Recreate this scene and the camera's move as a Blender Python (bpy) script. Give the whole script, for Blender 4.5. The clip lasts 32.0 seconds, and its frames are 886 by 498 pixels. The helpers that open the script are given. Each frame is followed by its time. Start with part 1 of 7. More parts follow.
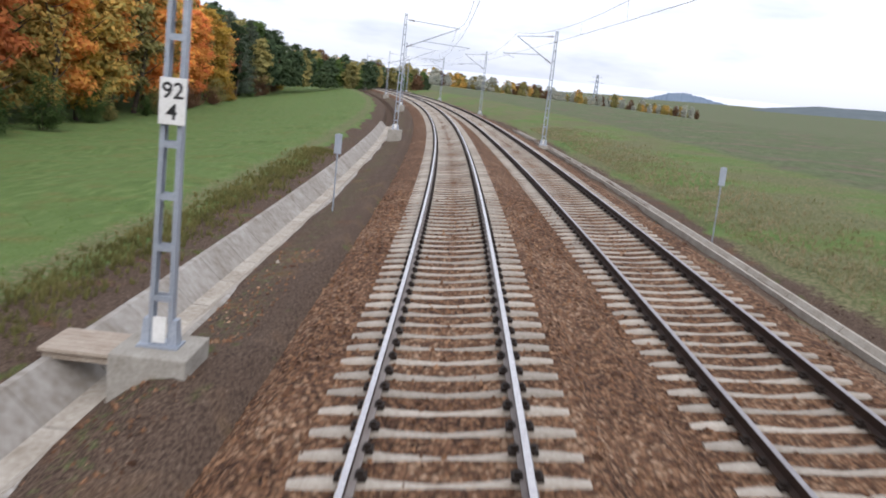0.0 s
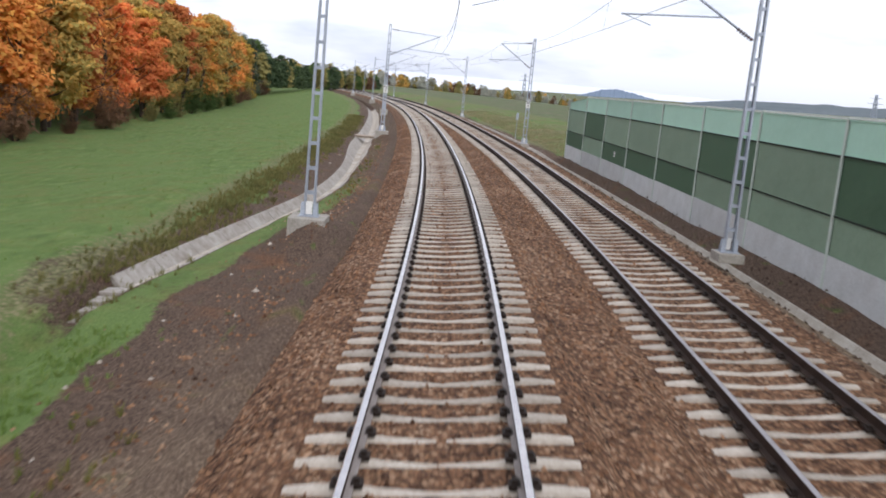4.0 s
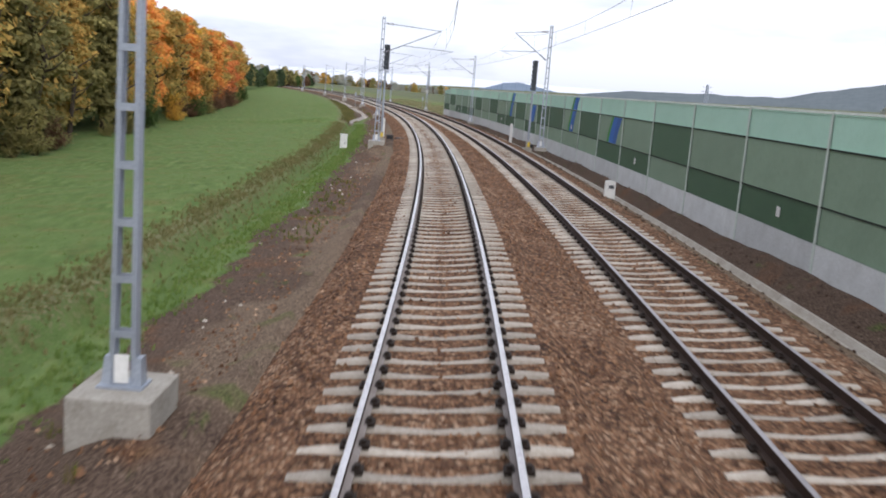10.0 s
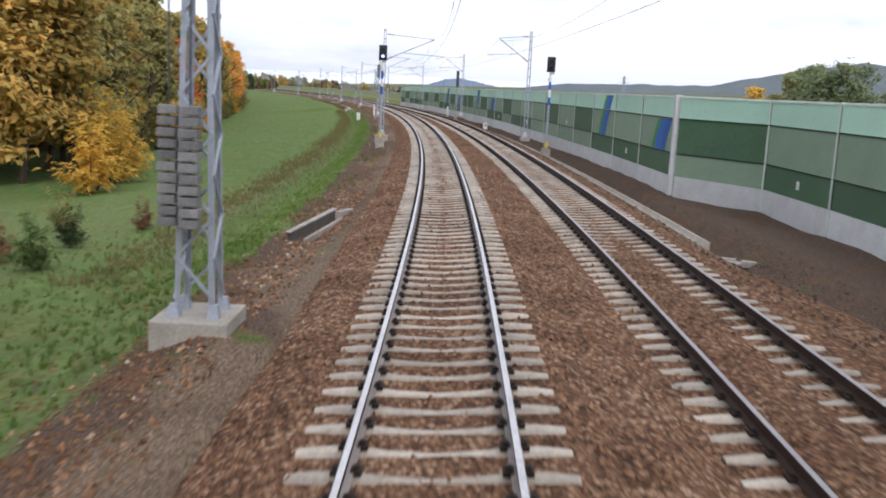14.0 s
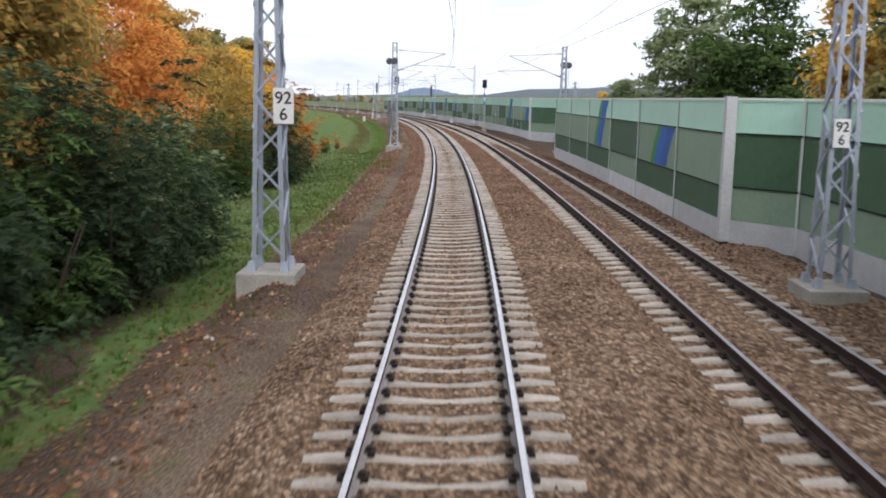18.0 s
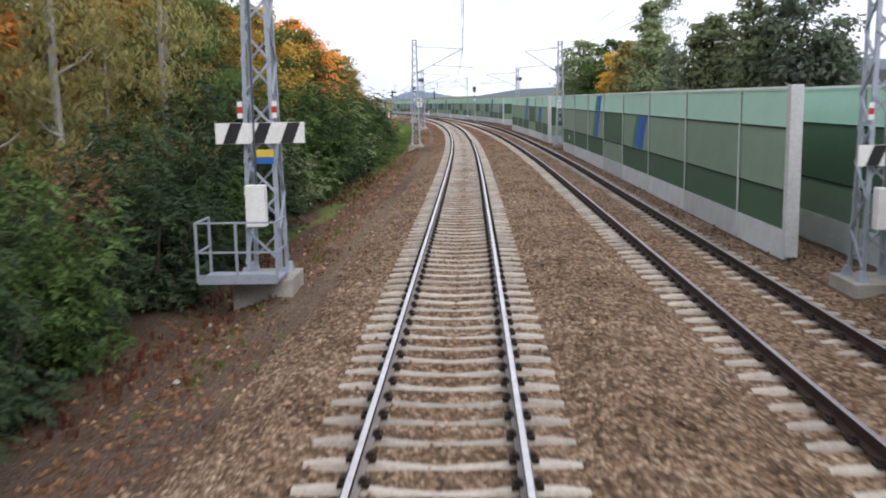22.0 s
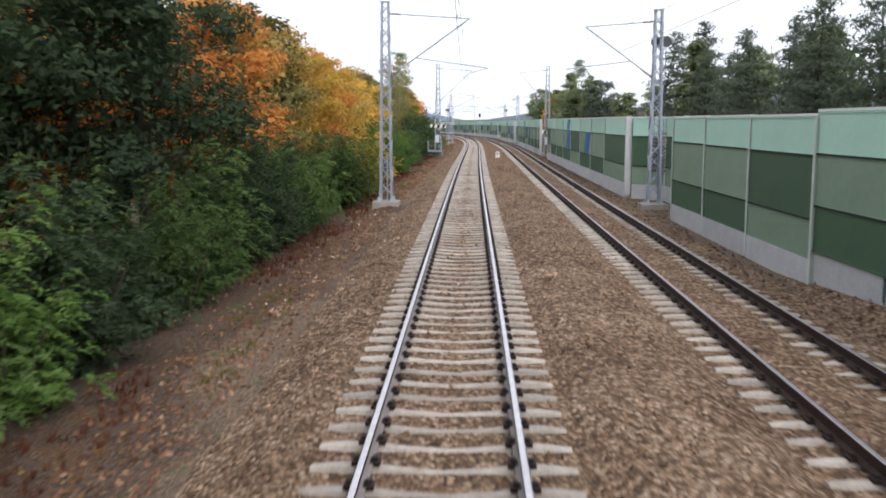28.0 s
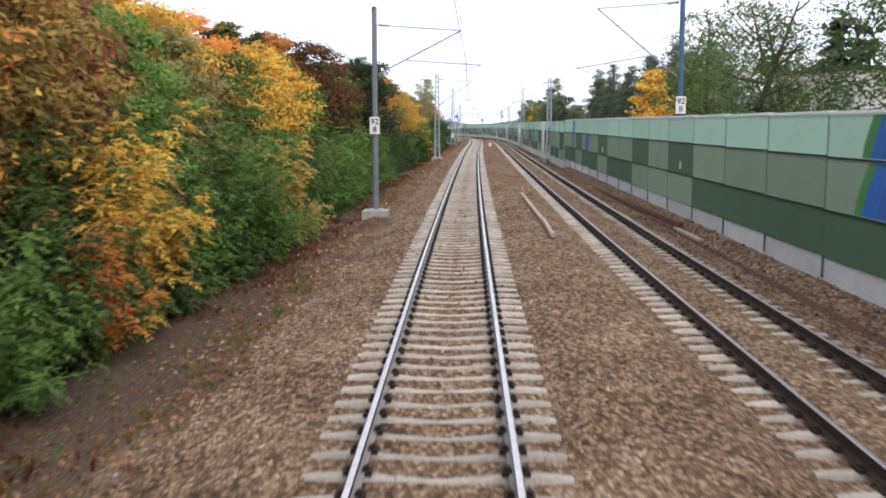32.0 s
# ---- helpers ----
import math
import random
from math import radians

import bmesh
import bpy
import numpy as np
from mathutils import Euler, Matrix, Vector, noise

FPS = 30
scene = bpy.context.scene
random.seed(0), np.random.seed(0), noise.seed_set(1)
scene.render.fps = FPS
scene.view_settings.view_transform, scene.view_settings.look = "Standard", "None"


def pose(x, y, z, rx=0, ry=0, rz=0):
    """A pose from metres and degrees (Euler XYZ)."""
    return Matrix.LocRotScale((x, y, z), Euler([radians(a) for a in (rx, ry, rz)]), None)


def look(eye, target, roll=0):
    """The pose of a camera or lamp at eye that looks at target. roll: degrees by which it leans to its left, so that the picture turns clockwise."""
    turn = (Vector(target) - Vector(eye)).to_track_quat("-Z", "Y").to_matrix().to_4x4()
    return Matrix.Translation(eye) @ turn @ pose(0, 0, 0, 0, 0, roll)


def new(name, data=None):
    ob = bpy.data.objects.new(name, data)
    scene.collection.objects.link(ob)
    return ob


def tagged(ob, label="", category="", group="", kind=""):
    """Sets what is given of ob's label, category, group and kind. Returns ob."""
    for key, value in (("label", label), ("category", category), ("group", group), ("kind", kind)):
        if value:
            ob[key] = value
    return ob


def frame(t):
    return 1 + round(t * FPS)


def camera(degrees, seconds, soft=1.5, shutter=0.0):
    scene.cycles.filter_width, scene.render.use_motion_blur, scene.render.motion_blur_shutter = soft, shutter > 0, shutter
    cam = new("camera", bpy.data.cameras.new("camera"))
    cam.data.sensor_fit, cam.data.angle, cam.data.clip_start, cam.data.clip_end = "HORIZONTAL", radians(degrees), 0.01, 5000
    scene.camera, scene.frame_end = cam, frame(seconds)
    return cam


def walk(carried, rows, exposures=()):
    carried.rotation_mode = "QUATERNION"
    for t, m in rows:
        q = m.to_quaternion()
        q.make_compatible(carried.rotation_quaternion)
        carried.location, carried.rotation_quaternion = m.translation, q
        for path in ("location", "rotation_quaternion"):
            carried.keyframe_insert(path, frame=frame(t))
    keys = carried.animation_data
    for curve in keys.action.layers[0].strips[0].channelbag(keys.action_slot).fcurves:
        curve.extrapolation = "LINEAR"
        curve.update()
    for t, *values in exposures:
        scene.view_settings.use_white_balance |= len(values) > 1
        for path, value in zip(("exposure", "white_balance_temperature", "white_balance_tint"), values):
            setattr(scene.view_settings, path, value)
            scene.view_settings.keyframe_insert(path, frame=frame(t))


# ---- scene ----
# Alignment of the railway: curvature, gradient, cant and second-track offset at stations along the line (metres)
S0, S1 = -480.0, 420.0
K_CURVE = [-0.000642, -0.000642, -0.000222, -0.000047, -0.000184, 0.000188, 0.000879, 0.001078, 0.001197, 0.001184, 0.001338, 0.000661, 0.00088, 0.00114, 0.001239, 0.001277, 0.001291, 0.001297, 0.001299, 0.001299, 0.0013]
K_GRADE = [0.00465, 0.0053, 0.00168, -0.00101, -0.00094, -0.00257, -0.00226, -0.00218, -0.00211, -0.00207, -0.00205]
K_CANT = [-0.0261, 0.0096, -0.0277, 0.0351, 0.0842, 0.0954, 0.1304, 0.0931, 0.069, 0.0545, 0.0478]
K_CANT2 = [-0.02, -0.018, -0.045, 0.035, 0.072, 0.082, 0.11, 0.0931, 0.069, 0.0545, 0.0478]
K_OFFSET = [5.15, 5.12, 5.0, 4.88, 4.8, 4.21, 4.25, 4.33, 4.33, 3.6, 3.421, 3.421, 3.421, 3.421, 3.421, 3.421]
K_LIFT = [-0.2, -0.19, -0.15, -0.09, -0.14, -0.09, -0.17, -0.21, -0.175, -0.04, -0.03, -0.023, -0.012, -0.007, -0.004, -0.003]

cam = camera(50.159, 32.0, soft=1.85, shutter=0.22)
ROWS = [
    (0, -0.089, 0.000, 3.144, 79.750, -6.132, 1.791),
    (0.5, -0.101, -6.634, 3.161, 79.830, -5.987, 1.405),
    (1, -0.156, -13.249, 3.177, 79.910, -5.843, 0.982),
    (1.5, -0.259, -19.844, 3.194, 79.990, -5.700, 0.524),
    (2, -0.412, -26.418, 3.211, 80.070, -5.556, 0.030),
    (2.5, -0.623, -32.985, 3.228, 80.072, -5.457, -0.466),
    (3, -0.895, -39.557, 3.244, 80.079, -5.411, -0.952),
    (3.5, -1.223, -46.135, 3.259, 80.085, -5.365, -1.430),
    (4, -1.608, -52.717, 3.274, 80.091, -5.319, -1.899),
    (4.5, -2.048, -59.306, 3.288, 80.090, -5.272, -2.377),
    (5, -2.542, -65.904, 3.301, 80.090, -5.226, -2.847),
    (5.5, -3.091, -72.509, 3.313, 80.089, -5.179, -3.309),
    (6, -3.693, -79.123, 3.325, 80.089, -5.133, -3.765),
    (6.5, -4.349, -85.743, 3.336, 80.082, -5.086, -4.223),
    (7, -5.054, -92.338, 3.346, 80.076, -5.039, -4.680),
    (7.5, -5.806, -98.874, 3.355, 80.069, -4.993, -5.135),
    (8, -6.601, -105.350, 3.363, 80.062, -4.947, -5.586),
    (8.5, -7.440, -111.768, 3.370, 80.117, -4.903, -6.067),
    (9, -8.328, -118.177, 3.377, 80.171, -4.858, -6.548),
    (9.5, -9.267, -124.632, 3.383, 80.221, -4.692, -7.052),
    (10, -10.262, -131.130, 3.389, 80.270, -4.490, -7.559),
    (10.5, -11.315, -137.672, 3.396, 80.284, -4.285, -8.026),
    (11, -12.424, -144.242, 3.402, 80.298, -4.080, -8.490),
    (11.5, -13.587, -150.827, 3.408, 80.312, -3.874, -8.949),
    (12, -14.803, -157.425, 3.415, 80.326, -3.667, -9.402),
    (12.5, -16.072, -164.038, 3.421, 80.323, -3.460, -9.816),
    (13, -17.399, -170.688, 3.427, 80.321, -3.251, -10.224),
    (13.5, -18.788, -177.400, 3.434, 80.319, -3.039, -10.625),
    (14, -20.239, -184.174, 3.440, 80.316, -2.826, -11.019),
    (14.5, -21.752, -191.010, 3.447, 80.417, -2.611, -11.277),
    (15, -23.294, -197.758, 3.453, 80.518, -2.398, -11.517),
    (15.5, -24.825, -204.273, 3.460, 80.618, -2.192, -11.731),
    (16, -26.340, -210.556, 3.466, 80.724, -1.970, -11.922),
    (16.5, -27.831, -216.608, 3.470, 80.770, -1.724, -12.272),
    (17, -29.323, -222.543, 3.474, 80.816, -1.483, -12.582),
    (17.5, -30.839, -228.477, 3.476, 80.861, -1.242, -12.860),
    (18, -32.376, -234.410, 3.477, 80.907, -1.000, -13.103),
    (18.5, -33.931, -240.342, 3.476, 80.914, -0.758, -13.243),
    (19, -35.508, -246.305, 3.475, 80.922, -0.515, -13.349),
    (19.5, -37.113, -252.328, 3.472, 80.929, -0.269, -13.424),
    (20, -38.741, -258.413, 3.468, 80.936, -0.020, -13.475),
    (20.5, -40.391, -264.559, 3.463, 80.965, 0.231, -13.511),
    (21, -42.048, -270.723, 3.457, 80.993, 0.483, -13.528),
    (21.5, -43.700, -276.859, 3.449, 81.022, 0.734, -13.525),
    (22, -45.343, -282.968, 3.440, 81.050, 0.984, -13.503),
    (22.5, -46.975, -289.051, 3.430, 81.077, 1.233, -13.524),
    (23, -48.608, -295.153, 3.418, 81.105, 1.469, -13.525),
    (23.5, -50.271, -301.312, 3.407, 81.138, 1.319, -13.459),
    (24, -51.945, -307.535, 3.395, 81.170, 1.168, -13.400),
    (24.5, -53.629, -313.822, 3.381, 81.272, 1.015, -13.294),
    (25, -55.316, -320.139, 3.364, 81.374, 0.862, -13.196),
    (25.5, -56.998, -326.454, 3.347, 81.475, 0.708, -13.106),
    (26, -58.675, -332.767, 3.327, 81.577, 0.555, -13.025),
    (26.5, -60.349, -339.077, 3.306, 81.786, 0.401, -13.035),
    (27, -62.025, -345.404, 3.282, 81.996, 0.247, -13.044),
    (27.5, -63.708, -351.769, 3.257, 82.206, 0.092, -13.045),
    (28, -65.396, -358.173, 3.230, 82.416, -0.064, -13.036),
    (28.5, -67.089, -364.615, 3.202, 82.466, -0.221, -13.015),
    (29, -68.784, -371.093, 3.171, 82.516, -0.379, -12.984),
    (29.5, -70.479, -377.604, 3.138, 82.566, -0.538, -12.942),
    (30, -72.167, -384.150, 3.103, 82.610, -0.592, -12.903),
    (30.5, -73.842, -390.732, 3.066, 82.626, -0.439, -12.892),
    (31, -75.501, -397.312, 3.030, 82.642, -0.286, -12.857),
    (31.5, -77.133, -403.852, 2.995, 82.658, -0.134, -12.799),
    (32, -78.735, -410.353, 2.960, 82.675, 0.018, -12.717),
]
walk(cam, [(r[0], pose(*r[1:])) for r in ROWS], [(0, 0.12, 6200, 15), (9, 0.12, 6200, 15), (14, 0.14, 6200, 15), (18, 0.18, 6200, 15), (24, 0.28, 6200, 15), (28, 0.3, 6200, 15), (32, 0.34, 6200, 15)])

# ---- world and light: overcast sky ----
world = bpy.data.worlds.new("overcast_sky")
scene.world = world
world.use_nodes = True
wn, wl = world.node_tree.nodes, world.node_tree.links
wn.clear()
sky = wn.new("ShaderNodeTexSky")
sky.sky_type, sky.sun_disc = "NISHITA", False
sky.sun_elevation, sky.sun_rotation = radians(40), radians(171)
sky_dim = wn.new("ShaderNodeVectorMath"); sky_dim.operation = "SCALE"; sky_dim.inputs["Scale"].default_value = 0.10
wl.new(sky.outputs[0], sky_dim.inputs[0])
wtc = wn.new("ShaderNodeTexCoord")
wsep = wn.new("ShaderNodeSeparateXYZ")
wl.new(wtc.outputs["Generated"], wsep.inputs[0])
wmap = wn.new("ShaderNodeMapping"); wmap.inputs["Scale"].default_value = (2.2, 2.2, 9.0)
wl.new(wtc.outputs["Generated"], wmap.inputs[0])
wnoise = wn.new("ShaderNodeTexNoise"); wnoise.inputs["Scale"].default_value = 1.6
wnoise.inputs["Detail"].default_value, wnoise.inputs["Roughness"].default_value = 5.0, 0.55
wl.new(wmap.outputs[0], wnoise.inputs[0])
wcl = wn.new("ShaderNodeValToRGB")
wcl.color_ramp.elements[0].position, wcl.color_ramp.elements[0].color = 0.36, (0.64, 0.68, 0.76, 1)
wcl.color_ramp.elements[1].position, wcl.color_ramp.elements[1].color = 0.53, (0.98, 0.99, 1.0, 1)
wl.new(wnoise.outputs[0], wcl.inputs[0])
whz = wn.new("ShaderNodeValToRGB")   # cloud deck by height above the horizon
whz.color_ramp.elements[0].position, whz.color_ramp.elements[0].color = 0.0, (0.7, 0.74, 0.82, 1)
whz.color_ramp.elements[1].position, whz.color_ramp.elements[1].color = 0.13, (1.0, 1.0, 1.0, 1)
whz.color_ramp.elements.new(0.05).color = (0.88, 0.9, 0.95, 1)
wl.new(wsep.outputs["Z"], whz.inputs[0])
wmul = wn.new("ShaderNodeMix"); wmul.data_type, wmul.blend_type = "RGBA", "MULTIPLY"
wmul.inputs["Factor"].default_value = 1.0
wl.new(wcl.outputs[0], wmul.inputs["A"]); wl.new(whz.outputs[0], wmul.inputs["B"])
wmix = wn.new("ShaderNodeMix"); wmix.data_type = "RGBA"; wmix.inputs["Factor"].default_value = 0.86
wl.new(sky_dim.outputs[0], wmix.inputs["A"]); wl.new(wmul.outputs["Result"], wmix.inputs["B"])
wbg = wn.new("ShaderNodeBackground"); wbg.inputs["Strength"].default_value = 1.22
wout = wn.new("ShaderNodeOutputWorld")
wl.new(wmix.outputs["Result"], wbg.inputs["Color"]); wl.new(wbg.outputs[0], wout.inputs[0])
sun_data = bpy.data.lights.new("sun", "SUN")
sun_data.energy, sun_data.angle, sun_data.color = 1.5, radians(35), (1.0, 0.96, 0.9)
sun = new("sun", sun_data)
sun.matrix_world = look((0, 0, 60), (-11, 70, 0))

# ---- materials ----
MATS = {}


def fill_ramp(ramp, stops):
    """Set the stops [(position, colour)...] of a colour ramp, lowest first."""
    e = ramp.color_ramp.elements
    e[0].position, e[0].color = stops[0][0], (*stops[0][1], 1)
    e[1].position, e[1].color = stops[-1][0], (*stops[-1][1], 1)
    for x, c in stops[1:-1]:
        e.new(x).color = (*c, 1)


def even(cols):
    return [(i / (len(cols) - 1), c) for i, c in enumerate(cols)]


def material(name, base, rough=0.8, metal=0.0, vary=None, scale=3.0, fine=40.0, bump=0.2, bump_scale=60.0, spec=0.3,
             random_amount=0.0, island=False, dist=0.02, coords="Object"):
    """Principled paint or mineral: base colour varied towards a second one at two scales, fine relief."""
    m = bpy.data.materials.new(name)
    m.use_nodes = True
    n, l = m.node_tree.nodes, m.node_tree.links
    p = n["Principled BSDF"]
    p.inputs["Roughness"].default_value, p.inputs["Metallic"].default_value = rough, metal
    p.inputs["Specular IOR Level"].default_value = spec
    tc = n.new("ShaderNodeTexCoord")
    a = n.new("ShaderNodeTexNoise"); a.inputs["Scale"].default_value = scale; a.inputs["Detail"].default_value = 4
    b = n.new("ShaderNodeTexNoise"); b.inputs["Scale"].default_value = fine; b.inputs["Detail"].default_value = 3
    l.new(tc.outputs[coords], a.inputs[0]); l.new(tc.outputs[coords], b.inputs[0])
    add = n.new("ShaderNodeMath"); add.operation = "ADD"
    l.new(a.outputs[0], add.inputs[0]); l.new(b.outputs[0], add.inputs[1])
    ramp = n.new("ShaderNodeMapRange")
    ramp.inputs["From Min"].default_value, ramp.inputs["From Max"].default_value = 0.65, 1.35
    l.new(add.outputs[0], ramp.inputs["Value"])
    mix = n.new("ShaderNodeMix"); mix.data_type = "RGBA"
    mix.inputs["A"].default_value = (*base, 1)
    mix.inputs["B"].default_value = (*(vary or [c * 0.7 for c in base]), 1)
    l.new(ramp.outputs[0], mix.inputs["Factor"])
    out = mix.outputs["Result"]
    if random_amount:
        src = n.new("ShaderNodeNewGeometry") if island else n.new("ShaderNodeObjectInfo")
        r = n.new("ShaderNodeMapRange")
        r.inputs["To Min"].default_value, r.inputs["To Max"].default_value = 1 - random_amount, 1 + random_amount
        l.new(src.outputs["Random Per Island" if island else "Random"], r.inputs["Value"])
        v = n.new("ShaderNodeVectorMath"); v.operation = "SCALE"
        l.new(out, v.inputs[0]); l.new(r.outputs[0], v.inputs["Scale"])
        out = v.outputs[0]
    l.new(out, p.inputs["Base Color"])
    if bump:
        c = n.new("ShaderNodeTexNoise"); c.inputs["Scale"].default_value = bump_scale; c.inputs["Detail"].default_value = 4
        l.new(tc.outputs[coords], c.inputs[0])
        bp = n.new("ShaderNodeBump"); bp.inputs["Strength"].default_value, bp.inputs["Distance"].default_value = bump, dist
        l.new(c.outputs[0], bp.inputs["Height"]); l.new(bp.outputs[0], p.inputs["Normal"])
    MATS[name] = m
    return m


def leaf_material(name, cols, patch=0.6, trans=0.4, scale=0.35):
    """Foliage: each leaf clump takes one of several hues, drifting in patches over the crown, some light passing through."""
    m = bpy.data.materials.new(name)
    m.use_nodes = True
    n, l = m.node_tree.nodes, m.node_tree.links
    n.remove(n["Principled BSDF"])
    geo, oi, tc = n.new("ShaderNodeNewGeometry"), n.new("ShaderNodeObjectInfo"), n.new("ShaderNodeTexCoord")
    noi = n.new("ShaderNodeTexNoise"); noi.inputs["Scale"].default_value = scale; noi.inputs["Detail"].default_value = 2
    off = n.new("ShaderNodeVectorMath"); off.operation = "ADD"
    l.new(tc.outputs["Object"], off.inputs[0]); l.new(oi.outputs["Random"], off.inputs[1]); l.new(off.outputs[0], noi.inputs[0])
    s1 = n.new("ShaderNodeMath"); s1.operation = "MULTIPLY_ADD"; s1.inputs[1].default_value = patch * 2.2; s1.inputs[2].default_value = -patch * 1.1 + 0.5 * patch
    l.new(noi.outputs[0], s1.inputs[0])
    s2 = n.new("ShaderNodeMath"); s2.operation = "MULTIPLY_ADD"; s2.inputs[1].default_value = 1 - patch
    l.new(geo.outputs["Random Per Island"], s2.inputs[0]); l.new(s1.outputs[0], s2.inputs[2])
    ramp = n.new("ShaderNodeValToRGB")
    fill_ramp(ramp, even(cols))
    l.new(s2.outputs[0], ramp.inputs[0])
    r = n.new("ShaderNodeMapRange"); r.inputs["To Min"].default_value, r.inputs["To Max"].default_value = 0.75, 1.25
    l.new(oi.outputs["Random"], r.inputs["Value"])
    v = n.new("ShaderNodeVectorMath"); v.operation = "SCALE"
    l.new(ramp.outputs[0], v.inputs[0]); l.new(r.outputs[0], v.inputs["Scale"])
    d, t = n.new("ShaderNodeBsdfDiffuse"), n.new("ShaderNodeBsdfTranslucent")
    l.new(v.outputs[0], d.inputs[0]); l.new(v.outputs[0], t.inputs[0])
    mx = n.new("ShaderNodeMixShader"); mx.inputs[0].default_value = trans
    l.new(d.outputs[0], mx.inputs[1]); l.new(t.outputs[0], mx.inputs[2]); l.new(mx.outputs[0], n["Material Output"].inputs[0])
    MATS[name] = m
    return m


def stone_material(name, cols, cols2, cell=18.0, bump=1.0, dist=0.05):
    """Broken stone: a cell per stone with its own tone, the gaps' shade painted dark; a second, tanner stone by the
    mesh's own "tan" value.
    """
    m = bpy.data.materials.new(name)
    m.use_nodes = True
    n, l = m.node_tree.nodes, m.node_tree.links
    p = n["Principled BSDF"]; p.inputs["Roughness"].default_value = 0.92; p.inputs["Specular IOR Level"].default_value = 0.15
    tc = n.new("ShaderNodeTexCoord")
    mp = n.new("ShaderNodeMapping"); mp.inputs["Scale"].default_value = (1.0, 0.55, 1.0)   # cells stretched along the line, standing in for the stones' height
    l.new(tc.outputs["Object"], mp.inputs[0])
    warp = n.new("ShaderNodeTexNoise"); warp.inputs["Scale"].default_value = 14.0
    l.new(mp.outputs[0], warp.inputs[0])
    wm = n.new("ShaderNodeVectorMath"); wm.operation = "MULTIPLY_ADD"; wm.inputs[1].default_value = (0.05, 0.05, 0.05)
    l.new(warp.outputs["Color"], wm.inputs[0]); l.new(mp.outputs[0], wm.inputs[2])
    vo = n.new("ShaderNodeTexVoronoi"); vo.inputs["Scale"].default_value = cell
    l.new(wm.outputs[0], vo.inputs["Vector"])
    sep = n.new("ShaderNodeSeparateColor"); l.new(vo.outputs["Color"], sep.inputs[0])
    big = n.new("ShaderNodeTexNoise"); big.inputs["Scale"].default_value = 0.6; big.inputs["Detail"].default_value = 6
    l.new(tc.outputs["Object"], big.inputs[0])
    s = n.new("ShaderNodeMath"); s.operation = "MULTIPLY_ADD"; s.inputs[1].default_value = 0.8
    l.new(sep.outputs[0], s.inputs[0])
    sb = n.new("ShaderNodeMath"); sb.operation = "MULTIPLY_ADD"; sb.inputs[1].default_value, sb.inputs[2].default_value = 0.7, -0.25
    l.new(big.outputs[0], sb.inputs[0]); l.new(sb.outputs[0], s.inputs[2])
    ra, rb = n.new("ShaderNodeValToRGB"), n.new("ShaderNodeValToRGB")
    fill_ramp(ra, even(cols)); fill_ramp(rb, even(cols2))
    l.new(s.outputs[0], ra.inputs[0]); l.new(s.outputs[0], rb.inputs[0])
    at_ = n.new("ShaderNodeAttribute"); at_.attribute_name = "tan"
    mx = n.new("ShaderNodeMix"); mx.data_type = "RGBA"
    l.new(at_.outputs["Fac"], mx.inputs["Factor"]); l.new(ra.outputs[0], mx.inputs["A"]); l.new(rb.outputs[0], mx.inputs["B"])
    gap_shade = n.new("ShaderNodeMapRange")   # soil, dust and the shade between stones, painted as darker cell edges
    gap_shade.inputs["From Min"].default_value, gap_shade.inputs["From Max"].default_value = 0.38, 0.75
    gap_shade.inputs["To Min"].default_value, gap_shade.inputs["To Max"].default_value = 1.0, 0.5
    l.new(vo.outputs["Distance"], gap_shade.inputs["Value"])
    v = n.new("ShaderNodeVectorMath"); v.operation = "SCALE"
    l.new(mx.outputs["Result"], v.inputs[0]); l.new(gap_shade.outputs[0], v.inputs["Scale"])
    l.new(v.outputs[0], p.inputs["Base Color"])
    inv = n.new("ShaderNodeMath"); inv.operation = "SUBTRACT"; inv.inputs[0].default_value = 1.0
    l.new(vo.outputs["Distance"], inv.inputs[1])
    bp = n.new("ShaderNodeBump"); bp.inputs["Strength"].default_value, bp.inputs["Distance"].default_value = bump, dist
    l.new(inv.outputs[0], bp.inputs["Height"]); l.new(bp.outputs[0], p.inputs["Normal"])
    MATS[name] = m
    return m


BALLAST_COLS = [(0.045, 0.024, 0.015), (0.115, 0.06, 0.035), (0.19, 0.1, 0.056), (0.26, 0.15, 0.087), (0.4, 0.275, 0.185)]
TAN_COLS = [(0.055, 0.035, 0.023), (0.135, 0.085, 0.052), (0.225, 0.145, 0.088), (0.315, 0.215, 0.138), (0.46, 0.35, 0.25)]
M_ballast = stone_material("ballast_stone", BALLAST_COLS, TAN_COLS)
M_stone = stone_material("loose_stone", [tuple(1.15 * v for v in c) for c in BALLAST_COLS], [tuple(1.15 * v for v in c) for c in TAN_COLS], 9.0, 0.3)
M_sleeper = material("sleeper_concrete", (0.46, 0.42, 0.365), 0.9, vary=(0.27, 0.235, 0.19), scale=5, fine=30, bump=0.35, random_amount=0.2)
M_sleeper_far = material("sleeper_concrete_joined", (0.46, 0.42, 0.365), 0.9, vary=(0.27, 0.235, 0.19), scale=5, fine=30, bump=0.2, random_amount=0.2, island=True)
M_rust = material("rail_rust", (0.055, 0.032, 0.022), 0.75, 0.2, vary=(0.03, 0.018, 0.014), scale=4, fine=60, bump=0.3)
M_raildust = material("dusty_rail_steel", (0.3, 0.27, 0.255), 0.8, 0.0, vary=(0.19, 0.16, 0.145), scale=3, fine=30, bump=0.2)
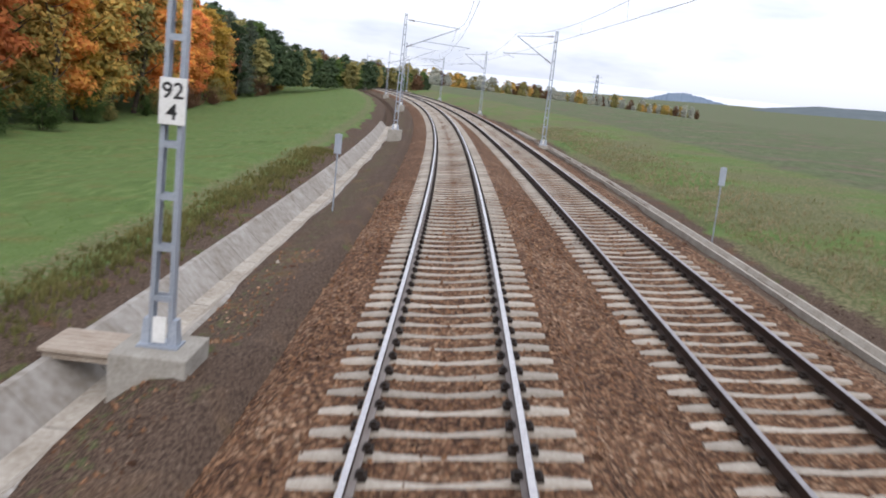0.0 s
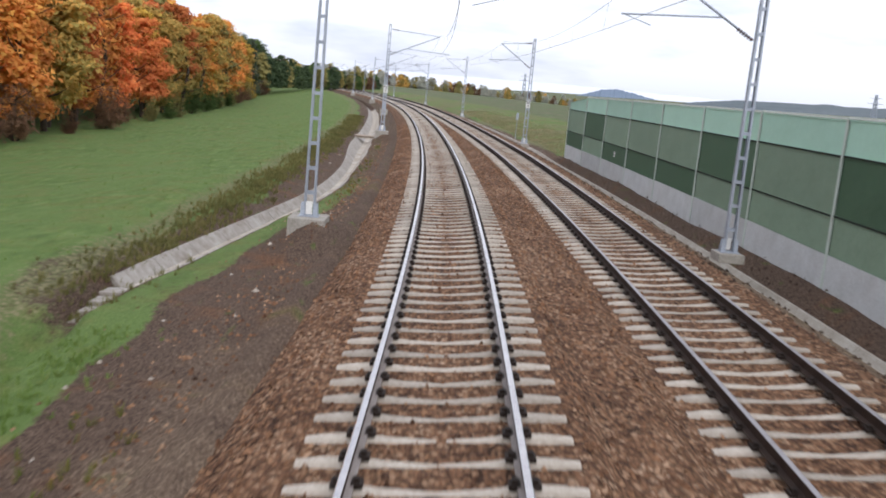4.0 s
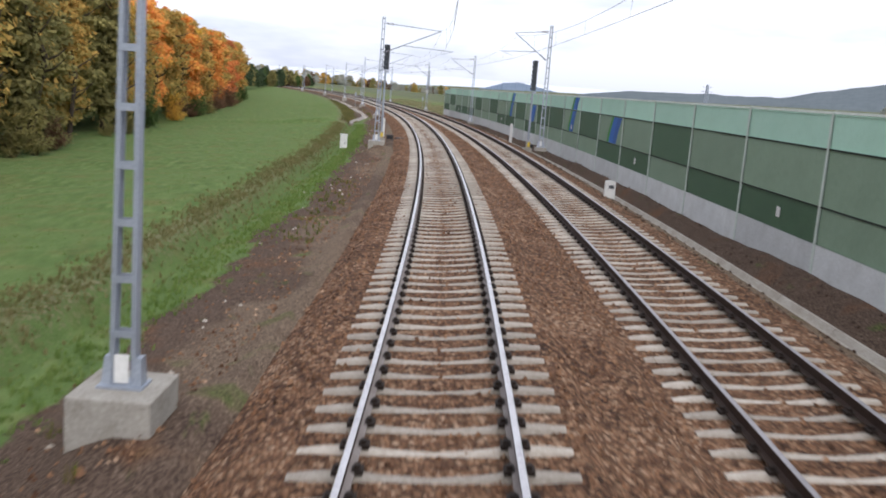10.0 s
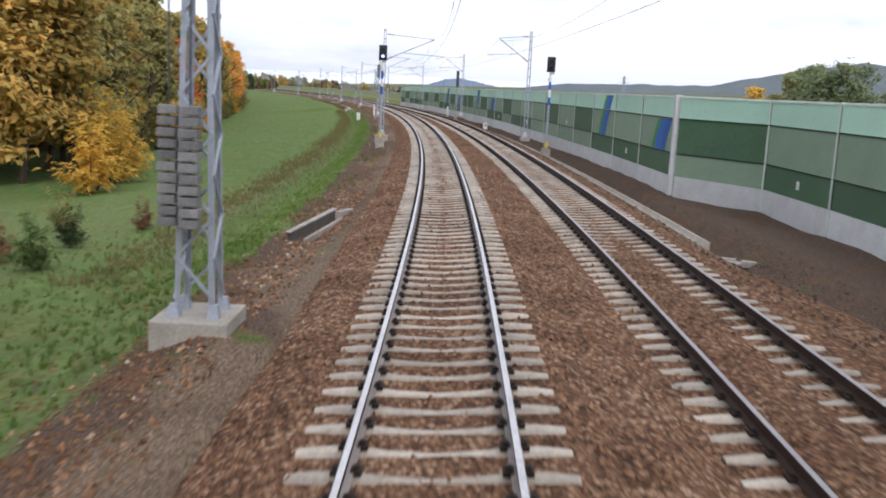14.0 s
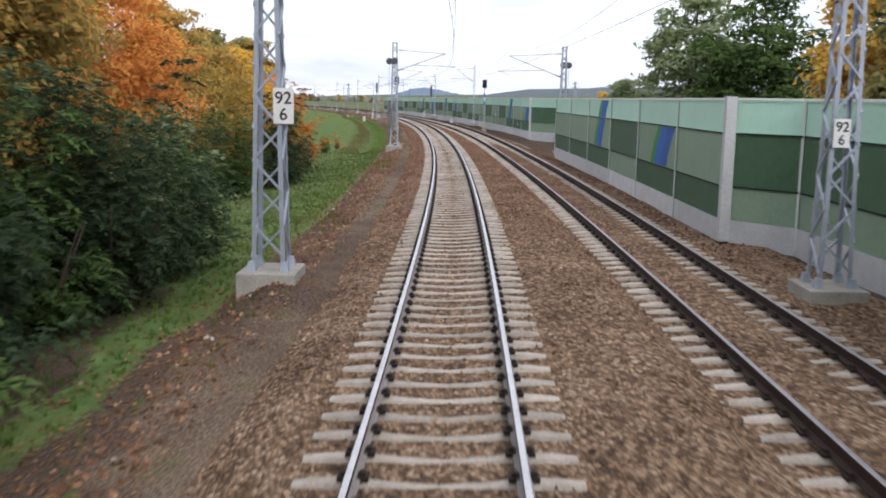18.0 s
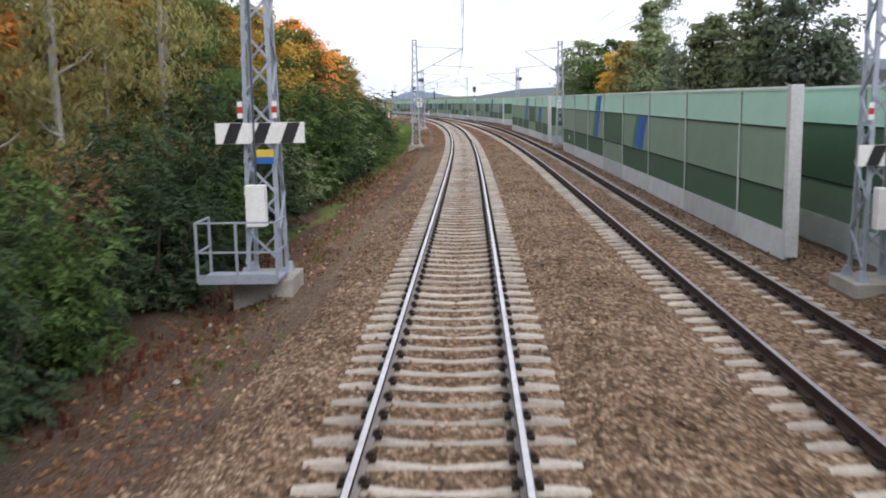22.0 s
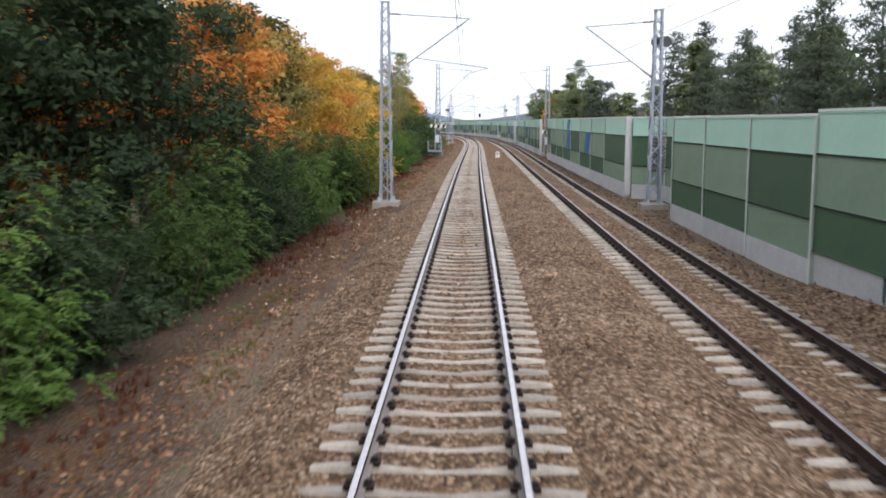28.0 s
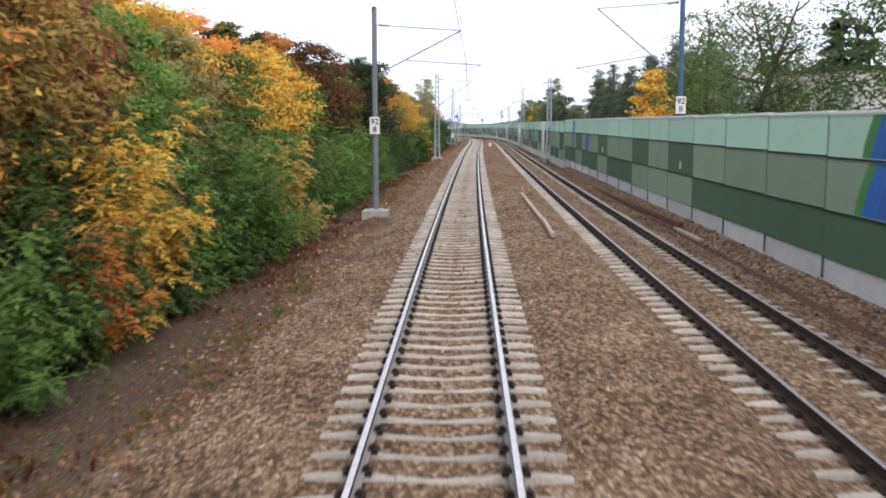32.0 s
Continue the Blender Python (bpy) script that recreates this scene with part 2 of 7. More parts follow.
M_rail_top = material("rail_polished_steel", (0.68, 0.66, 0.66), 0.26, 1.0, vary=(0.5, 0.48, 0.48), scale=1.0, fine=12, bump=0.0)
M_rail_dull = material("rail_dull_running_band", (0.4, 0.38, 0.39), 0.38, 0.9, vary=(0.26, 0.24, 0.24), scale=1.0, fine=12, bump=0.0)
M_clip = material("rail_clip_steel", (0.035, 0.025, 0.02), 0.7, 0.4, bump=0.2)
M_concrete = material("cast_concrete", (0.4, 0.38, 0.34), 0.9, vary=(0.22, 0.2, 0.165), scale=2.5, fine=25, bump=0.3)
M_channel = material("weathered_channel_concrete", (0.42, 0.4, 0.37), 0.92, vary=(0.21, 0.18, 0.145), scale=0.9, fine=6, bump=0.5)
M_silt = material("pale_silt", (0.52, 0.48, 0.42), 0.95, vary=(0.26, 0.22, 0.17), scale=1.1, fine=14, bump=0.2)
M_galv = material("galvanised_steel", (0.42, 0.46, 0.52), 0.55, 0.55, vary=(0.3, 0.335, 0.39), scale=4, fine=30, bump=0.08)
M_clod = material("dark_soil_clods", (0.085, 0.052, 0.034), 0.95, vary=(0.035, 0.022, 0.015), scale=3.0, fine=30, bump=0.3)
M_dirtydrain = material("dirty_drain_concrete", (0.46, 0.43, 0.38), 0.95, vary=(0.27, 0.235, 0.19), scale=1.6, fine=20, bump=0.4)
M_darkmetal = material("dark_grey_metal", (0.10, 0.11, 0.12), 0.55, 0.5, bump=0.1)
M_slate = material("slate_signal_paint", (0.085, 0.1, 0.115), 0.55, 0.2, vary=(0.055, 0.065, 0.075), bump=0.1)
M_black = material("black_paint", (0.015, 0.015, 0.017), 0.5, vary=(0.03, 0.03, 0.03), bump=0.05)
M_white = material("white_paint", (0.78, 0.78, 0.76), 0.6, vary=(0.6, 0.6, 0.57), scale=5, bump=0.1)
M_blue = material("blue_paint", (0.03, 0.12, 0.42), 0.5, vary=(0.02, 0.09, 0.33), bump=0.05)
M_red = material("red_paint", (0.5, 0.04, 0.03), 0.5, bump=0.05)
M_yellow = material("yellow_paint", (0.7, 0.5, 0.05), 0.55, vary=(0.5, 0.36, 0.06), bump=0.05)
M_insul = material("brown_insulator_glaze", (0.09, 0.045, 0.03), 0.25, bump=0.0)
M_wood = material("weathered_timber", (0.46, 0.4, 0.33), 0.9, vary=(0.28, 0.22, 0.17), scale=3, fine=50, bump=0.4)
M_rustbar = material("rusty_steel_bar", (0.16, 0.085, 0.05), 0.85, 0.2, vary=(0.09, 0.045, 0.028), scale=4, bump=0.3)
M_bark = material("bark", (0.1, 0.075, 0.055), 0.95, vary=(0.045, 0.035, 0.028), scale=5, bump=0.7)
M_birch = material("birch_bark", (0.6, 0.58, 0.54), 0.85, vary=(0.12, 0.1, 0.09), scale=5, fine=9, bump=0.4)


def panel_material(name, base, vary):
    """Noise-barrier cassette: painted sheet with fine vertical ribs."""
    m = material(name, base, 0.65, vary=vary, scale=0.8, fine=9, bump=0.0, random_amount=0.08)
    n, l = m.node_tree.nodes, m.node_tree.links
    p = n["Principled BSDF"]
    tc = n.new("ShaderNodeTexCoord")
    w = n.new("ShaderNodeTexWave"); w.bands_direction = "X"; w.inputs["Scale"].default_value = 4.0
    l.new(tc.outputs["Object"], w.inputs[0])
    bp = n.new("ShaderNodeBump"); bp.inputs["Strength"].default_value, bp.inputs["Distance"].default_value = 0.5, 0.02
    l.new(w.outputs[0], bp.inputs["Height"]); l.new(bp.outputs[0], p.inputs["Normal"])
    return m


M_pdark = panel_material("barrier_dark_green", (0.07, 0.14, 0.077), (0.055, 0.11, 0.06))
M_pmid = panel_material("barrier_mid_green", (0.235, 0.33, 0.235), (0.195, 0.28, 0.195))
M_pmint = panel_material("barrier_mint_green", (0.44, 0.68, 0.55), (0.39, 0.62, 0.49))
M_pblue = panel_material("barrier_blue_stripe", (0.035, 0.15, 0.5), (0.025, 0.12, 0.42))
M_plime = panel_material("barrier_leaf_green_stripe", (0.06, 0.27, 0.06), (0.05, 0.22, 0.05))
M_post = material("barrier_post_grey_green", (0.6, 0.67, 0.61), 0.7, 0.05, vary=(0.48, 0.55, 0.49), bump=0.1)
M_coping = material("barrier_pale_coping", (0.78, 0.84, 0.79), 0.7, vary=(0.62, 0.69, 0.63), bump=0.1)
# black that stands for the shadow in the joints between panel rows
M_joint_shadow = material("barrier_joint_shadow", (0.012, 0.02, 0.014), 0.8, vary=(0.02, 0.03, 0.022), bump=0.0)
M_pnavy = panel_material("barrier_deep_blue_stripe", (0.03, 0.115, 0.38), (0.025, 0.095, 0.32))
M_postdark = material("barrier_post_dark_green", (0.07, 0.11, 0.12), 0.6, 0.1, vary=(0.05, 0.085, 0.09), bump=0.1)
M_plinth = material("barrier_plinth_concrete", (0.6, 0.62, 0.62), 0.9, vary=(0.44, 0.45, 0.44), scale=1.5, fine=20, bump=0.2, random_amount=0.12)

# ---- geometry helpers ----
S_F = np.arange(S0, S1 + 0.5, 1.0)


def knots(values, step):
    return np.interp(S_F, np.arange(S0, S1 + 1, step), values)


def summed(v):
    a = np.concatenate([[0], np.cumsum((v[1:] + v[:-1]) / 2)])
    return a - a[int(-S0)]


C_TH = summed(knots(K_CURVE, 45.0))
C_X, C_Y, C_Z = summed(-np.sin(C_TH)), summed(np.cos(C_TH)), summed(knots(K_GRADE, 90.0))
C_CANT, C_CANT2, C_D2, C_Z2 = knots(K_CANT, 90.0), knots(K_CANT2, 90.0), knots(K_OFFSET, 60.0), knots(K_LIFT, 60.0)


def line(arr, s):
    return np.interp(s, S_F, arr)


def heading(s):
    return float(line(C_TH, s))


def at(s, lat, z=0.0):
    """World place of a station, an offset to the right of the first track, and a height over its rails."""
    th = line(C_TH, s)
    ext = np.where(np.asarray(s) > S1, np.asarray(s) - S1, np.where(np.asarray(s) < S0, np.asarray(s) - S0, 0.0))
    return np.stack([line(C_X, s) + lat * np.cos(th) - ext * np.sin(th), line(C_Y, s) + lat * np.sin(th) + ext * np.cos(th),
                     line(C_Z, s) + z + 0 * lat], -1)


def stand(s, lat, z=0.0, turn=0.0, scale=1.0):
    """Pose of an upright thing: its y axis runs along the line."""
    p = at(s, lat, z)
    return Matrix.Translation(p) @ Matrix.Rotation(heading(s) + radians(turn), 4, "Z") @ Matrix.Diagonal((scale, scale, scale, 1))


def mesh_from(name, verts, faces, mats, index=None, smooth=False):
    me = bpy.data.meshes.new(name)
    me.from_pydata([tuple(v) for v in verts], [], [tuple(f) for f in faces])
    for m in mats if isinstance(mats, (list, tuple)) else [mats]:
        me.materials.append(m)
    if index is not None:
        me.polygons.foreach_set("material_index", np.asarray(index, dtype=np.int32))
    if smooth:
        me.polygons.foreach_set("use_smooth", np.ones(len(me.polygons), dtype=bool))
    me.update()
    return me


def thing(name, m=None, label="", category="", group="", kind=""):
    ob = tagged(new(name), label, category, group, kind)
    if m is not None:
        ob.matrix_basis = m
    return ob


def part(name, bm, mat, parent, label=""):
    me = bpy.data.meshes.new(name)
    bm.to_mesh(me)
    bm.free()
    me.materials.append(mat)
    ob = new(name, me)
    ob.parent = parent
    if label:
        ob["label"] = label
    return ob


def child(name, me, parent, m=None, label=""):
    ob = new(name, me)
    ob.parent = parent
    if m is not None:
        ob.matrix_basis = m
    if label:
        ob["label"] = label
    return ob


def box(bm, c, size, rot=None, bevel=0.0, taper=1.0):
    hx, hy, hz = (v / 2 for v in size)
    vs = []
    for z, k in ((-hz, 1.0), (hz, taper)):
        for x, y in ((-hx, -hy), (hx, -hy), (hx, hy), (-hx, hy)):
            v = Vector((x * k, y * k, z))
            if rot is not None:
                v = rot @ v
            vs.append(bm.verts.new(v + Vector(c)))
    fs = [bm.faces.new([vs[i] for i in f]) for f in ((3, 2, 1, 0), (4, 5, 6, 7), (0, 1, 5, 4), (1, 2, 6, 5), (2, 3, 7, 6), (3, 0, 4, 7))]
    if bevel:
        bmesh.ops.bevel(bm, geom=list({e for f in fs for e in f.edges}), offset=bevel, segments=2, affect="EDGES", profile=0.6)
    return bm


def tube(bm, a, b, r, r2=None, n=8, cap=True):
    a, b = Vector(a), Vector(b)
    r2 = r if r2 is None else r2
    d = (b - a).normalized()
    u = d.orthogonal().normalized()
    w = d.cross(u)
    ra = [bm.verts.new(a + (u * math.cos(2 * math.pi * i / n) + w * math.sin(2 * math.pi * i / n)) * r) for i in range(n)]
    rb = [bm.verts.new(b + (u * math.cos(2 * math.pi * i / n) + w * math.sin(2 * math.pi * i / n)) * r2) for i in range(n)]
    for i in range(n):
        bm.faces.new((ra[i], ra[(i + 1) % n], rb[(i + 1) % n], rb[i]))
    if cap:
        bm.faces.new(ra[::-1])
        bm.faces.new(rb)
    return bm


def bar(bm, a, b, w, d):
    """A straight flat or square bar from a to b."""
    a, b = Vector(a), Vector(b)
    rot = (b - a).to_track_quat("Z", "Y").to_matrix()
    return box(bm, (a + b) / 2, (w, d, (b - a).length), rot)


def rolled(bm, a, b, profile):
    """A straight rolled section (angle, channel) from a to b; profile in the plane of x and y."""
    n = len(profile)
    lo = [bm.verts.new((a[0] + x, a[1] + y, a[2])) for x, y in profile]
    hi = [bm.verts.new((b[0] + x, b[1] + y, b[2])) for x, y in profile]
    for i in range(n):
        bm.faces.new((lo[i], lo[(i + 1) % n], hi[(i + 1) % n], hi[i]))
    bm.faces.new(lo[::-1]); bm.faces.new(hi)
    bmesh.ops.recalc_face_normals(bm, faces=bm.faces)
    return bm


def writing(text, size, mat, parent, m, name="writing"):
    cu = bpy.data.curves.new(name, "FONT")
    cu.body, cu.size, cu.align_x, cu.align_y, cu.extrude, cu.offset = text, size, "CENTER", "CENTER", 0.002, 0.012 * size
    tmp = bpy.data.objects.new(name, cu)
    scene.collection.objects.link(tmp)
    me = bpy.data.meshes.new_from_object(tmp.evaluated_get(bpy.context.evaluated_depsgraph_get()))
    bpy.data.objects.remove(tmp)
    me.materials.clear()
    me.materials.append(mat)
    return child(name, me, parent, m)


def sweep(profile, s_values, place, closed=True):
    """Verts and faces of a profile [(lateral, z)...] carried along the line; place(s, lateral, z) gives the world place."""
    n = len(profile)
    verts = np.concatenate([place(np.full(n, s), np.array([p[0] for p in profile]), np.array([p[1] for p in profile])) for s in s_values])
    faces = []
    for i in range(len(s_values) - 1):
        for j in range(n if closed else n - 1):
            k = (j + 1) % n
            faces.append((i * n + j, i * n + k, (i + 1) * n + k, (i + 1) * n + j))
    return verts, faces
# ---- the ground ----
rng = np.random.default_rng(7)


def smooth(a, b, x):
    t = np.clip((np.asarray(x, float) - a) / (b - a), 0, 1)
    return t * t * (3 - 2 * t)


def waves(s, lat, k=1.0):
    return (np.sin(s * 0.31 * k + 1.3) * np.cos(lat * 0.53 * k + s * 0.07) + 0.6 * np.sin(s * 0.83 * k + lat * 1.1 * k) * np.cos(lat * 0.9 * k - 0.4)
            + 0.35 * np.sin(2.3 * k * s + 0.7 * lat) * np.sin(1.9 * k * lat + 0.2))


L_OUT = np.array([-2.2, -2.9, -3.7, -4.3, -4.75, -5.4, -6.2, -8.0, -14.0, -22.0, -60.0, -300.0])
L_CHANNEL = np.array([-0.5, -0.72, -0.9, -1.45, -1.45, -0.78, -0.64, -0.62, -1.35, -2.1, -2.4, -2.4])
L_CH_OUT = np.array([-2.2, -2.9, -3.8, -3.98, -4.68, -4.92, -6.2, -8.0, -14.0, -22.0, -60.0, -300.0])
D_OUT = np.array([-2.2, -2.9, -3.7, -4.3, -4.75, -5.4, -5.85, -6.15, -6.5, -7.2, -8.5, -14.0, -22.0, -60.0, -300.0])
L_DITCH = np.array([-0.5, -0.78, -0.82, -0.88, -0.95, -1.02, -1.4, -1.44, -0.98, -0.92, -1.02, -1.5, -2.1, -2.4, -2.4])
L_BUSH = np.array([-0.42, -0.5, -0.52, -0.62, -0.68, -0.75, -0.85, -1.1, -1.5, -2.0, -2.4, -2.4])
R_OUT = np.array([1.8, 2.55, 3.0, 3.5, 4.1, 4.7, 6.0, 8.0, 14.0, 40.0, 300.0])     # measured from the second track
R_OPEN = np.array([-0.5, -0.72, -0.8, -0.93, -0.78, -0.72, -0.42, -0.1, 0.2, 0.7, 5.0])
R_WALL = np.array([-0.42, -0.6, -0.98, -1.15, -0.55, -0.48, -0.6, -0.6, -0.6, -0.3, 4.0])
R_FLAT = np.array([-0.38, -0.42, -0.44, -0.44, -0.45, -0.45, -0.5, -0.6, -0.6, -0.6, -0.6])


def channel_scale(s):
    """The drain narrows towards its end."""
    return 1 - 0.45 * smooth(-6, 12, -np.asarray(s, float))


def channel_shift(s):
    """How far the drain swings away from the track."""
    return 1.9 * smooth(15, 41, -np.asarray(s, float))


def ground_z(s, lat):
    s, lat = np.broadcast_arrays(np.asarray(s, float), np.asarray(lat, float))
    a = smooth(-39.6, -38.2, s)
    b = smooth(-176, -160, s)
    k = channel_scale(s)
    sh = channel_shift(s)
    u = np.where(lat > -2.9, lat, np.where(lat > -3.66 - sh, -2.9 + (lat + 2.9) * 0.76 / (0.76 + sh), lat + sh))
    v = np.where(u > -3.66, u, np.where((u + 3.66) / k > -1.34, -3.66 + (u + 3.66) / k, u - 1.34 * (1 - k)))
    kk = 1 - (1 - k) * (1 - smooth(5.0, 6.2, -v)) * (v < -3.66)
    zch = -0.9 + (np.interp(-v, -L_CH_OUT, L_CHANNEL) + 0.9) * kk
    zl = zch * a + np.interp(-lat, -D_OUT, L_DITCH) * (b - a * b) + np.interp(-lat, -L_OUT, L_BUSH) * (1 - b)
    q = lat - line(C_D2, s)
    c, d = smooth(4, 12, s), smooth(-176, -158, s)
    zr = np.interp(q, R_OUT, R_OPEN) * c + np.interp(q, R_OUT, R_WALL) * (d - c * d) + np.interp(q, R_OUT, R_FLAT) * (1 - d)
    z = np.where(lat < 0, zl, zr) + np.where((lat > -2.3) & (q < 1.9), -0.25, 0.0)
    for ms, mh in ((10.2, 0.44), (-31, 0.54), (-77.3, 0.5), (-122.4, 0.36), (-129.1, 0.34), (-172.9, 0.28), (-220.3, 0.38), (-270.8, 0.25), (-327.0, 0.2), (-385, 0.25)):   # earth heaped round the mast footings
        z = z + mh * np.exp(-((s - ms) / 1.9) ** 4 - ((lat + 3.05) / 0.62) ** 2)
    z = z - 0.14 * np.exp(-((s + 160.1) / 2.2) ** 8 - ((lat + 3.2 + 0.125 * (-160.0 - s)) / 0.3) ** 4)     # cut for the culvert mouth
    rough = smooth(2.9, 6.0, np.where(lat < 0, -lat, q + 1.0))
    return z + waves(s, lat) * (0.025 + 0.05 * rough) * np.where((lat > -2.9) & (q < 2.9), 0, 1)


def zone_masks(s, lat):
    """How much turf, bare soil and dark gravel the ground carries."""
    q = lat - line(C_D2, s)
    a, b = smooth(-40, -37, s), smooth(-175, -160, s)
    sh = channel_shift(s)
    d = np.where(lat < 0, -lat, 99.0)
    wob = waves(s * 1.7, lat * 1.3) * 0.28
    litter = 1 - smooth(-228, -212, s)
    rim = 5.7 + sh - 0.9 * smooth(8, 30, -s)
    strip = smooth(2.7, 2.95, d - sh + 0.6 * wob) * (1 - smooth(3.64, 3.7, d - sh)) * (0.35 + 0.3 * smooth(12, 24, -s))
    turf_l = (smooth(rim, rim + 0.7, d + wob) + strip) * a + smooth(4.35, 4.7, d + wob) * (b - a * b) + np.maximum(smooth(4.4, 5.8, d + 2.0 * wob) * (0.6 + 0.3 * smooth(7.5, 12, d)), 0.6 * smooth(3.7, 4.4, d)) * (1 - b) * (1 - litter) + (0.95 * smooth(196, 204, -s) * (1 - smooth(252, 266, -s)) + 0.35 * smooth(252, 266, -s)) * np.exp(-((d - 4.75 + 1.3 * wob) / 0.55) ** 2)
    path_l = (1 - smooth(2.9, 4.1, d + 2.6 * wob)) * (0.36 * a + 0.7 * (1 - a) * (0.8 + 0.25 * np.sin(s * 0.21)))
    turf_r = smooth(4.9, 6.2, q + 2.2 * wob) * np.where(s > 4, 1, 0.15) + 0.6 * smooth(4.0, 5.0, q) * smooth(2, 9, s)
    path_r = (1 - smooth(2.9, 3.1, q)) * smooth(2.0, 2.2, q)
    left = lat < 0
    turf = np.clip(np.where(left, turf_l, turf_r), 0, 1)
    path = np.clip(np.where(left, path_l, path_r), 0, 1)
    dry = np.clip(np.where(left, 0.42 * smooth(6.5, 9, d) * smooth(140, 158, -s), 0) + np.where(left, np.exp(-((d - 6.8) / 0.75) ** 2) * (0.6 * (1 - a) * b + 0.6 * a), (0.55 + 0.4 * waves(s * 0.9, lat * 1.1)) * smooth(3.5, 5, q) * (1 - smooth(14, 22, q)) * smooth(-6, 4, s)), 0, 1)
    crop = np.where(left, 0, smooth(13, 19, q + 2 * wob))
    return turf, path, dry, crop


def ground_material():
    m = bpy.data.materials.new("ground_turf_soil_gravel")
    m.use_nodes = True
    n, l = m.node_tree.nodes, m.node_tree.links
    p = n["Principled BSDF"]; p.inputs["Roughness"].default_value = 0.95; p.inputs["Specular IOR Level"].default_value = 0.15
    tc = n.new("ShaderNodeTexCoord")

    def noise_node(scale, detail=5, along=1.0):
        t = n.new("ShaderNodeTexNoise"); t.inputs["Scale"].default_value = scale; t.inputs["Detail"].default_value = detail
        mp = n.new("ShaderNodeMapping"); mp.inputs["Scale"].default_value = (1.0, along, 1.0)   # drawn out along the line by mowing
        l.new(tc.outputs["Object"], mp.inputs[0]); l.new(mp.outputs[0], t.inputs[0]); return t.outputs[0]

    def ramp(src, cols):
        r = n.new("ShaderNodeValToRGB")
        fill_ramp(r, cols)
        l.new(src, r.inputs[0]); return r.outputs[0]

    def mixed(f, a, b):
        x = n.new("ShaderNodeMix"); x.data_type = "RGBA"; l.new(f, x.inputs["Factor"]); l.new(a, x.inputs["A"]); l.new(b, x.inputs["B"]); return x.outputs["Result"]

    def masked(attr, src, gain=0.55):
        a = n.new("ShaderNodeAttribute"); a.attribute_name = attr
        s = n.new("ShaderNodeMath"); s.operation = "MULTIPLY_ADD"; s.inputs[1].default_value = gain; s.inputs[2].default_value = -gain / 2
        l.new(src, s.inputs[0])
        t = n.new("ShaderNodeMath"); t.operation = "ADD"; l.new(a.outputs["Fac"], t.inputs[0]); l.new(s.outputs[0], t.inputs[1])
        r = n.new("ShaderNodeMapRange"); r.inputs["From Min"].default_value, r.inputs["From Max"].default_value = 0.36, 0.64
        l.new(t.outputs[0], r.inputs["Value"]); return r.outputs[0]

    fine, mid, big, clod = noise_node(26, 6), noise_node(3.2, 6, 0.3), noise_node(0.22, 4), noise_node(9, 4)
    patch, speck = noise_node(0.9, 6), noise_node(55, 3)
    soil = ramp(fine, [(0.3, (0.03, 0.02, 0.014)), (0.5, (0.086, 0.057, 0.041)), (0.7, (0.2, 0.146, 0.106))])
    rusty = ramp(fine, [(0.3, (0.045, 0.023, 0.013)), (0.5, (0.125, 0.064, 0.036)), (0.7, (0.24, 0.14, 0.08))])
    moss = ramp(fine, [(0.3, (0.035, 0.045, 0.013)), (0.5, (0.075, 0.1, 0.025)), (0.7, (0.15, 0.17, 0.05))])
    grav = ramp(fine, [(0.3, (0.045, 0.033, 0.024)), (0.5, (0.155, 0.11, 0.075)), (0.7, (0.29, 0.22, 0.155))])
    turf = ramp(mid, [(0.3, (0.066, 0.11, 0.03)), (0.5, (0.102, 0.165, 0.045)), (0.7, (0.17, 0.23, 0.078))])
    turf2 = ramp(fine, [(0.3, (0.07, 0.12, 0.032)), (0.7, (0.16, 0.23, 0.072))])

    def span(src, a, b):
        r = n.new("ShaderNodeMapRange"); r.inputs["From Min"].default_value, r.inputs["From Max"].default_value = a, b
        l.new(src, r.inputs["Value"]); return r.outputs[0]

    turf = mixed(span(big, 0.35, 0.65), turf, turf2)
    worn = ramp(clod, [(0.3, (0.085, 0.1, 0.03)), (0.55, (0.15, 0.165, 0.052)), (0.75, (0.22, 0.21, 0.085))])
    turf = mixed(span(patch, 0.5, 0.72), turf, worn)
    dry = ramp(clod, [(0.3, (0.07, 0.078, 0.034)), (0.48, (0.125, 0.14, 0.06)), (0.6, (0.19, 0.175, 0.092)), (0.78, (0.29, 0.25, 0.155))])
    crop = ramp(mid, [(0.3, (0.08, 0.095, 0.048)), (0.5, (0.105, 0.135, 0.064)), (0.7, (0.15, 0.165, 0.088))])
    tilth = ramp(patch, [(0.35, (0.115, 0.1, 0.07)), (0.65, (0.17, 0.155, 0.1))])
    crop = mixed(span(big, 0.5, 0.62), crop, tilth)
    soil = mixed(span(patch, 0.56, 0.7), soil, rusty)
    soil = mixed(span(mid, 0.62, 0.74), soil, moss)
    grav = mixed(span(patch, 0.6, 0.74), grav, moss)
    col = mixed(masked("path", patch, 0.75), soil, grav)
    col = mixed(masked("turf", clod, 0.8), col, turf)
    col = mixed(masked("dry", clod, 0.9), col, dry)
    col = mixed(masked("crop", big, 0.3), col, crop)
    pebble = ramp(clod, [(0.4, (0.14, 0.1, 0.07)), (0.6, (0.34, 0.28, 0.22))])
    sp = n.new("ShaderNodeMath"); sp.operation = "MULTIPLY"; l.new(span(speck, 0.66, 0.7), sp.inputs[0]); l.new(span(clod, 0.45, 0.6), sp.inputs[1])
    bare = n.new("ShaderNodeAttribute"); bare.attribute_name = "turf"
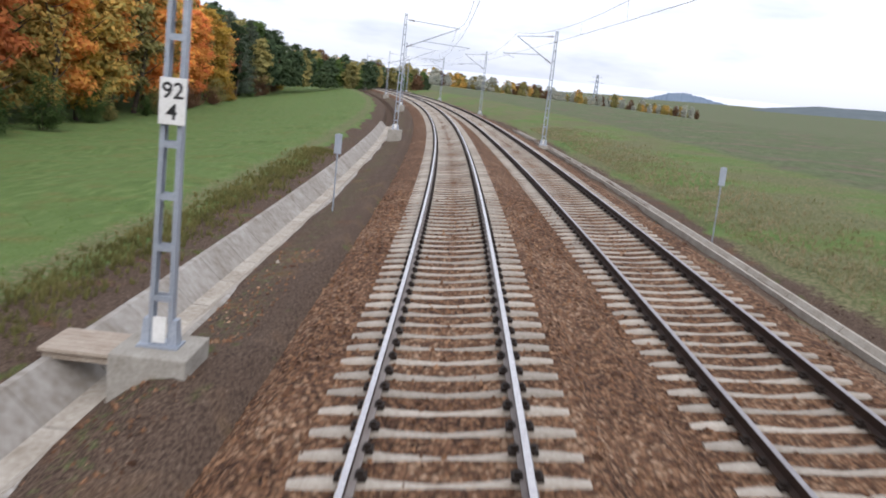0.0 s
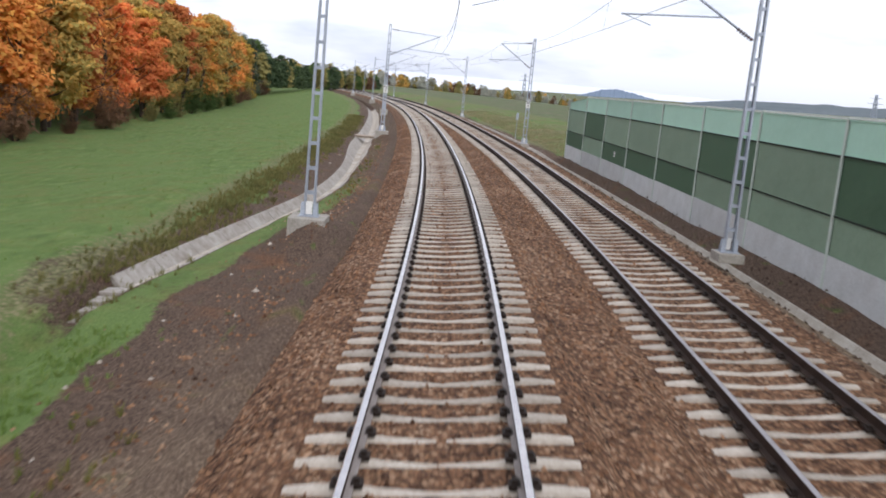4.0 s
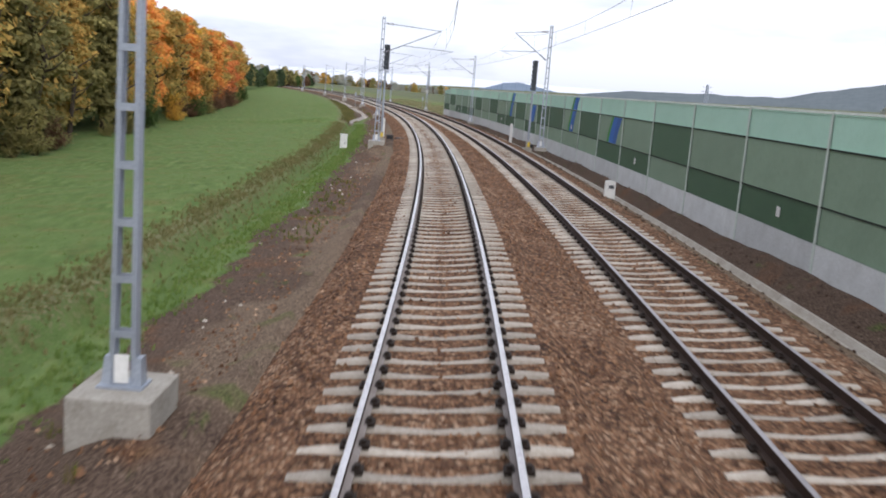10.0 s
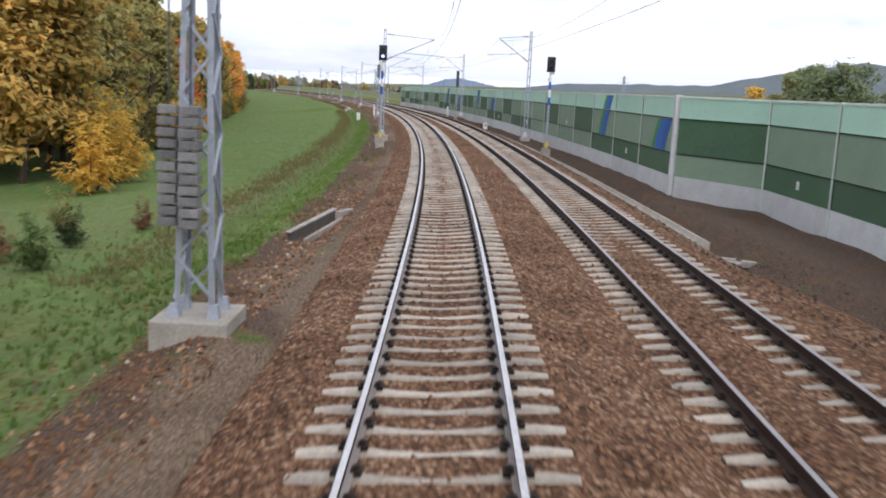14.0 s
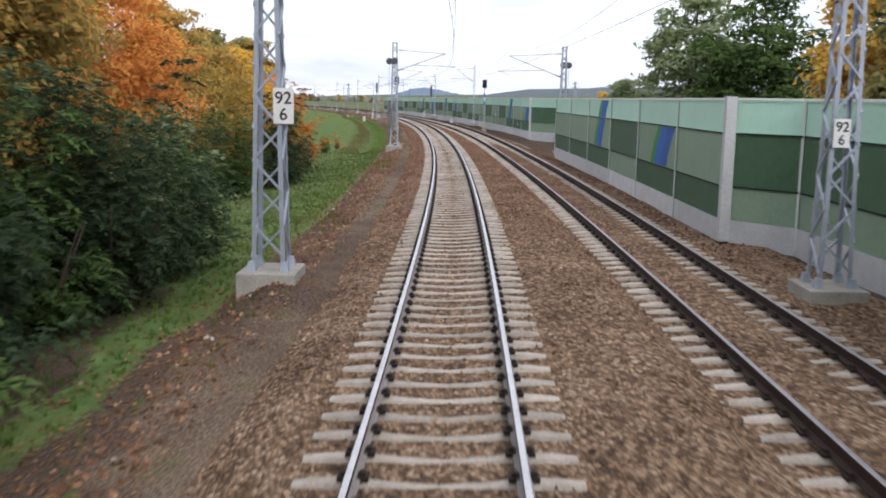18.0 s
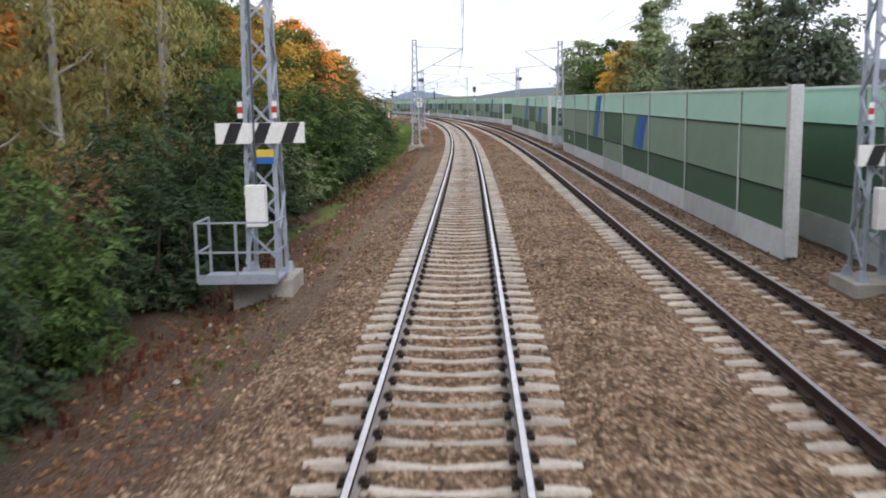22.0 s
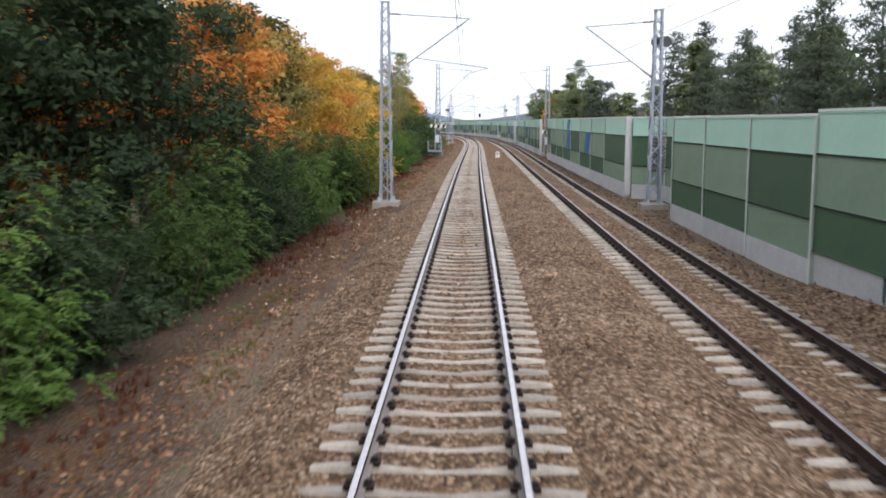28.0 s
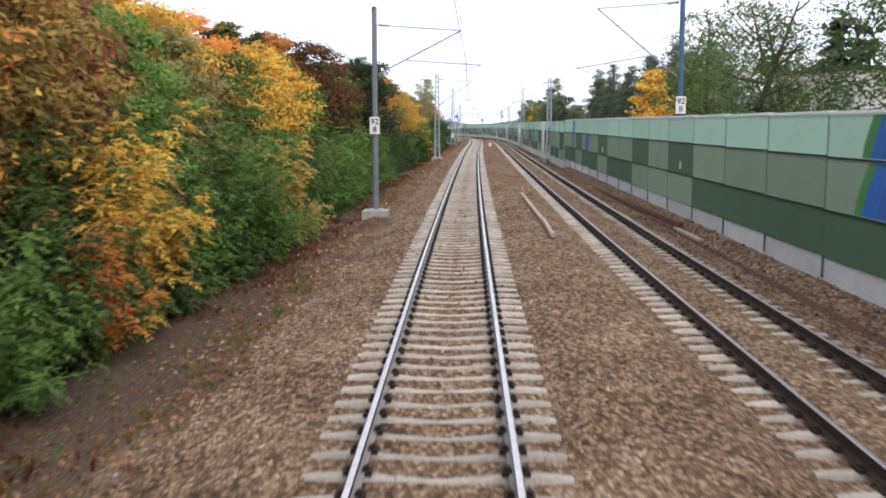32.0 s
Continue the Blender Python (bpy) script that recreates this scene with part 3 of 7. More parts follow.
    keep_ = n.new("ShaderNodeMath"); keep_.operation = "MULTIPLY_ADD"; keep_.inputs[1].default_value, keep_.inputs[2].default_value = -1.0, 1.0; keep_.use_clamp = True
    l.new(bare.outputs["Fac"], keep_.inputs[0])
    sp2 = n.new("ShaderNodeMath"); sp2.operation = "MULTIPLY"; l.new(sp.outputs[0], sp2.inputs[0]); l.new(keep_.outputs[0], sp2.inputs[1])
    col = mixed(sp2.outputs[0], col, pebble)
    l.new(col, p.inputs["Base Color"])
    bp = n.new("ShaderNodeBump"); bp.inputs["Strength"].default_value, bp.inputs["Distance"].default_value = 0.8, 0.06
    l.new(fine, bp.inputs["Height"]); l.new(bp.outputs[0], p.inputs["Normal"])
    return m


def far_z(x, y):
    """Open country: fields rising gently to the east, sinking ahead."""
    r = np.hypot(x, y)
    east = smooth(60, 900, x) * 17.0 + smooth(500, 2500, x) * 8
    return -1.4 + east - 6.0 * smooth(150, 700, y) * (1 - smooth(60, 500, x)) + 1.5 * np.sin(x * 0.006 + 1) * np.sin(y * 0.005) * smooth(150, 500, r) - 0.0004 * np.maximum(r - 1500, 0)


def build_ground():
    ss = np.concatenate([np.arange(-520, -440, 8.0), np.arange(-440, 60, 0.8), np.arange(60, 180, 2.5), np.arange(180, 481, 12.0)])
    la = np.concatenate([[-120, -90, -70, -50, -40, -32, -26, -21, -17, -14, -11.5], np.arange(-9.6, -7.1, 0.3), np.arange(-7.0, -3.45, 0.1), np.arange(-3.4, -2.0, 0.25), [-1.5, 0, 1.5, 3.5], np.arange(5.0, 10.4, 0.3), [11.2, 12.5, 14, 17, 21, 26, 34, 45, 60, 90, 130]])
    S, LA = np.meshgrid(ss, la, indexing="ij")
    Z = ground_z(S, LA)
    P = at(S.ravel(), LA.ravel(), Z.ravel())
    edge = smooth(55, 120, np.abs(LA.ravel()))
    P[:, 2] = P[:, 2] * (1 - edge) + (far_z(P[:, 0], P[:, 1]) - 0.3) * edge
    ns, nl = S.shape
    idx = np.arange(ns * nl).reshape(ns, nl)
    F = np.stack([idx[:-1, :-1], idx[:-1, 1:], idx[1:, 1:], idx[1:, :-1]], -1).reshape(-1, 4)
    masks = [m.ravel() for m in zone_masks(S, LA)]
    g = np.sign(np.linspace(-1, 1, 81)) * np.abs(np.linspace(-1, 1, 81)) ** 2.2 * 4200
    X, Y = np.meshgrid(g, g - 100, indexing="ij")
    FZ = far_z(X, Y)
    # the open country lies under the strip of land along the line
    d = np.full(X.shape, 1e9)
    for s in np.arange(-520, 481, 20.0):
        c = at(np.array([s]), np.array([0.0]))[0]
        d = np.minimum(d, np.hypot(X - c[0], Y - c[1]))
    FZ = FZ - 5.0 * (1 - smooth(85, 125, d))
    Q = np.stack([X, Y, FZ], -1).reshape(-1, 3)
    k = 81
    i2 = np.arange(k * k).reshape(k, k) + len(P)
    F2 = np.stack([i2[:-1, :-1], i2[1:, :-1], i2[1:, 1:], i2[:-1, 1:]], -1).reshape(-1, 4)
    east = (Q[:, 0] > np.interp(Q[:, 1], C_Y, C_X)).astype(float)      # ploughed and sown fields east of the line
    me = bpy.data.meshes.new("ground")
    me.from_pydata(np.concatenate([P, Q]).tolist(), [], np.concatenate([F, F2]).tolist())
    for name, m, fill in zip(("turf", "path", "dry", "crop"), masks, (1.0, 0.0, 0.3, east)):
        a = me.attributes.new(name, "FLOAT", "POINT")
        a.data.foreach_set("value", np.concatenate([m, np.zeros(len(Q)) + fill]).astype(np.float32))
    me.polygons.foreach_set("use_smooth", np.ones(len(me.polygons), dtype=bool))
    me.materials.append(ground_material())
    tagged(new("ground", me), "green meadow, brown soil and gravel verge beside the railway", "ground", kind="structure")


build_ground()


# ---- ballast bed ----
def ballast_z(s, lat):
    s, lat = np.broadcast_arrays(np.asarray(s, float), np.asarray(lat, float))
    d2, z2, tc, tc2 = line(C_D2, s), line(C_Z2, s), np.tan(line(C_CANT, s)), np.tan(line(C_CANT2, s))
    q = lat - d2
    t1, t2 = lat * tc, z2 + q * tc2
    w = smooth(1.35, 1.9, lat) * 0.5 + smooth(-1.9, -1.35, q) * 0.5
    z = t1 * (1 - w) + t2 * w - 0.247 + 0.015 * smooth(1.25, 1.6, lat) * smooth(1.25, 1.6, -q)
    z = z - 0.018 * (np.exp(-(lat / 0.5) ** 4) + np.exp(-(q / 0.5) ** 4) * smooth(-200, -170, s))
    mid = np.clip(np.minimum(lat - 1.4, -1.4 - q), 0, 0.5)
    z = z + mid * (0.02 + 0.3 * (1 - smooth(-200, -170, s)))
    lean = 0.62 - 0.24 * smooth(112, 145, -s) - 0.1 * smooth(225, 275, -s) - 0.1 * smooth(380, 408, -s)
    z = np.where(lat < -1.75, -0.24 - 1.75 * tc * (lat > -9) - np.maximum(-lat - 1.75, 0) * lean, z)
    flat = 1 - smooth(-176, -158, s)
    drop = np.maximum(q - 1.75, 0) * (0.62 * (1 - flat) + 0.13 * flat)
    z = np.where(q > 1.75, z2 + 1.75 * tc2 - 0.24 - drop, z)
    foot = np.interp(s, [-420, -372, -349, -343, -300, -264, -236, -200, -180], [-0.13, -0.08, -0.08, -0.42, -0.38, -0.26, -0.22, -0.38, -0.42])
    k = smooth(1.9, 2.6, q) * flat
    z = z * (1 - k) + foot * k
    fill = flat * smooth(-0.62, -0.35, q) * (1 - smooth(0.1, 0.45, q)) * 0.1
    return z + fill


def set_tan(me, s):
    a = me.attributes.new("tan", "FLOAT", "POINT")
    a.data.foreach_set("value", (1 - smooth(-235, -190, s)).astype(np.float32))


def build_ballast():
    ss = np.concatenate([np.arange(-448, 60, 0.75), np.arange(60, 330, 3.0)])
    u = np.concatenate([np.linspace(-4.6, -1.6, 16), np.linspace(-1.4, 1.4, 12)])
    q = np.concatenate([np.linspace(-1.4, 1.4, 12), np.linspace(1.6, 3.1, 8)])
    rows = []
    for s in ss:
        d2 = float(line(C_D2, s))
        mid = np.linspace(1.55, d2 - 1.55, 7)
        rows.append(np.concatenate([u, mid, q + d2]))
    LA = np.array(rows)
    S = np.repeat(ss[:, None], LA.shape[1], 1)
    Z = ballast_z(S, LA) + waves(S * 4.1, LA * 3.3) * 0.012
    P = at(S.ravel(), LA.ravel(), Z.ravel())
    ns, nl = S.shape
    idx = np.arange(ns * nl).reshape(ns, nl)
    F = np.stack([idx[:-1, :-1], idx[:-1, 1:], idx[1:, 1:], idx[1:, :-1]], -1).reshape(-1, 4)
    me = mesh_from("ballast", P.tolist(), F.tolist(), M_ballast, smooth=True)
    set_tan(me, S.ravel())
    tagged(new("ballast", me), "reddish brown crushed-stone ballast under both tracks", "ballast", kind="stuff")


build_ballast()


def build_loose_stones(count=90000):
    s = rng.uniform(-446, 30, count)
    d2 = line(C_D2, s)
    lat = rng.uniform(-2.9, 1, count) + 0 * s
    pick = rng.random(count)
    lat = np.where(pick < 0.34, rng.uniform(-3.0 - 0.5 * smooth(112, 145, -s) - 0.7 * smooth(380, 408, -s), -1.2, count), np.where(pick < 0.5, rng.uniform(-1.2, 1.3, count), np.where(pick < 0.8, rng.uniform(1.3, 3.4, count), d2 + rng.uniform(-1.2, 2.9, count))))
    z = ballast_z(s, lat)
    P = at(s, lat, z)
    base = np.array([(1, 0, 0), (-1, 0, 0), (0, 1, 0), (0, -1, 0), (0, 0, 1), (0, 0, -0.6)])
    tri = np.array([(0, 2, 4), (2, 1, 4), (1, 3, 4), (3, 0, 4)])
    r = rng.uniform(0.02, 0.05, count)[:, None, None]
    V = base[None] * r * rng.uniform(0.6, 1.35, (count, 6, 1))
    ang = rng.uniform(0, 6.283, count)
    ca, sa = np.cos(ang)[:, None], np.sin(ang)[:, None]
    tilt = rng.uniform(-0.6, 0.6, (count, 1))
    x, y, zz = V[..., 0], V[..., 1], V[..., 2] + tilt * V[..., 0]
    V = np.stack([x * ca - y * sa, x * sa + y * ca, zz], -1) + P[:, None]
    F = tri[None] + (np.arange(count) * 6)[:, None, None]
    me = mesh_from("loose_ballast_stone", V.reshape(-1, 3).tolist(), F.reshape(-1, 3).tolist(), M_stone)
    set_tan(me, np.repeat(s, 6))
    tagged(new("loose_ballast_stone", me), "loose brown and grey stones lying on the ballast", "stones", kind="stuff")


build_loose_stones()

# ---- the two tracks ----
RAIL = [(-0.022, 0), (0.022, 0), (0.032, -0.005), (0.036, -0.014), (0.034, -0.04), (0.009, -0.055), (0.009, -0.14), (0.07, -0.16), (0.072, -0.172),
        (-0.072, -0.172), (-0.07, -0.16), (-0.009, -0.14), (-0.009, -0.055), (-0.034, -0.04), (-0.036, -0.014), (-0.032, -0.005)]


def sleeper_mesh():
    xs = [-1.3, -1.05, -0.78, -0.45, 0.0, 0.45, 0.78, 1.05, 1.3]
    top = [-0.03, -0.005, 0.0, -0.04, -0.068, -0.04, 0.0, -0.005, -0.03]
    half = [0.066, 0.072, 0.078, 0.062, 0.055, 0.062, 0.078, 0.072, 0.066]
    v, f = [], []
    for x, z, h in zip(xs, top, half):
        v += [(x, -h - 0.045, z - 0.12), (x, -h, z - 0.012), (x, -h + 0.02, z), (x, h - 0.02, z), (x, h, z - 0.012), (x, h + 0.045, z - 0.12)]
    for i in range(len(xs) - 1):
        for j in range(5):
            f.append((i * 6 + j, (i + 1) * 6 + j, (i + 1) * 6 + j + 1, i * 6 + j + 1))
    f += [(0, 1, 2, 3, 4, 5), tuple((len(xs) - 1) * 6 + j for j in (5, 4, 3, 2, 1, 0))]
    return v, f


def clip_mesh():
    v, f = [], []
    for r in (-0.7535, 0.7535):
        for side in (-1, 1):
            x0 = r + side * 0.088
            for a, b, h in ((0.1, 0.085, 0.04), (0.05, 0.04, 0.075)):
                k = len(v)
                for z in (0.0, h):
                    for x, y in ((-a / 2, -b), (a / 2, -b), (a / 2, b), (-a / 2, b)):
                        v.append((x0 + x, y, z))
                f += [tuple(k + i for i in q) for q in ((4, 5, 6, 7), (0, 1, 5, 4), (1, 2, 6, 5), (2, 3, 7, 6), (3, 0, 4, 7))]
    return v, f


def track_pose(s, second):
    d2 = float(line(C_D2, s)) if second else 0.0
    z2 = float(line(C_Z2, s)) if second else 0.0
    p = at(s, d2, z2)
    return Matrix.Translation(p) @ Matrix.Rotation(heading(s), 4, "Z") @ Matrix.Rotation(-float(line(C_CANT2 if second else C_CANT, s)), 4, "Y")


def build_track(second):
    label = "railway track on pale concrete sleepers, " + ("dark rusty rails" if second else "rails polished bright on top")
    tr = thing("railway_track", None, label, "railway track", "parallel tracks", "structure")
    ss = np.concatenate([np.arange(-446, 60, 1.5), np.arange(60, 331, 5.0)])
    for side in (-0.7535, 0.7535):
        def place(s, lat, z):
            a = lat + side
            d2, z2 = (line(C_D2, s), line(C_Z2, s)) if second else (0 * s, 0 * s)
            tilt = np.tan(line(C_CANT2 if second else C_CANT, s))
            return at(s, a + d2 - z * tilt, z2 + a * tilt + z)
        v, f = sweep(RAIL, ss, place)
        ind = [1 if (k % len(RAIL)) in (0, 1, 15) else 2 if (k % len(RAIL)) in (6, 7, 9, 10) else 0 for k in range(len(f))]
        me = mesh_from("rail", v.tolist(), f, [M_rust, M_rail_dull if second else M_rail_top, M_rust if second else M_raildust], ind)
        child("rail", me, tr)
    sv, sf = sleeper_mesh()
    sm = mesh_from("sleeper", sv, sf, M_sleeper)
    cv_, cf_ = clip_mesh()
    sv, cv_ = np.array(sv), np.array(cv_)
    stations = np.arange(-446, 250, 0.6)
    near = [s for s in stations if -132 < s <= 46][:296] if not second else [s for s in stations if -120 < s <= 50][:280]
    near_set = set(float(v) for v in near)
    fv, ff, gv, gf = [], [], [], []
    for s in stations:
        m = track_pose(s, second) @ Matrix.Translation((0, 0, -0.186)) @ Matrix.Rotation(rng.uniform(-0.006, 0.006), 4, "Z")
        A = np.array(m)
        if s < 130:
            k = sum(len(x) for x in gv)
            gv.append(cv_ @ A[:3, :3].T + A[:3, 3]); gf += [tuple(i + k for i in q) for q in cf_]
        if float(s) in near_set:
            child("sleeper", sm, tr, m)
        else:
            k = len(fv) * len(sv)
            fv.append(sv @ A[:3, :3].T + A[:3, 3]); ff += [tuple(i + k for i in q) for q in sf]
    o = child("distant_sleeper", mesh_from("distant_sleeper", np.concatenate(fv).tolist(), ff, M_sleeper_far), tr); o["kind"] = "stuff"
    o = child("rail_clip", mesh_from("rail_clip", np.concatenate(gv).tolist(), gf, M_clip), tr, label="dark steel rail clips"); o["kind"] = "stuff"


build_track(False)
build_track(True)


# ---- loose stones, litter and grass on the verges ----
def scatter(name, label, category, spots, base, faces, sizes, mat, lift=0.0, flat=1.0):
    s, lat, z = spots
    n = len(s)
    P = at(s, lat, z + lift)
    ang = rng.uniform(0, 6.283, n)
    ca, sa = np.cos(ang)[:, None], np.sin(ang)[:, None]
    V = base[None] * sizes[:, None, None] * rng.uniform(0.7, 1.3, (n, len(base), 1))
    x, y, zz = V[..., 0], V[..., 1], V[..., 2] * flat
    V = np.stack([x * ca - y * sa, x * sa + y * ca, zz], -1) + P[:, None]
    F = faces[None] + (np.arange(n) * len(base))[:, None, None]
    me = mesh_from(name, V.reshape(-1, 3).tolist(), F.reshape(-1, faces.shape[1]).tolist(), mat)
    return tagged(new(name, me), label, category, kind="stuff")


OCTA = np.array([(1, 0, 0), (-1, 0, 0), (0, 1, 0), (0, -1, 0), (0, 0, 1), (0, 0, -0.6)])
OCTA_F = np.array([(0, 2, 4), (2, 1, 4), (1, 3, 4), (3, 0, 4)])
n_ = 16000
s_ = rng.uniform(-440, 20, n_)
la_ = -2.7 - np.abs(rng.normal(0, 0.75, n_))
scatter("verge_stone", "grey and brown stones scattered on the verge", "stones", (s_, la_, ground_z(s_, la_)), OCTA, OCTA_F, rng.uniform(0.012, 0.045, n_), M_stone)
n_ = 15000
s_ = rng.uniform(-440, -150, n_)
la_ = -2.9 - np.abs(rng.normal(0, 0.9, n_))
scatter("verge_stone", "brown and grey rubble on the bank", "stones", (s_, la_, ground_z(s_, la_)), OCTA, OCTA_F, rng.uniform(0.015, 0.06, n_), M_stone)
n_ = 9000
s_ = rng.uniform(-440, 20, n_)
la_ = np.where(s_ > -176, 6.3, 6.2) + rng.uniform(-0.4, 2.2, n_)
scatter("verge_stone", "brown clods and stones before the barrier", "stones", (s_, la_, np.maximum(ground_z(s_, la_), np.where(la_ - line(C_D2, s_) < 3.0, ballast_z(s_, la_), -9))), OCTA, OCTA_F, rng.uniform(0.015, 0.06, n_), M_clod)


def grass(name, label, spots, height, cols, blades=7, spread=0.05):
    """Tufts of narrow bent blades."""
    s, lat, z = spots
    n = len(s)
    P = np.repeat(at(s, lat, z), blades, 0)
    m = n * blades
    h = np.repeat(height, blades) * rng.uniform(0.5, 1.2, m)
    a = rng.uniform(0, 6.283, m)
    d = np.stack([np.cos(a), np.sin(a), np.zeros(m)], -1)
    w = np.stack([-np.sin(a), np.cos(a), np.zeros(m)], -1) * (0.006 + 0.02 * h[:, None])
    P = P + d * rng.uniform(0, spread, m)[:, None]
    lean = rng.uniform(0.15, 0.75, m)[:, None]
    up = np.array([0, 0, 1.0])
    mid = P + up * (h * 0.6)[:, None] + d * lean * (h * 0.3)[:, None]
    tip = P + up * (h * (1.0 - 0.25 * lean[:, 0]))[:, None] + d * lean * (h * 0.85)[:, None]
    V = np.stack([P - w, P + w, mid + w * 0.7, mid - w * 0.7, tip], 1).reshape(-1, 3)
    k = np.arange(m)[:, None] * 5
    F = [tuple(q) for q in (k + np.array([0, 1, 2, 3])).tolist()] + [tuple(q) for q in (k + np.array([3, 2, 4])).tolist()]
    me = mesh_from(name, V.tolist(), F, leaf_material("blades_" + name, cols, 0.5, 0.35, 0.8))
    return tagged(new(name, me), label, "grass", kind="stuff")


n_ = 8000
s_ = rng.uniform(-168, -40, n_)
la_ = -6.85 + rng.normal(0, 0.38, n_)
grass("ditch_grass", "long dry straw-coloured grass in the ditch", (s_, la_, ground_z(s_, la_)), rng.uniform(0.06, 0.17, n_), [(0.1, 0.115, 0.04), (0.15, 0.155, 0.06), (0.21, 0.185, 0.085), (0.29, 0.24, 0.125)])
n_ = 7000
s_ = rng.uniform(-38, 45, n_)
la_ = -6.05 + rng.normal(0, 0.35, n_)
grass("bank_edge_grass", "ragged olive and brown grass along the meadow's edge", (s_, la_, ground_z(s_, la_)), rng.uniform(0.06, 0.22, n_), [(0.07, 0.06, 0.03), (0.12, 0.12, 0.045), (0.17, 0.16, 0.06), (0.24, 0.18, 0.09)])
n_ = 7000
s_ = rng.uniform(-165, -39, n_)
la_ = -4.95 + rng.normal(0, 0.3, n_)
grass("verge_grass", "short green grass along the verge", (s_, la_, ground_z(s_, la_)), rng.uniform(0.04, 0.13, n_), [(0.09, 0.14, 0.035), (0.13, 0.2, 0.05), (0.17, 0.24, 0.07), (0.25, 0.25, 0.1)])
n_ = 5200
s_ = rng.uniform(-440, 20, n_)
la_ = -3.1 - np.abs(rng.normal(0, 0.9, n_))
keep = (waves(s_ * 0.6, la_) > 0.25) & ~((s_ > -40) & (la_ < -3.6))
s_, la_ = s_[keep], la_[keep]
grass("weed_tuft", "sparse weeds on gravel and soil", (s_, la_, ground_z(s_, la_)), rng.uniform(0.05, 0.18, len(s_)), [(0.05, 0.08, 0.02), (0.1, 0.15, 0.03), (0.2, 0.17, 0.05), (0.3, 0.18, 0.07)])
n_ = 7000
s_ = rng.uniform(-2, 90, n_)
la_ = 8.9 + np.abs(rng.normal(0, 2.2, n_))
grass("bank_grass", "rough faded grass on the bank", (s_, la_, ground_z(s_, la_)), rng.uniform(0.07, 0.2, n_), [(0.13, 0.15, 0.065), (0.22, 0.22, 0.11), (0.33, 0.28, 0.17), (0.44, 0.36, 0.25)])
n_ = 15000
s_ = rng.uniform(-440, -165, n_)
la_ = -3.3 - np.abs(rng.normal(0, 1.3, n_))
LEAFLET = np.array([(-1, 0, 0.02), (0, -0.6, 0.0), (1, 0, 0.1), (0, 0.6, 0.02)])
scatter("fallen_leaf", "brown and yellow fallen leaves on the bank", "leaves", (s_, la_, ground_z(s_, la_)), LEAFLET, np.array([(0, 1, 2, 3)]), rng.uniform(0.025, 0.06, n_), leaf_material("fallen_leaves", [(0.07, 0.035, 0.02), (0.15, 0.08, 0.04), (0.27, 0.15, 0.06), (0.45, 0.32, 0.12)], 0.3, 0.1), 0.02)

n_ = 6500
s_ = rng.uniform(-440, -236, n_)
la_ = -4.7 + rng.normal(0, 0.5, n_)
keep = waves(s_ * 0.9, la_ * 1.2) > -0.1
s_, la_ = s_[keep], la_[keep]
grass("dead_weed", "reddish brown dead weeds at the foot of the bushes", (s_, la_, ground_z(s_, la_)), rng.uniform(0.05, 0.2, len(s_)), [(0.06, 0.022, 0.016), (0.12, 0.042, 0.028), (0.19, 0.075, 0.045), (0.25, 0.15, 0.07)])

n_ = 6500
s_ = rng.uniform(-232, -160, n_)
la_ = -4.3 - np.abs(rng.normal(0, 2.6, n_))
grass("turf_tuft", "rough green grass tufts on the bank", (s_, la_, ground_z(s_, la_)), rng.uniform(0.04, 0.15, n_), [(0.045, 0.085, 0.02), (0.085, 0.15, 0.032), (0.14, 0.2, 0.055), (0.22, 0.19, 0.08)])
n_ = 3500
s_ = rng.uniform(-160, 24, n_)
la_ = -7.0 - np.abs(rng.normal(0, 4.5, n_))
grass("meadow_tuft", "low tufts of meadow grass", (s_, la_, ground_z(s_, la_)), rng.uniform(0.03, 0.07, n_), [(0.11, 0.17, 0.045), (0.14, 0.22, 0.06), (0.18, 0.26, 0.08), (0.24, 0.28, 0.1)], 6, 0.12)
n_ = 260
s_ = rng.uniform(-440, 20, n_)
la_ = -3.2 - np.abs(rng.normal(0, 0.8, n_))
scatter("pale_stone", "odd pale stones scattered on the verge", "stones", (s_, la_, ground_z(s_, la_)), OCTA, OCTA_F, rng.uniform(0.025, 0.07, n_), M_silt)
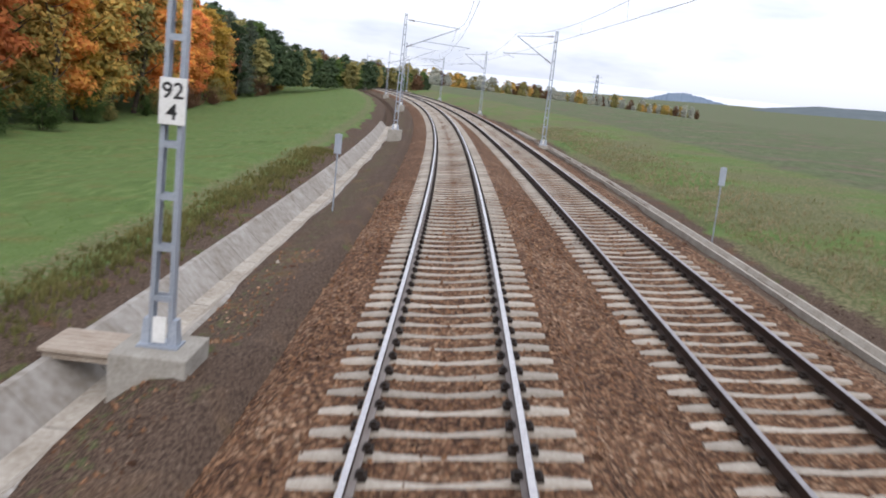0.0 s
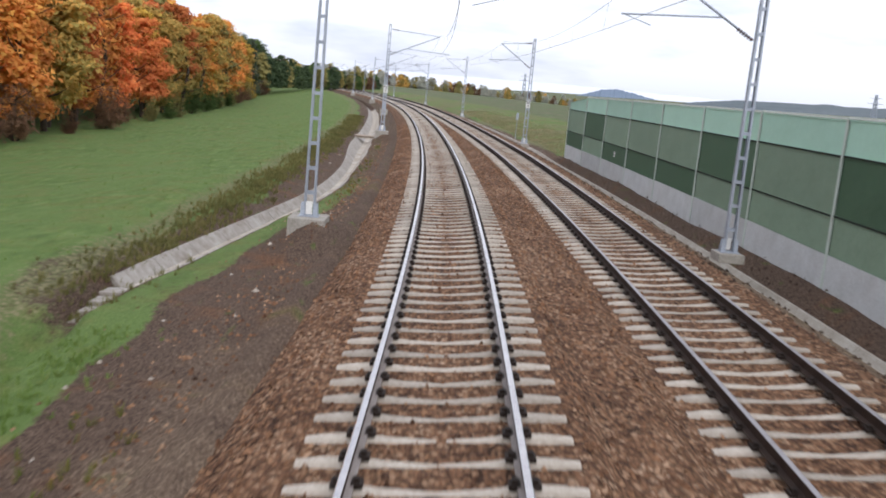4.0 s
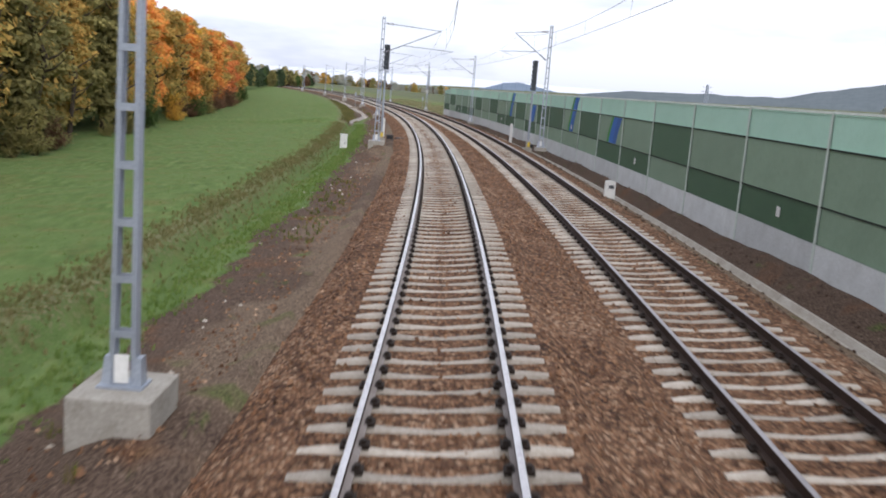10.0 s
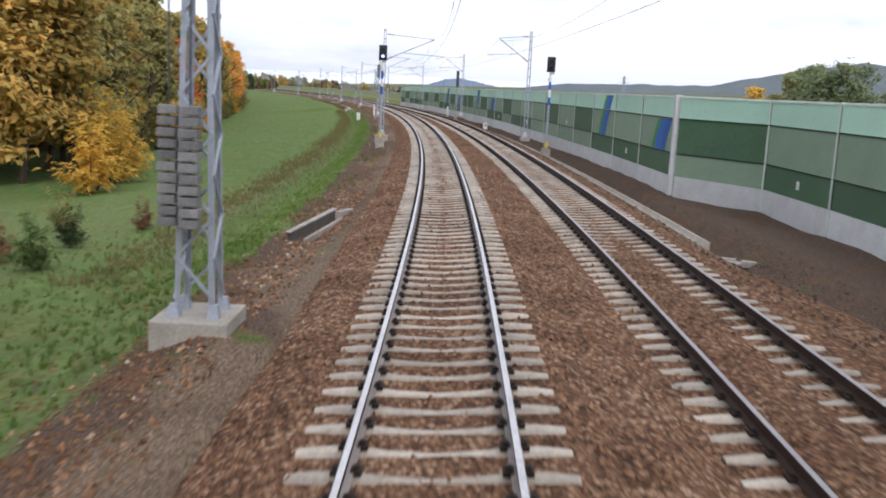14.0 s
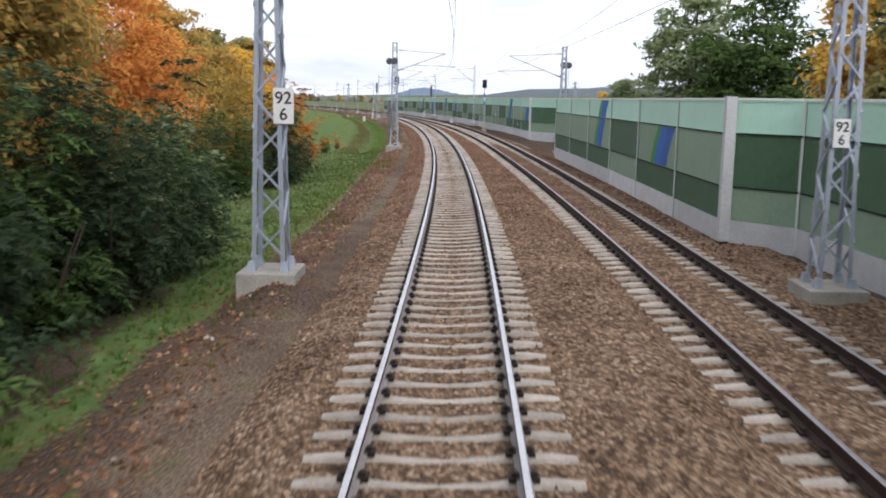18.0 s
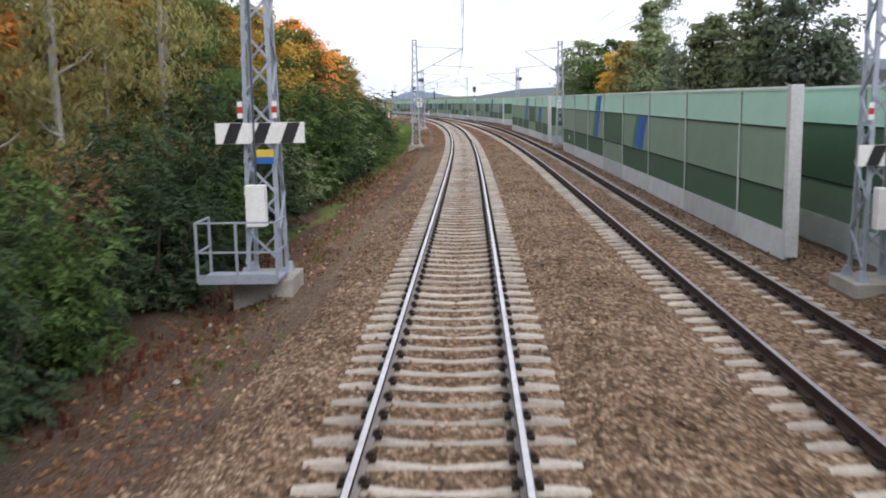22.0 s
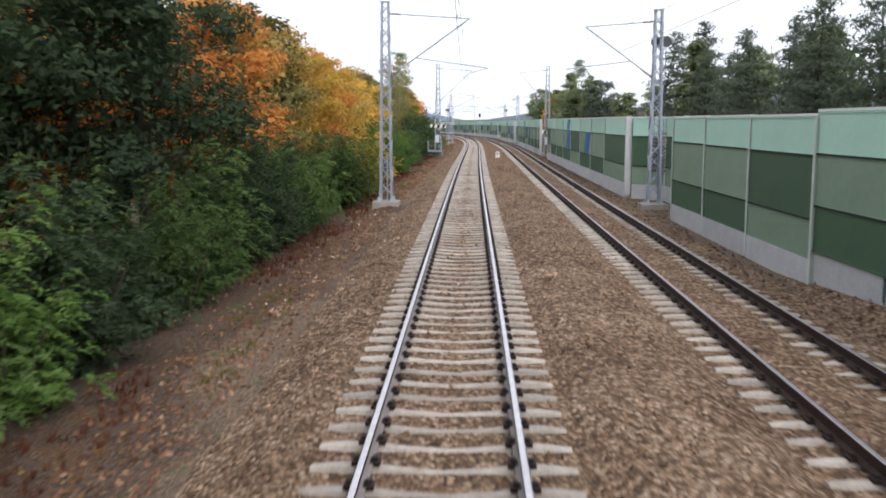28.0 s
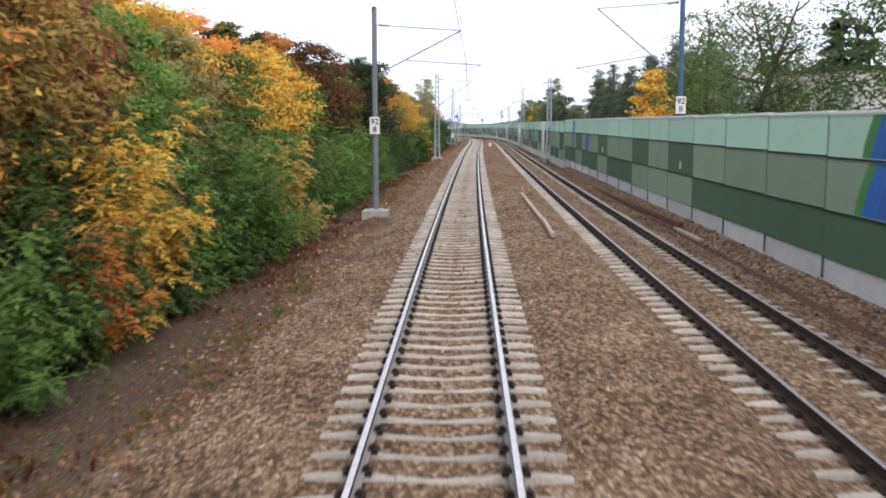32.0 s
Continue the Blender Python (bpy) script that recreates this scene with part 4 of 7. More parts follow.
# ---- noise barriers ----
def panel_mesh(name, mats, w, h, blue=None, d=0.11, low=0.0):
    """One cassette: framed sheet, slightly dished ribs; blue: (start, end, lean) of the painted wave in parts of the width."""
    v, f, ind = [], [], []
    def quad(pts, k=0):
        n = len(v); v.extend(pts); f.append(tuple(range(n, n + len(pts)))); ind.append(k)
    cuts = [0.0, 1.0] if blue is None else [0.0, blue[0], blue[1], 0.45 * blue[1] + 0.55 * blue[2], blue[2], 1.0]
    kinds = [0] if blue is None else [0, 2, 1, 3, 0]
    rows_ = 1 if blue is None else 4
    for i, k in enumerate(kinds):
        for r in range(rows_):
            z0, z1 = h * r / rows_, h * (r + 1) / rows_
            def xx(c, z):
                lean = blue[3] * (z / h) ** 1.5 if blue is not None and 0 < c < 1 else 0.0
                return w * min(max(c + lean, 0), 1)
            quad([(xx(cuts[i], z0), -d / 2, z0), (xx(cuts[i + 1], z0), -d / 2, z0), (xx(cuts[i + 1], z1), -d / 2, z1), (xx(cuts[i], z1), -d / 2, z1)], k)
    quad([(0, d / 2, 0), (0, d / 2, h), (w, d / 2, h), (w, d / 2, 0)])
    quad([(0, -d / 2, h), (w, -d / 2, h), (w, d / 2, h), (0, d / 2, h)])
    quad([(0, -d / 2, 0), (0, d / 2, 0), (w, d / 2, 0), (w, -d / 2, 0)])
    quad([(0, -d / 2, 0), (0, -d / 2, h), (0, d / 2, h), (0, d / 2, 0)])
    quad([(w, -d / 2, 0), (w, d / 2, 0), (w, d / 2, h), (w, -d / 2, h)])
    # raised lip along the lower edge
    for z in (0.0, h - 0.03):
        n = len(v)
        v.extend([(0, -d / 2 - 0.02, z), (w, -d / 2 - 0.02, z), (w, -d / 2 - 0.02, z + 0.03), (0, -d / 2 - 0.02, z + 0.03), (0, -d / 2 + 0.001, z), (w, -d / 2 + 0.001, z), (w, -d / 2 + 0.001, z + 0.03), (0, -d / 2 + 0.001, z + 0.03)])
        f.extend([(n, n + 1, n + 2, n + 3), (n + 3, n + 2, n + 6, n + 7), (n, n + 4, n + 5, n + 1)]); ind.extend([0, 0, 0])
    if low:
        v = [(x, y, z * (1 - low * max(0.0, 1 - x / (0.75 * w)))) for x, y, z in v]
    return mesh_from(name, v, f, mats, ind)


def simple_box_mesh(name, size, mat, bevel=0.0):
    bm = box(bmesh.new(), (0, 0, size[2] / 2), size, bevel=bevel)
    me = bpy.data.meshes.new(name); bm.to_mesh(me); bm.free(); me.materials.append(mat)
    return me


def h_post_mesh(name, mat, h, w=0.105, d=0.18):
    bm = bmesh.new()
    box(bm, (0, -d / 2, h / 2), (w, 0.016, h)); box(bm, (0, d / 2, h / 2), (w, 0.016, h)); box(bm, (0, 0, h / 2), (0.02, d - 0.018, h))
    me = bpy.data.meshes.new(name); bm.to_mesh(me); bm.free(); me.materials.append(mat)
    return me


PANEL_CACHE = {}
BLUE_A, BLUE_B = (0.30, 0.40, 0.62, 0.14), (0.38, 0.47, 0.78, 0.16)


def cassette(kind, w, h):
    w = round(w - 0.06, 2)
    key = (kind, w, round(h, 2))
    if key not in PANEL_CACHE:
        base = {"D": M_pdark, "M": M_pmid, "T": M_pmint}[kind[0]]
        blue = None if len(kind) == 1 or kind == "Tc" else {"a": BLUE_A, "b": BLUE_B, "t": (0.44, 0.54, 0.76, 0.12)}[kind[1]]
        PANEL_CACHE[key] = panel_mesh("panel", [base, M_pblue, M_plime, M_pnavy], w, h, blue, low=0.46 if kind == "Tc" else 0.0)
    return PANEL_CACHE[key]


def build_barrier(corners, pattern, levels, post_mat, label, thick_end=False, first=True, slope_start=False, flush=False):
    """corners: stations and offsets of the posts in turn; pattern: one code a bay, upper row, lower row, + for a blue top, p for a plate."""
    zs = levels
    bar_ = thing("noise_barrier", None, label, "noise barrier", "noise barriers along the line")
    h = zs[4] - zs[0] + 0.03
    post = h_post_mesh("post", post_mat, h) if not flush else h_post_mesh("post", post_mat, h - 0.06, 0.08, 0.094)
    thick = simple_box_mesh("end_post", (0.24, 0.27, h + 0.05), M_plinth, 0.015)
    cap_cache = {}
    for i, (s, la) in enumerate(corners):
        last = i == len(corners) - 1
        if i == 0 and not first:
            continue
        s1, l1 = corners[min(i + 1, len(corners) - 1)]
        s0, l0 = corners[max(i - 1, 0)]
        a, b = at(s0, l0), at(s1, l1)
        ang = math.atan2(b[1] - a[1], b[0] - a[0])
        m = Matrix.Translation(at(s, la, zs[0])) @ Matrix.Rotation(ang, 4, "Z")
        if last and thick_end:
            child("end_post", thick, bar_, m, "thick concrete end post")
        elif i == 0 and slope_start:
            child("post", h_post_mesh("post", post_mat, zs[3] - zs[0] + 0.46 * (zs[4] - zs[3])), bar_, m, "shorter first post")
        else:
            child("post", post, bar_, m)
    for i, code in enumerate(pattern):
        (s0, l0), (s1, l1) = corners[i], corners[i + 1]
        a, b = Vector(at(s0, l0)), Vector(at(s1, l1))
        w = (b - a).xy.length
        ang = math.atan2(b.y - a.y, b.x - a.x)
        m = Matrix.Translation(a) @ Matrix.Rotation(ang, 4, "Z") @ Matrix.Translation((0.03, 0, 0))
        up, lo = code[0], code[1]
        top = "Tt" if "+" in code else "T"
        if i == 0 and slope_start:
            top = "Tc"          # the first top panel is cut down to a low end
        upk = up + ("b" if "b" in code else "a" if "+" in code else "")
        for nm, kind, z0, z1 in (("upper_panel", upk, zs[2], zs[3]), ("lower_panel", lo, zs[1], zs[2]), ("top_panel", top, zs[3], zs[4])):
            ob = child(nm, cassette(kind, w, z1 - z0 - 0.012), bar_, m @ Matrix.Translation((0, 0, z0)))
            if kind == "Tc":
                ob["label"] = "top panel cut slanting at its free end"
            elif "a" in kind[1:] or "b" in kind[1:] or "t" in kind[1:]:
                ob["label"] = "panel with a painted blue wave"
        key = round(w, 2)
        if key not in cap_cache:
            pm = simple_box_mesh("plinth", (w - 0.08, 0.06 if flush else 0.16, zs[1] - zs[0] + 0.35), M_plinth, 0.01)
            cm = simple_box_mesh("coping", (w - 0.02, 0.16, 0.055), M_coping)
            gm = simple_box_mesh("gasket", (w - 0.07, 0.17, 0.045), M_joint_shadow)
            cap_cache[key] = (pm, cm, gm)
        pm, cm, gm = cap_cache[key]
        # dark strips added to draw the shadow lines under the upper rows
        for z in (zs[2], zs[3]):
            child("gasket", gm, bar_, m @ Matrix.Translation((w / 2 - 0.03, 0, z - 0.026)), "black strip standing for the shadow between panels")
        child("plinth", pm, bar_, m @ Matrix.Translation((w / 2 - 0.03, 0, zs[0] - 0.36)))
        if not (i == 0 and slope_start):
            child("coping", cm, bar_, m @ Matrix.Translation((w / 2 - 0.03, 0, zs[4] - 0.005)))
        if "p" in code:
            pl = bmesh.new(); box(pl, (w * 0.55, -0.085, (zs[1] + zs[2]) / 2 if lo == "D" else zs[2] + 0.3), (0.24, 0.012, 0.26), bevel=0.004)
            o = part("plate", pl, M_white, bar_, "small pale information plate"); o.matrix_basis = m
    return bar_


LV1, LV2, LV5, LV6 = (-0.53, 0.25, 1.12, 2.45, 3.26), (-0.3, 0.25, 1.08, 2.4, 3.22), (-0.35, 0.19, 1.03, 2.37, 3.2), (-0.06, 0.38, 1.35, 2.43, 3.3)
c1 = [(7.1 - 5.575 * i, 8.57 + 0.42 * float(smooth(17, 28, i))) for i in range(29)]
p1_ = "MD DM MDp MD MD DM MM DM MDp MD+ DM MDbp DM DM MM+p DM MDb MDp DM MD MDp MM DM MMp DM MD+ MDp MDb".split()
build_barrier(c1, p1_, LV1, M_post, "green noise barrier with blue waves on a concrete plinth", thick_end=True, slope_start=True)
build_barrier([(-149.2, 9.05), (-153.0, 11.2), (-158.6, 11.2), (-164.2, 11.1), (-169.8, 11.0), (-175.4, 10.9), (-181.0, 10.8)], "DM MDp MD DM MD MD".split(), LV1, M_post, "green noise barrier set back behind a passage", first=False)
c2 = list(zip((-178.0, -184.2, -190.4, -196.5, -202.4, -208.4, -213.6), np.linspace(6.92, 6.8, 7).tolist()))
build_barrier(c2, "MD MD MD+ DM MDb MD".split(), LV2, M_post, "green noise barrier with blue waves beside the mast niche", thick_end=True)
build_barrier([(-213.6, 6.95), (-215.0, 8.2), (-220.2, 8.3), (-223.4, 8.2), (-224.2, 6.9)], "DM DM MM MM".split(), LV2, M_post, "niche of green noise panels round a mast", first=False)
c3 = list(zip((-224.4, -230.0, -235.8, -241.4, -246.8, -252.5, -258.3, -264.0, -267.6), np.linspace(6.72, 7.0, 9).tolist()))
build_barrier(c3, "MDp MD MD+ DM MDb MD MD MD".split(), LV2, M_post, "green noise barrier with blue waves ending in a thick post", thick_end=True)
build_barrier([(-262.5, 8.7), (-267.2, 8.65), (-271.6, 8.55), (-275.8, 8.4), (-276.7, 7.2)], "DM DM MM MM".split(), LV2, M_post, "niche of green noise panels behind a lattice mast")
c4 = list(zip((-276.8, -280.8, -286.5, -292.2, -297.9, -303.5, -309.1, -314.8, -321.9), np.linspace(7.08, 7.35, 9).tolist()))
build_barrier(c4, "DMp MD MD MD+b DM MDb MD DM".split(), LV2, M_post, "green noise barrier with two blue waves on ballast edge", thick_end=True)
build_barrier([(-322.2, 7.5), (-323.4, 8.8), (-328.4, 8.9), (-331.4, 8.8), (-332.2, 7.6)], "DM DM MM MM".split(), LV2, M_post, "niche of green noise panels round a mast", first=False)
c5 = [(-331.6, 7.42), (-336.1, 7.44), (-340.75, 7.46), (-345.4, 7.48)]
build_barrier(c5, "MD MD DM".split(), LV5, M_post, "green noise barrier with pale posts")
c6 = [(-345.4, 7.5)] + [(-348.8 - 3.91 * i, 7.56 + 0.014 * min(i, 10)) for i in range(28)]
build_barrier(c6, "MD MD+ DM MDb MD DMp MD MD DM MM DMp MD MD MD MD+b MD DM MD MD MD DM MD MM DM MD MD DM MD".split(), LV6, M_postdark, "green chequered noise barrier with dark posts", first=False, flush=True)

# ---- masts of the overhead line ----
M_weight = material("dark_cast_weight", (0.24, 0.24, 0.24), 0.85, vary=(0.12, 0.12, 0.12), scale=4, bump=0.3, random_amount=0.25)
def km_sign(parent, text, m, k=1.0):
    m = m @ Matrix.Diagonal((k, 1, k, 1))
    b = bmesh.new(); box(b, (0, 0, 0), (0.36, 0.02, 0.62), bevel=0.008)
    board = part("sign_board", b, M_white, parent, "white kilometre board with black figures"); board.matrix_basis = m
    up, low = text.split("/")
    for t, z in ((up, 0.13), (low, -0.15)):
        writing(t, 0.3, M_black, board, Matrix.Translation((0, -0.013, z)) @ Matrix.Rotation(radians(90), 4, "X"))
    e = bmesh.new(); box(e, (0, 0.05, 0), (0.06, 0.08, 0.4)); k = part("bracket", e, M_galv, parent); k.matrix_basis = m


def cantilever(mast, reach, x0, top, z_strut, double=False):
    """Tubes that carry the wires out over the track; x runs towards the track."""
    tip, zt = reach + 0.05, top - 0.55
    for nm, a, b, r in (("tie_tube", (x0, 0, top - 0.35), (tip, 0, zt), 0.024), ("strut_tube", (x0, 0, z_strut), (tip, 0, zt), 0.03),
                        ("registration_tube", (x0 + (tip - x0) * 0.32, 0, z_strut + (zt - z_strut) * 0.32), (tip + 0.75, 0, z_strut + 0.32), 0.022)):
        part(nm, tube(bmesh.new(), a, b, r), M_galv, mast)
    for a, b in (((x0 + 0.02, 0, top - 0.35), (x0 + 0.42, 0, top - 0.38)), ((x0 + 0.02, 0, z_strut), (x0 + 0.4, 0, z_strut + 0.38 * (zt - z_strut) / (tip - x0)))):
        bm = bmesh.new()
        A, B = Vector(a), Vector(b)
        for i in range(6):
            q = A.lerp(B, (i + 0.5) / 6)
            tube(bm, q - (B - A) * 0.03, q + (B - A) * 0.03, 0.055, n=8)
        part("insulator", bm, M_insul, mast, "brown ribbed insulator")
    part("dropper_arm", tube(bmesh.new(), (tip + 0.7, 0, z_strut + 0.32), (tip + 0.05, 0, z_strut + 0.12), 0.012), M_galv, mast)


def plinth_part(mast, w, h, z=0.0, mat=None):
    bm = box(bmesh.new(), (0, 0, z - h / 2), (w, w * 1.15, h), bevel=0.025)
    part("concrete_plinth", bm, mat or M_concrete, mast, "grey concrete foundation block")


def ladder_mast(m, reach, top=6.9, plinth=(0.85, 0.7), sign=None, label="", cant=True):
    """Two-channel mast with rungs; local x towards its track, y along the line, zero at the plinth top."""
    mast = thing("catenary_mast", m, label or "grey steel ladder mast carrying overhead wires on a concrete block", "railway mast", "masts of the overhead line")
    plinth_part(mast, *plinth)
    wb, wt = 0.135, 0.085
    for sd in (-1, 1):
        k = -sd
        chan = [(0, -0.07), (0.05 * k, -0.07), (0.05 * k, -0.058), (0.012 * k, -0.058), (0.012 * k, 0.058), (0.05 * k, 0.058), (0.05 * k, 0.07), (0, 0.07)]
        part("leg", rolled(bmesh.new(), (sd * wb, 0, 0.0), (sd * wt, 0, top), chan), M_galv, mast)
    n = 12
    for i in range(n):
        z = 0.55 + (top - 0.65) * i / (n - 1)
        w = wb + (wt - wb) * z / top
        for y in (-0.072, 0.072):
            bm = bar(bmesh.new(), (-w, y, z), (w, y, z), 0.012, 0.07)
            part("rung", bm, M_galv, mast)
    part("base_plate", box(bmesh.new(), (0, 0, 0.012), (0.46, 0.34, 0.024)), M_galv, mast)
    for sd in (-1, 1):
        part("gusset", box(bmesh.new(), (sd * 0.155, 0, 0.16), (0.1, 0.2, 0.3), taper=0.65), M_galv, mast)
    bm = box(bmesh.new(), (0, -0.1, 0.2), (0.15, 0.02, 0.3), bevel=0.01)
    part("white_plate", bm, M_white, mast, "white plate at the foot")
    if cant:
        cantilever(mast, reach, 0.14, top, 4.95)
    if sign:
        # boards face the trains on both sides of the mast
        km_sign(mast, sign[0], Matrix.Translation((sign[2], -0.13 * sign[3], sign[1])) @ Matrix.Rotation(0 if sign[3] > 0 else math.pi, 4, "Z"), 0.8)
    return mast


def lattice_mast(m, reach, top=7.2, base=0.34, tip=0.16, plinth=(1.05, 0.7), sign=None, label="", weights=False, cant=True, sgn=1):
    mast = thing("catenary_mast", m, label or "grey four-legged lattice mast with crossed braces", "railway mast", "lattice masts of the overhead line")
    plinth_part(mast, *plinth)
    def half(z):
        return base + (tip - base) * z / top
    for sx in (-1, 1):
        for sy in (-1, 1):
            ell = [(0, 0), (-0.075 * sx, 0), (-0.075 * sx, -0.012 * sy), (-0.012 * sx, -0.012 * sy), (-0.012 * sx, -0.075 * sy), (0, -0.075 * sy)]
            part("leg", rolled(bmesh.new(), (sx * base, sy * base, 0), (sx * tip, sy * tip, top), ell), M_galv, mast)
            bm = box(bmesh.new(), (sx * base, sy * base, 0.09), (0.17, 0.17, 0.18), taper=0.6)
            part("foot", bm, M_galv, mast)
    zs, z = [], 0.25
    while z < top - 0.4:
        zs.append(z); z += 0.3 + 1.0 * half(z)
    zs.append(top - 0.05)
    for i in range(len(zs) - 1):
        a, b = zs[i], zs[i + 1]
        ha, hb = half(a), half(b)
        k = 1 if i % 2 else -1
        for p, q in (((-k * ha, -ha, a), (k * hb, -hb, b)), ((k * ha, ha, a), (-k * hb, hb, b)), ((-ha, k * ha, a), (-hb, -k * hb, b)), ((ha, -k * ha, a), (hb, k * hb, b))):
            part("brace", bar(bmesh.new(), p, q, 0.04, 0.04), M_galv, mast)
    bm = bmesh.new(); h_ = half(top - 0.03)
    for p, q in (((-h_, -h_), (h_, -h_)), ((h_, -h_), (h_, h_)), ((h_, h_), (-h_, h_)), ((-h_, h_), (-h_, -h_))):
        bar(bm, (*p, top), (*q, top), 0.05, 0.05)
    part("head_frame", bm, M_galv, mast)
    if cant:
        cantilever(mast, reach, 0.2, top - 0.1, 5.0)
    if weights:
        for sx, x, y in ((-1, -0.36, -0.22), (1, -0.02, -0.42)):
            for i in range(11):
                part("counterweight", box(bmesh.new(), (x + 0.01 * math.sin(i * 2.1), y, 1.3 + i * 0.148), (0.25, 0.24, 0.115), bevel=0.012), M_weight, mast, "dark grey tension weight")
            part("weight_rod", tube(bmesh.new(), (x, y, 1.1), (x, y, top - 1.2), 0.012), M_darkmetal, mast)
            bm = tube(bmesh.new(), (x, y - 0.03, top - 1.2), (x, y + 0.03, top - 1.2), 0.22, n=20)
            part("tension_wheel", bm, M_darkmetal, mast)
    if sign:
        km_sign(mast, sign[0], Matrix.Translation((sign[2], -half(sign[1]) - 0.06, sign[1])))
    return mast


def tube_mast(m, reach, mat, top=7.3, sign=None, label=""):
    mast = thing("catenary_mast", m, label, "railway mast", "tubular masts of the overhead line")
    plinth_part(mast, 0.95, 0.75)
    part("pole", tube(bmesh.new(), (0, 0, 0), (0, 0, top), 0.115, 0.09, 16), mat, mast)
    bm = box(bmesh.new(), (0, 0, 0.02), (0.5, 0.5, 0.04)); part("base_plate", bm, M_galv, mast)
    part("pole_cap", tube(bmesh.new(), (0, 0, top), (0, 0, top + 0.06), 0.115, 0.04, 16), M_darkmetal, mast)
    cantilever(mast, reach, 0.12, top - 0.25, 4.95)
    if sign:
        km_sign(mast, sign[0], Matrix.Translation((sign[2], -0.17, sign[1])))
    return mast


def right_side(s):
    return float(line(C_D2, s))


# left masts look right towards their track; right masts are turned about
MAST_S = [205.0, 157.0, 107.0, 58.0, 10.2, -31.0, -77.3, -122.4]
for s in MAST_S:
    far = s > 20
    sg = ("92/4", 2.72, 0.02, 1) if abs(s - 10.2) < 1 else None
    ladder_mast(stand(s, -3.2, -0.1), 3.2, sign=sg, plinth=(0.85, 0.75), label="grey steel ladder mast with a kilometre board" if sg else "")
    rl = 6.3 if -140 < s < 30 else right_side(s) + 2.3
    if abs(s + 30.5) < 1:
        rl = 6.75
    sg = ("92/4", 2.7, 0.0, -1) if abs(s - 10.2) < 1 else None
    mm = stand(s + (0.4 if s > 0 else -0.4 if s < -100 else 0.5), rl, -0.12 if s > -50 else 0.2, 180)
    ladder_mast(mm, rl - right_side(s), sign=None if sg is None else ("92/4", 2.6, 0.02, -1), plinth=(0.62, 0.22), label="grey steel ladder mast beside the second track")
lattice_mast(stand(-172.9, -3.35, -0.08), 3.3, top=6.8, base=0.27, weights=True, label="grey lattice mast hung with concrete tension weights")
lattice_mast(stand(-172.2, 8.1, -0.3, 180), 3.7, top=7.0, base=0.27, weights=True, label="grey lattice mast with tension weights beside barrier")
lattice_mast(stand(-220.3, -3.3, 0.0), 3.3, top=7.25, base=0.3, sign=("92/6", 2.95, 0.3), label="grey lattice mast with a kilometre board")
m_r = lattice_mast(stand(-220.3, 6.85, -0.1, 180), 2.4, top=7.1, base=0.3, label="grey lattice mast standing in barrier niche")
km_sign(m_r, "92/6", Matrix.Translation((0.1, 0.32, 2.75)) @ Matrix.Rotation(math.pi, 4, "Z"), 0.8)
PLAT_L = lattice_mast(stand(-270.8, -3.4, 0.05), 3.3, top=8.6, base=0.32, label="grey lattice mast with striped board and service platform")
PLAT_R = lattice_mast(stand(-270.8, 7.4, -0.15, 180), 2.7, top=8.6, base=0.32, label="grey lattice mast with striped warning board")
lattice_mast(stand(-327.0, -3.22, -0.15), 3.3, top=7.9, base=0.26, weights=False, label="grey lattice mast at the wood's edge")
lattice_mast(stand(-327.2, 7.55, -0.2, 180), 2.8, top=7.6, base=0.26, weights=True, label="grey lattice mast with weights in barrier niche")
tube_mast(stand(-384.4, -3.15, -0.08), 3.1, material("weathered_grey_mast_paint", (0.2, 0.215, 0.235), 0.6, 0.2, vary=(0.14, 0.15, 0.165), bump=0.06), sign=("92/8", 3.1, 0.0), label="slim grey tubular mast with a kilometre board")
m_t = tube_mast(stand(-384.2, 7.95, -0.2, 180), 3.0, material("blue_grey_mast_paint", (0.07, 0.13, 0.2), 0.5, vary=(0.05, 0.1, 0.16), bump=0.05), top=8.2, label="blue-grey tubular mast behind the barrier")
km_sign(m_t, "92/8", Matrix.Translation((0.0, 0.17, 3.95)) @ Matrix.Rotation(math.pi, 4, "Z"))
lattice_mast(stand(-432.0, -3.3, -0.2), 3.3, top=7.6, base=0.26)
lattice_mast(stand(-432.0, 8.6, -0.2, 180), 3.6, top=7.6, base=0.26)


def striped_board(mast, m):
    b = bmesh.new(); box(b, (0, 0, 0), (1.55, 0.025, 0.36), bevel=0.006)
    board = part("striped_board", b, M_white, mast, "white board with slanting black bars"); board.matrix_basis = m
    for i in range(3):
        x = -0.48 + i * 0.5
        bm = bmesh.new()
        vs = [bm.verts.new((x + dx, -0.016, z)) for dx, z in ((-0.17, -0.175), (0.05, -0.175), (0.19, 0.175), (-0.03, 0.175))]
        bm.faces.new(vs)
        part("black_bar", bm, M_black, board)
    return board


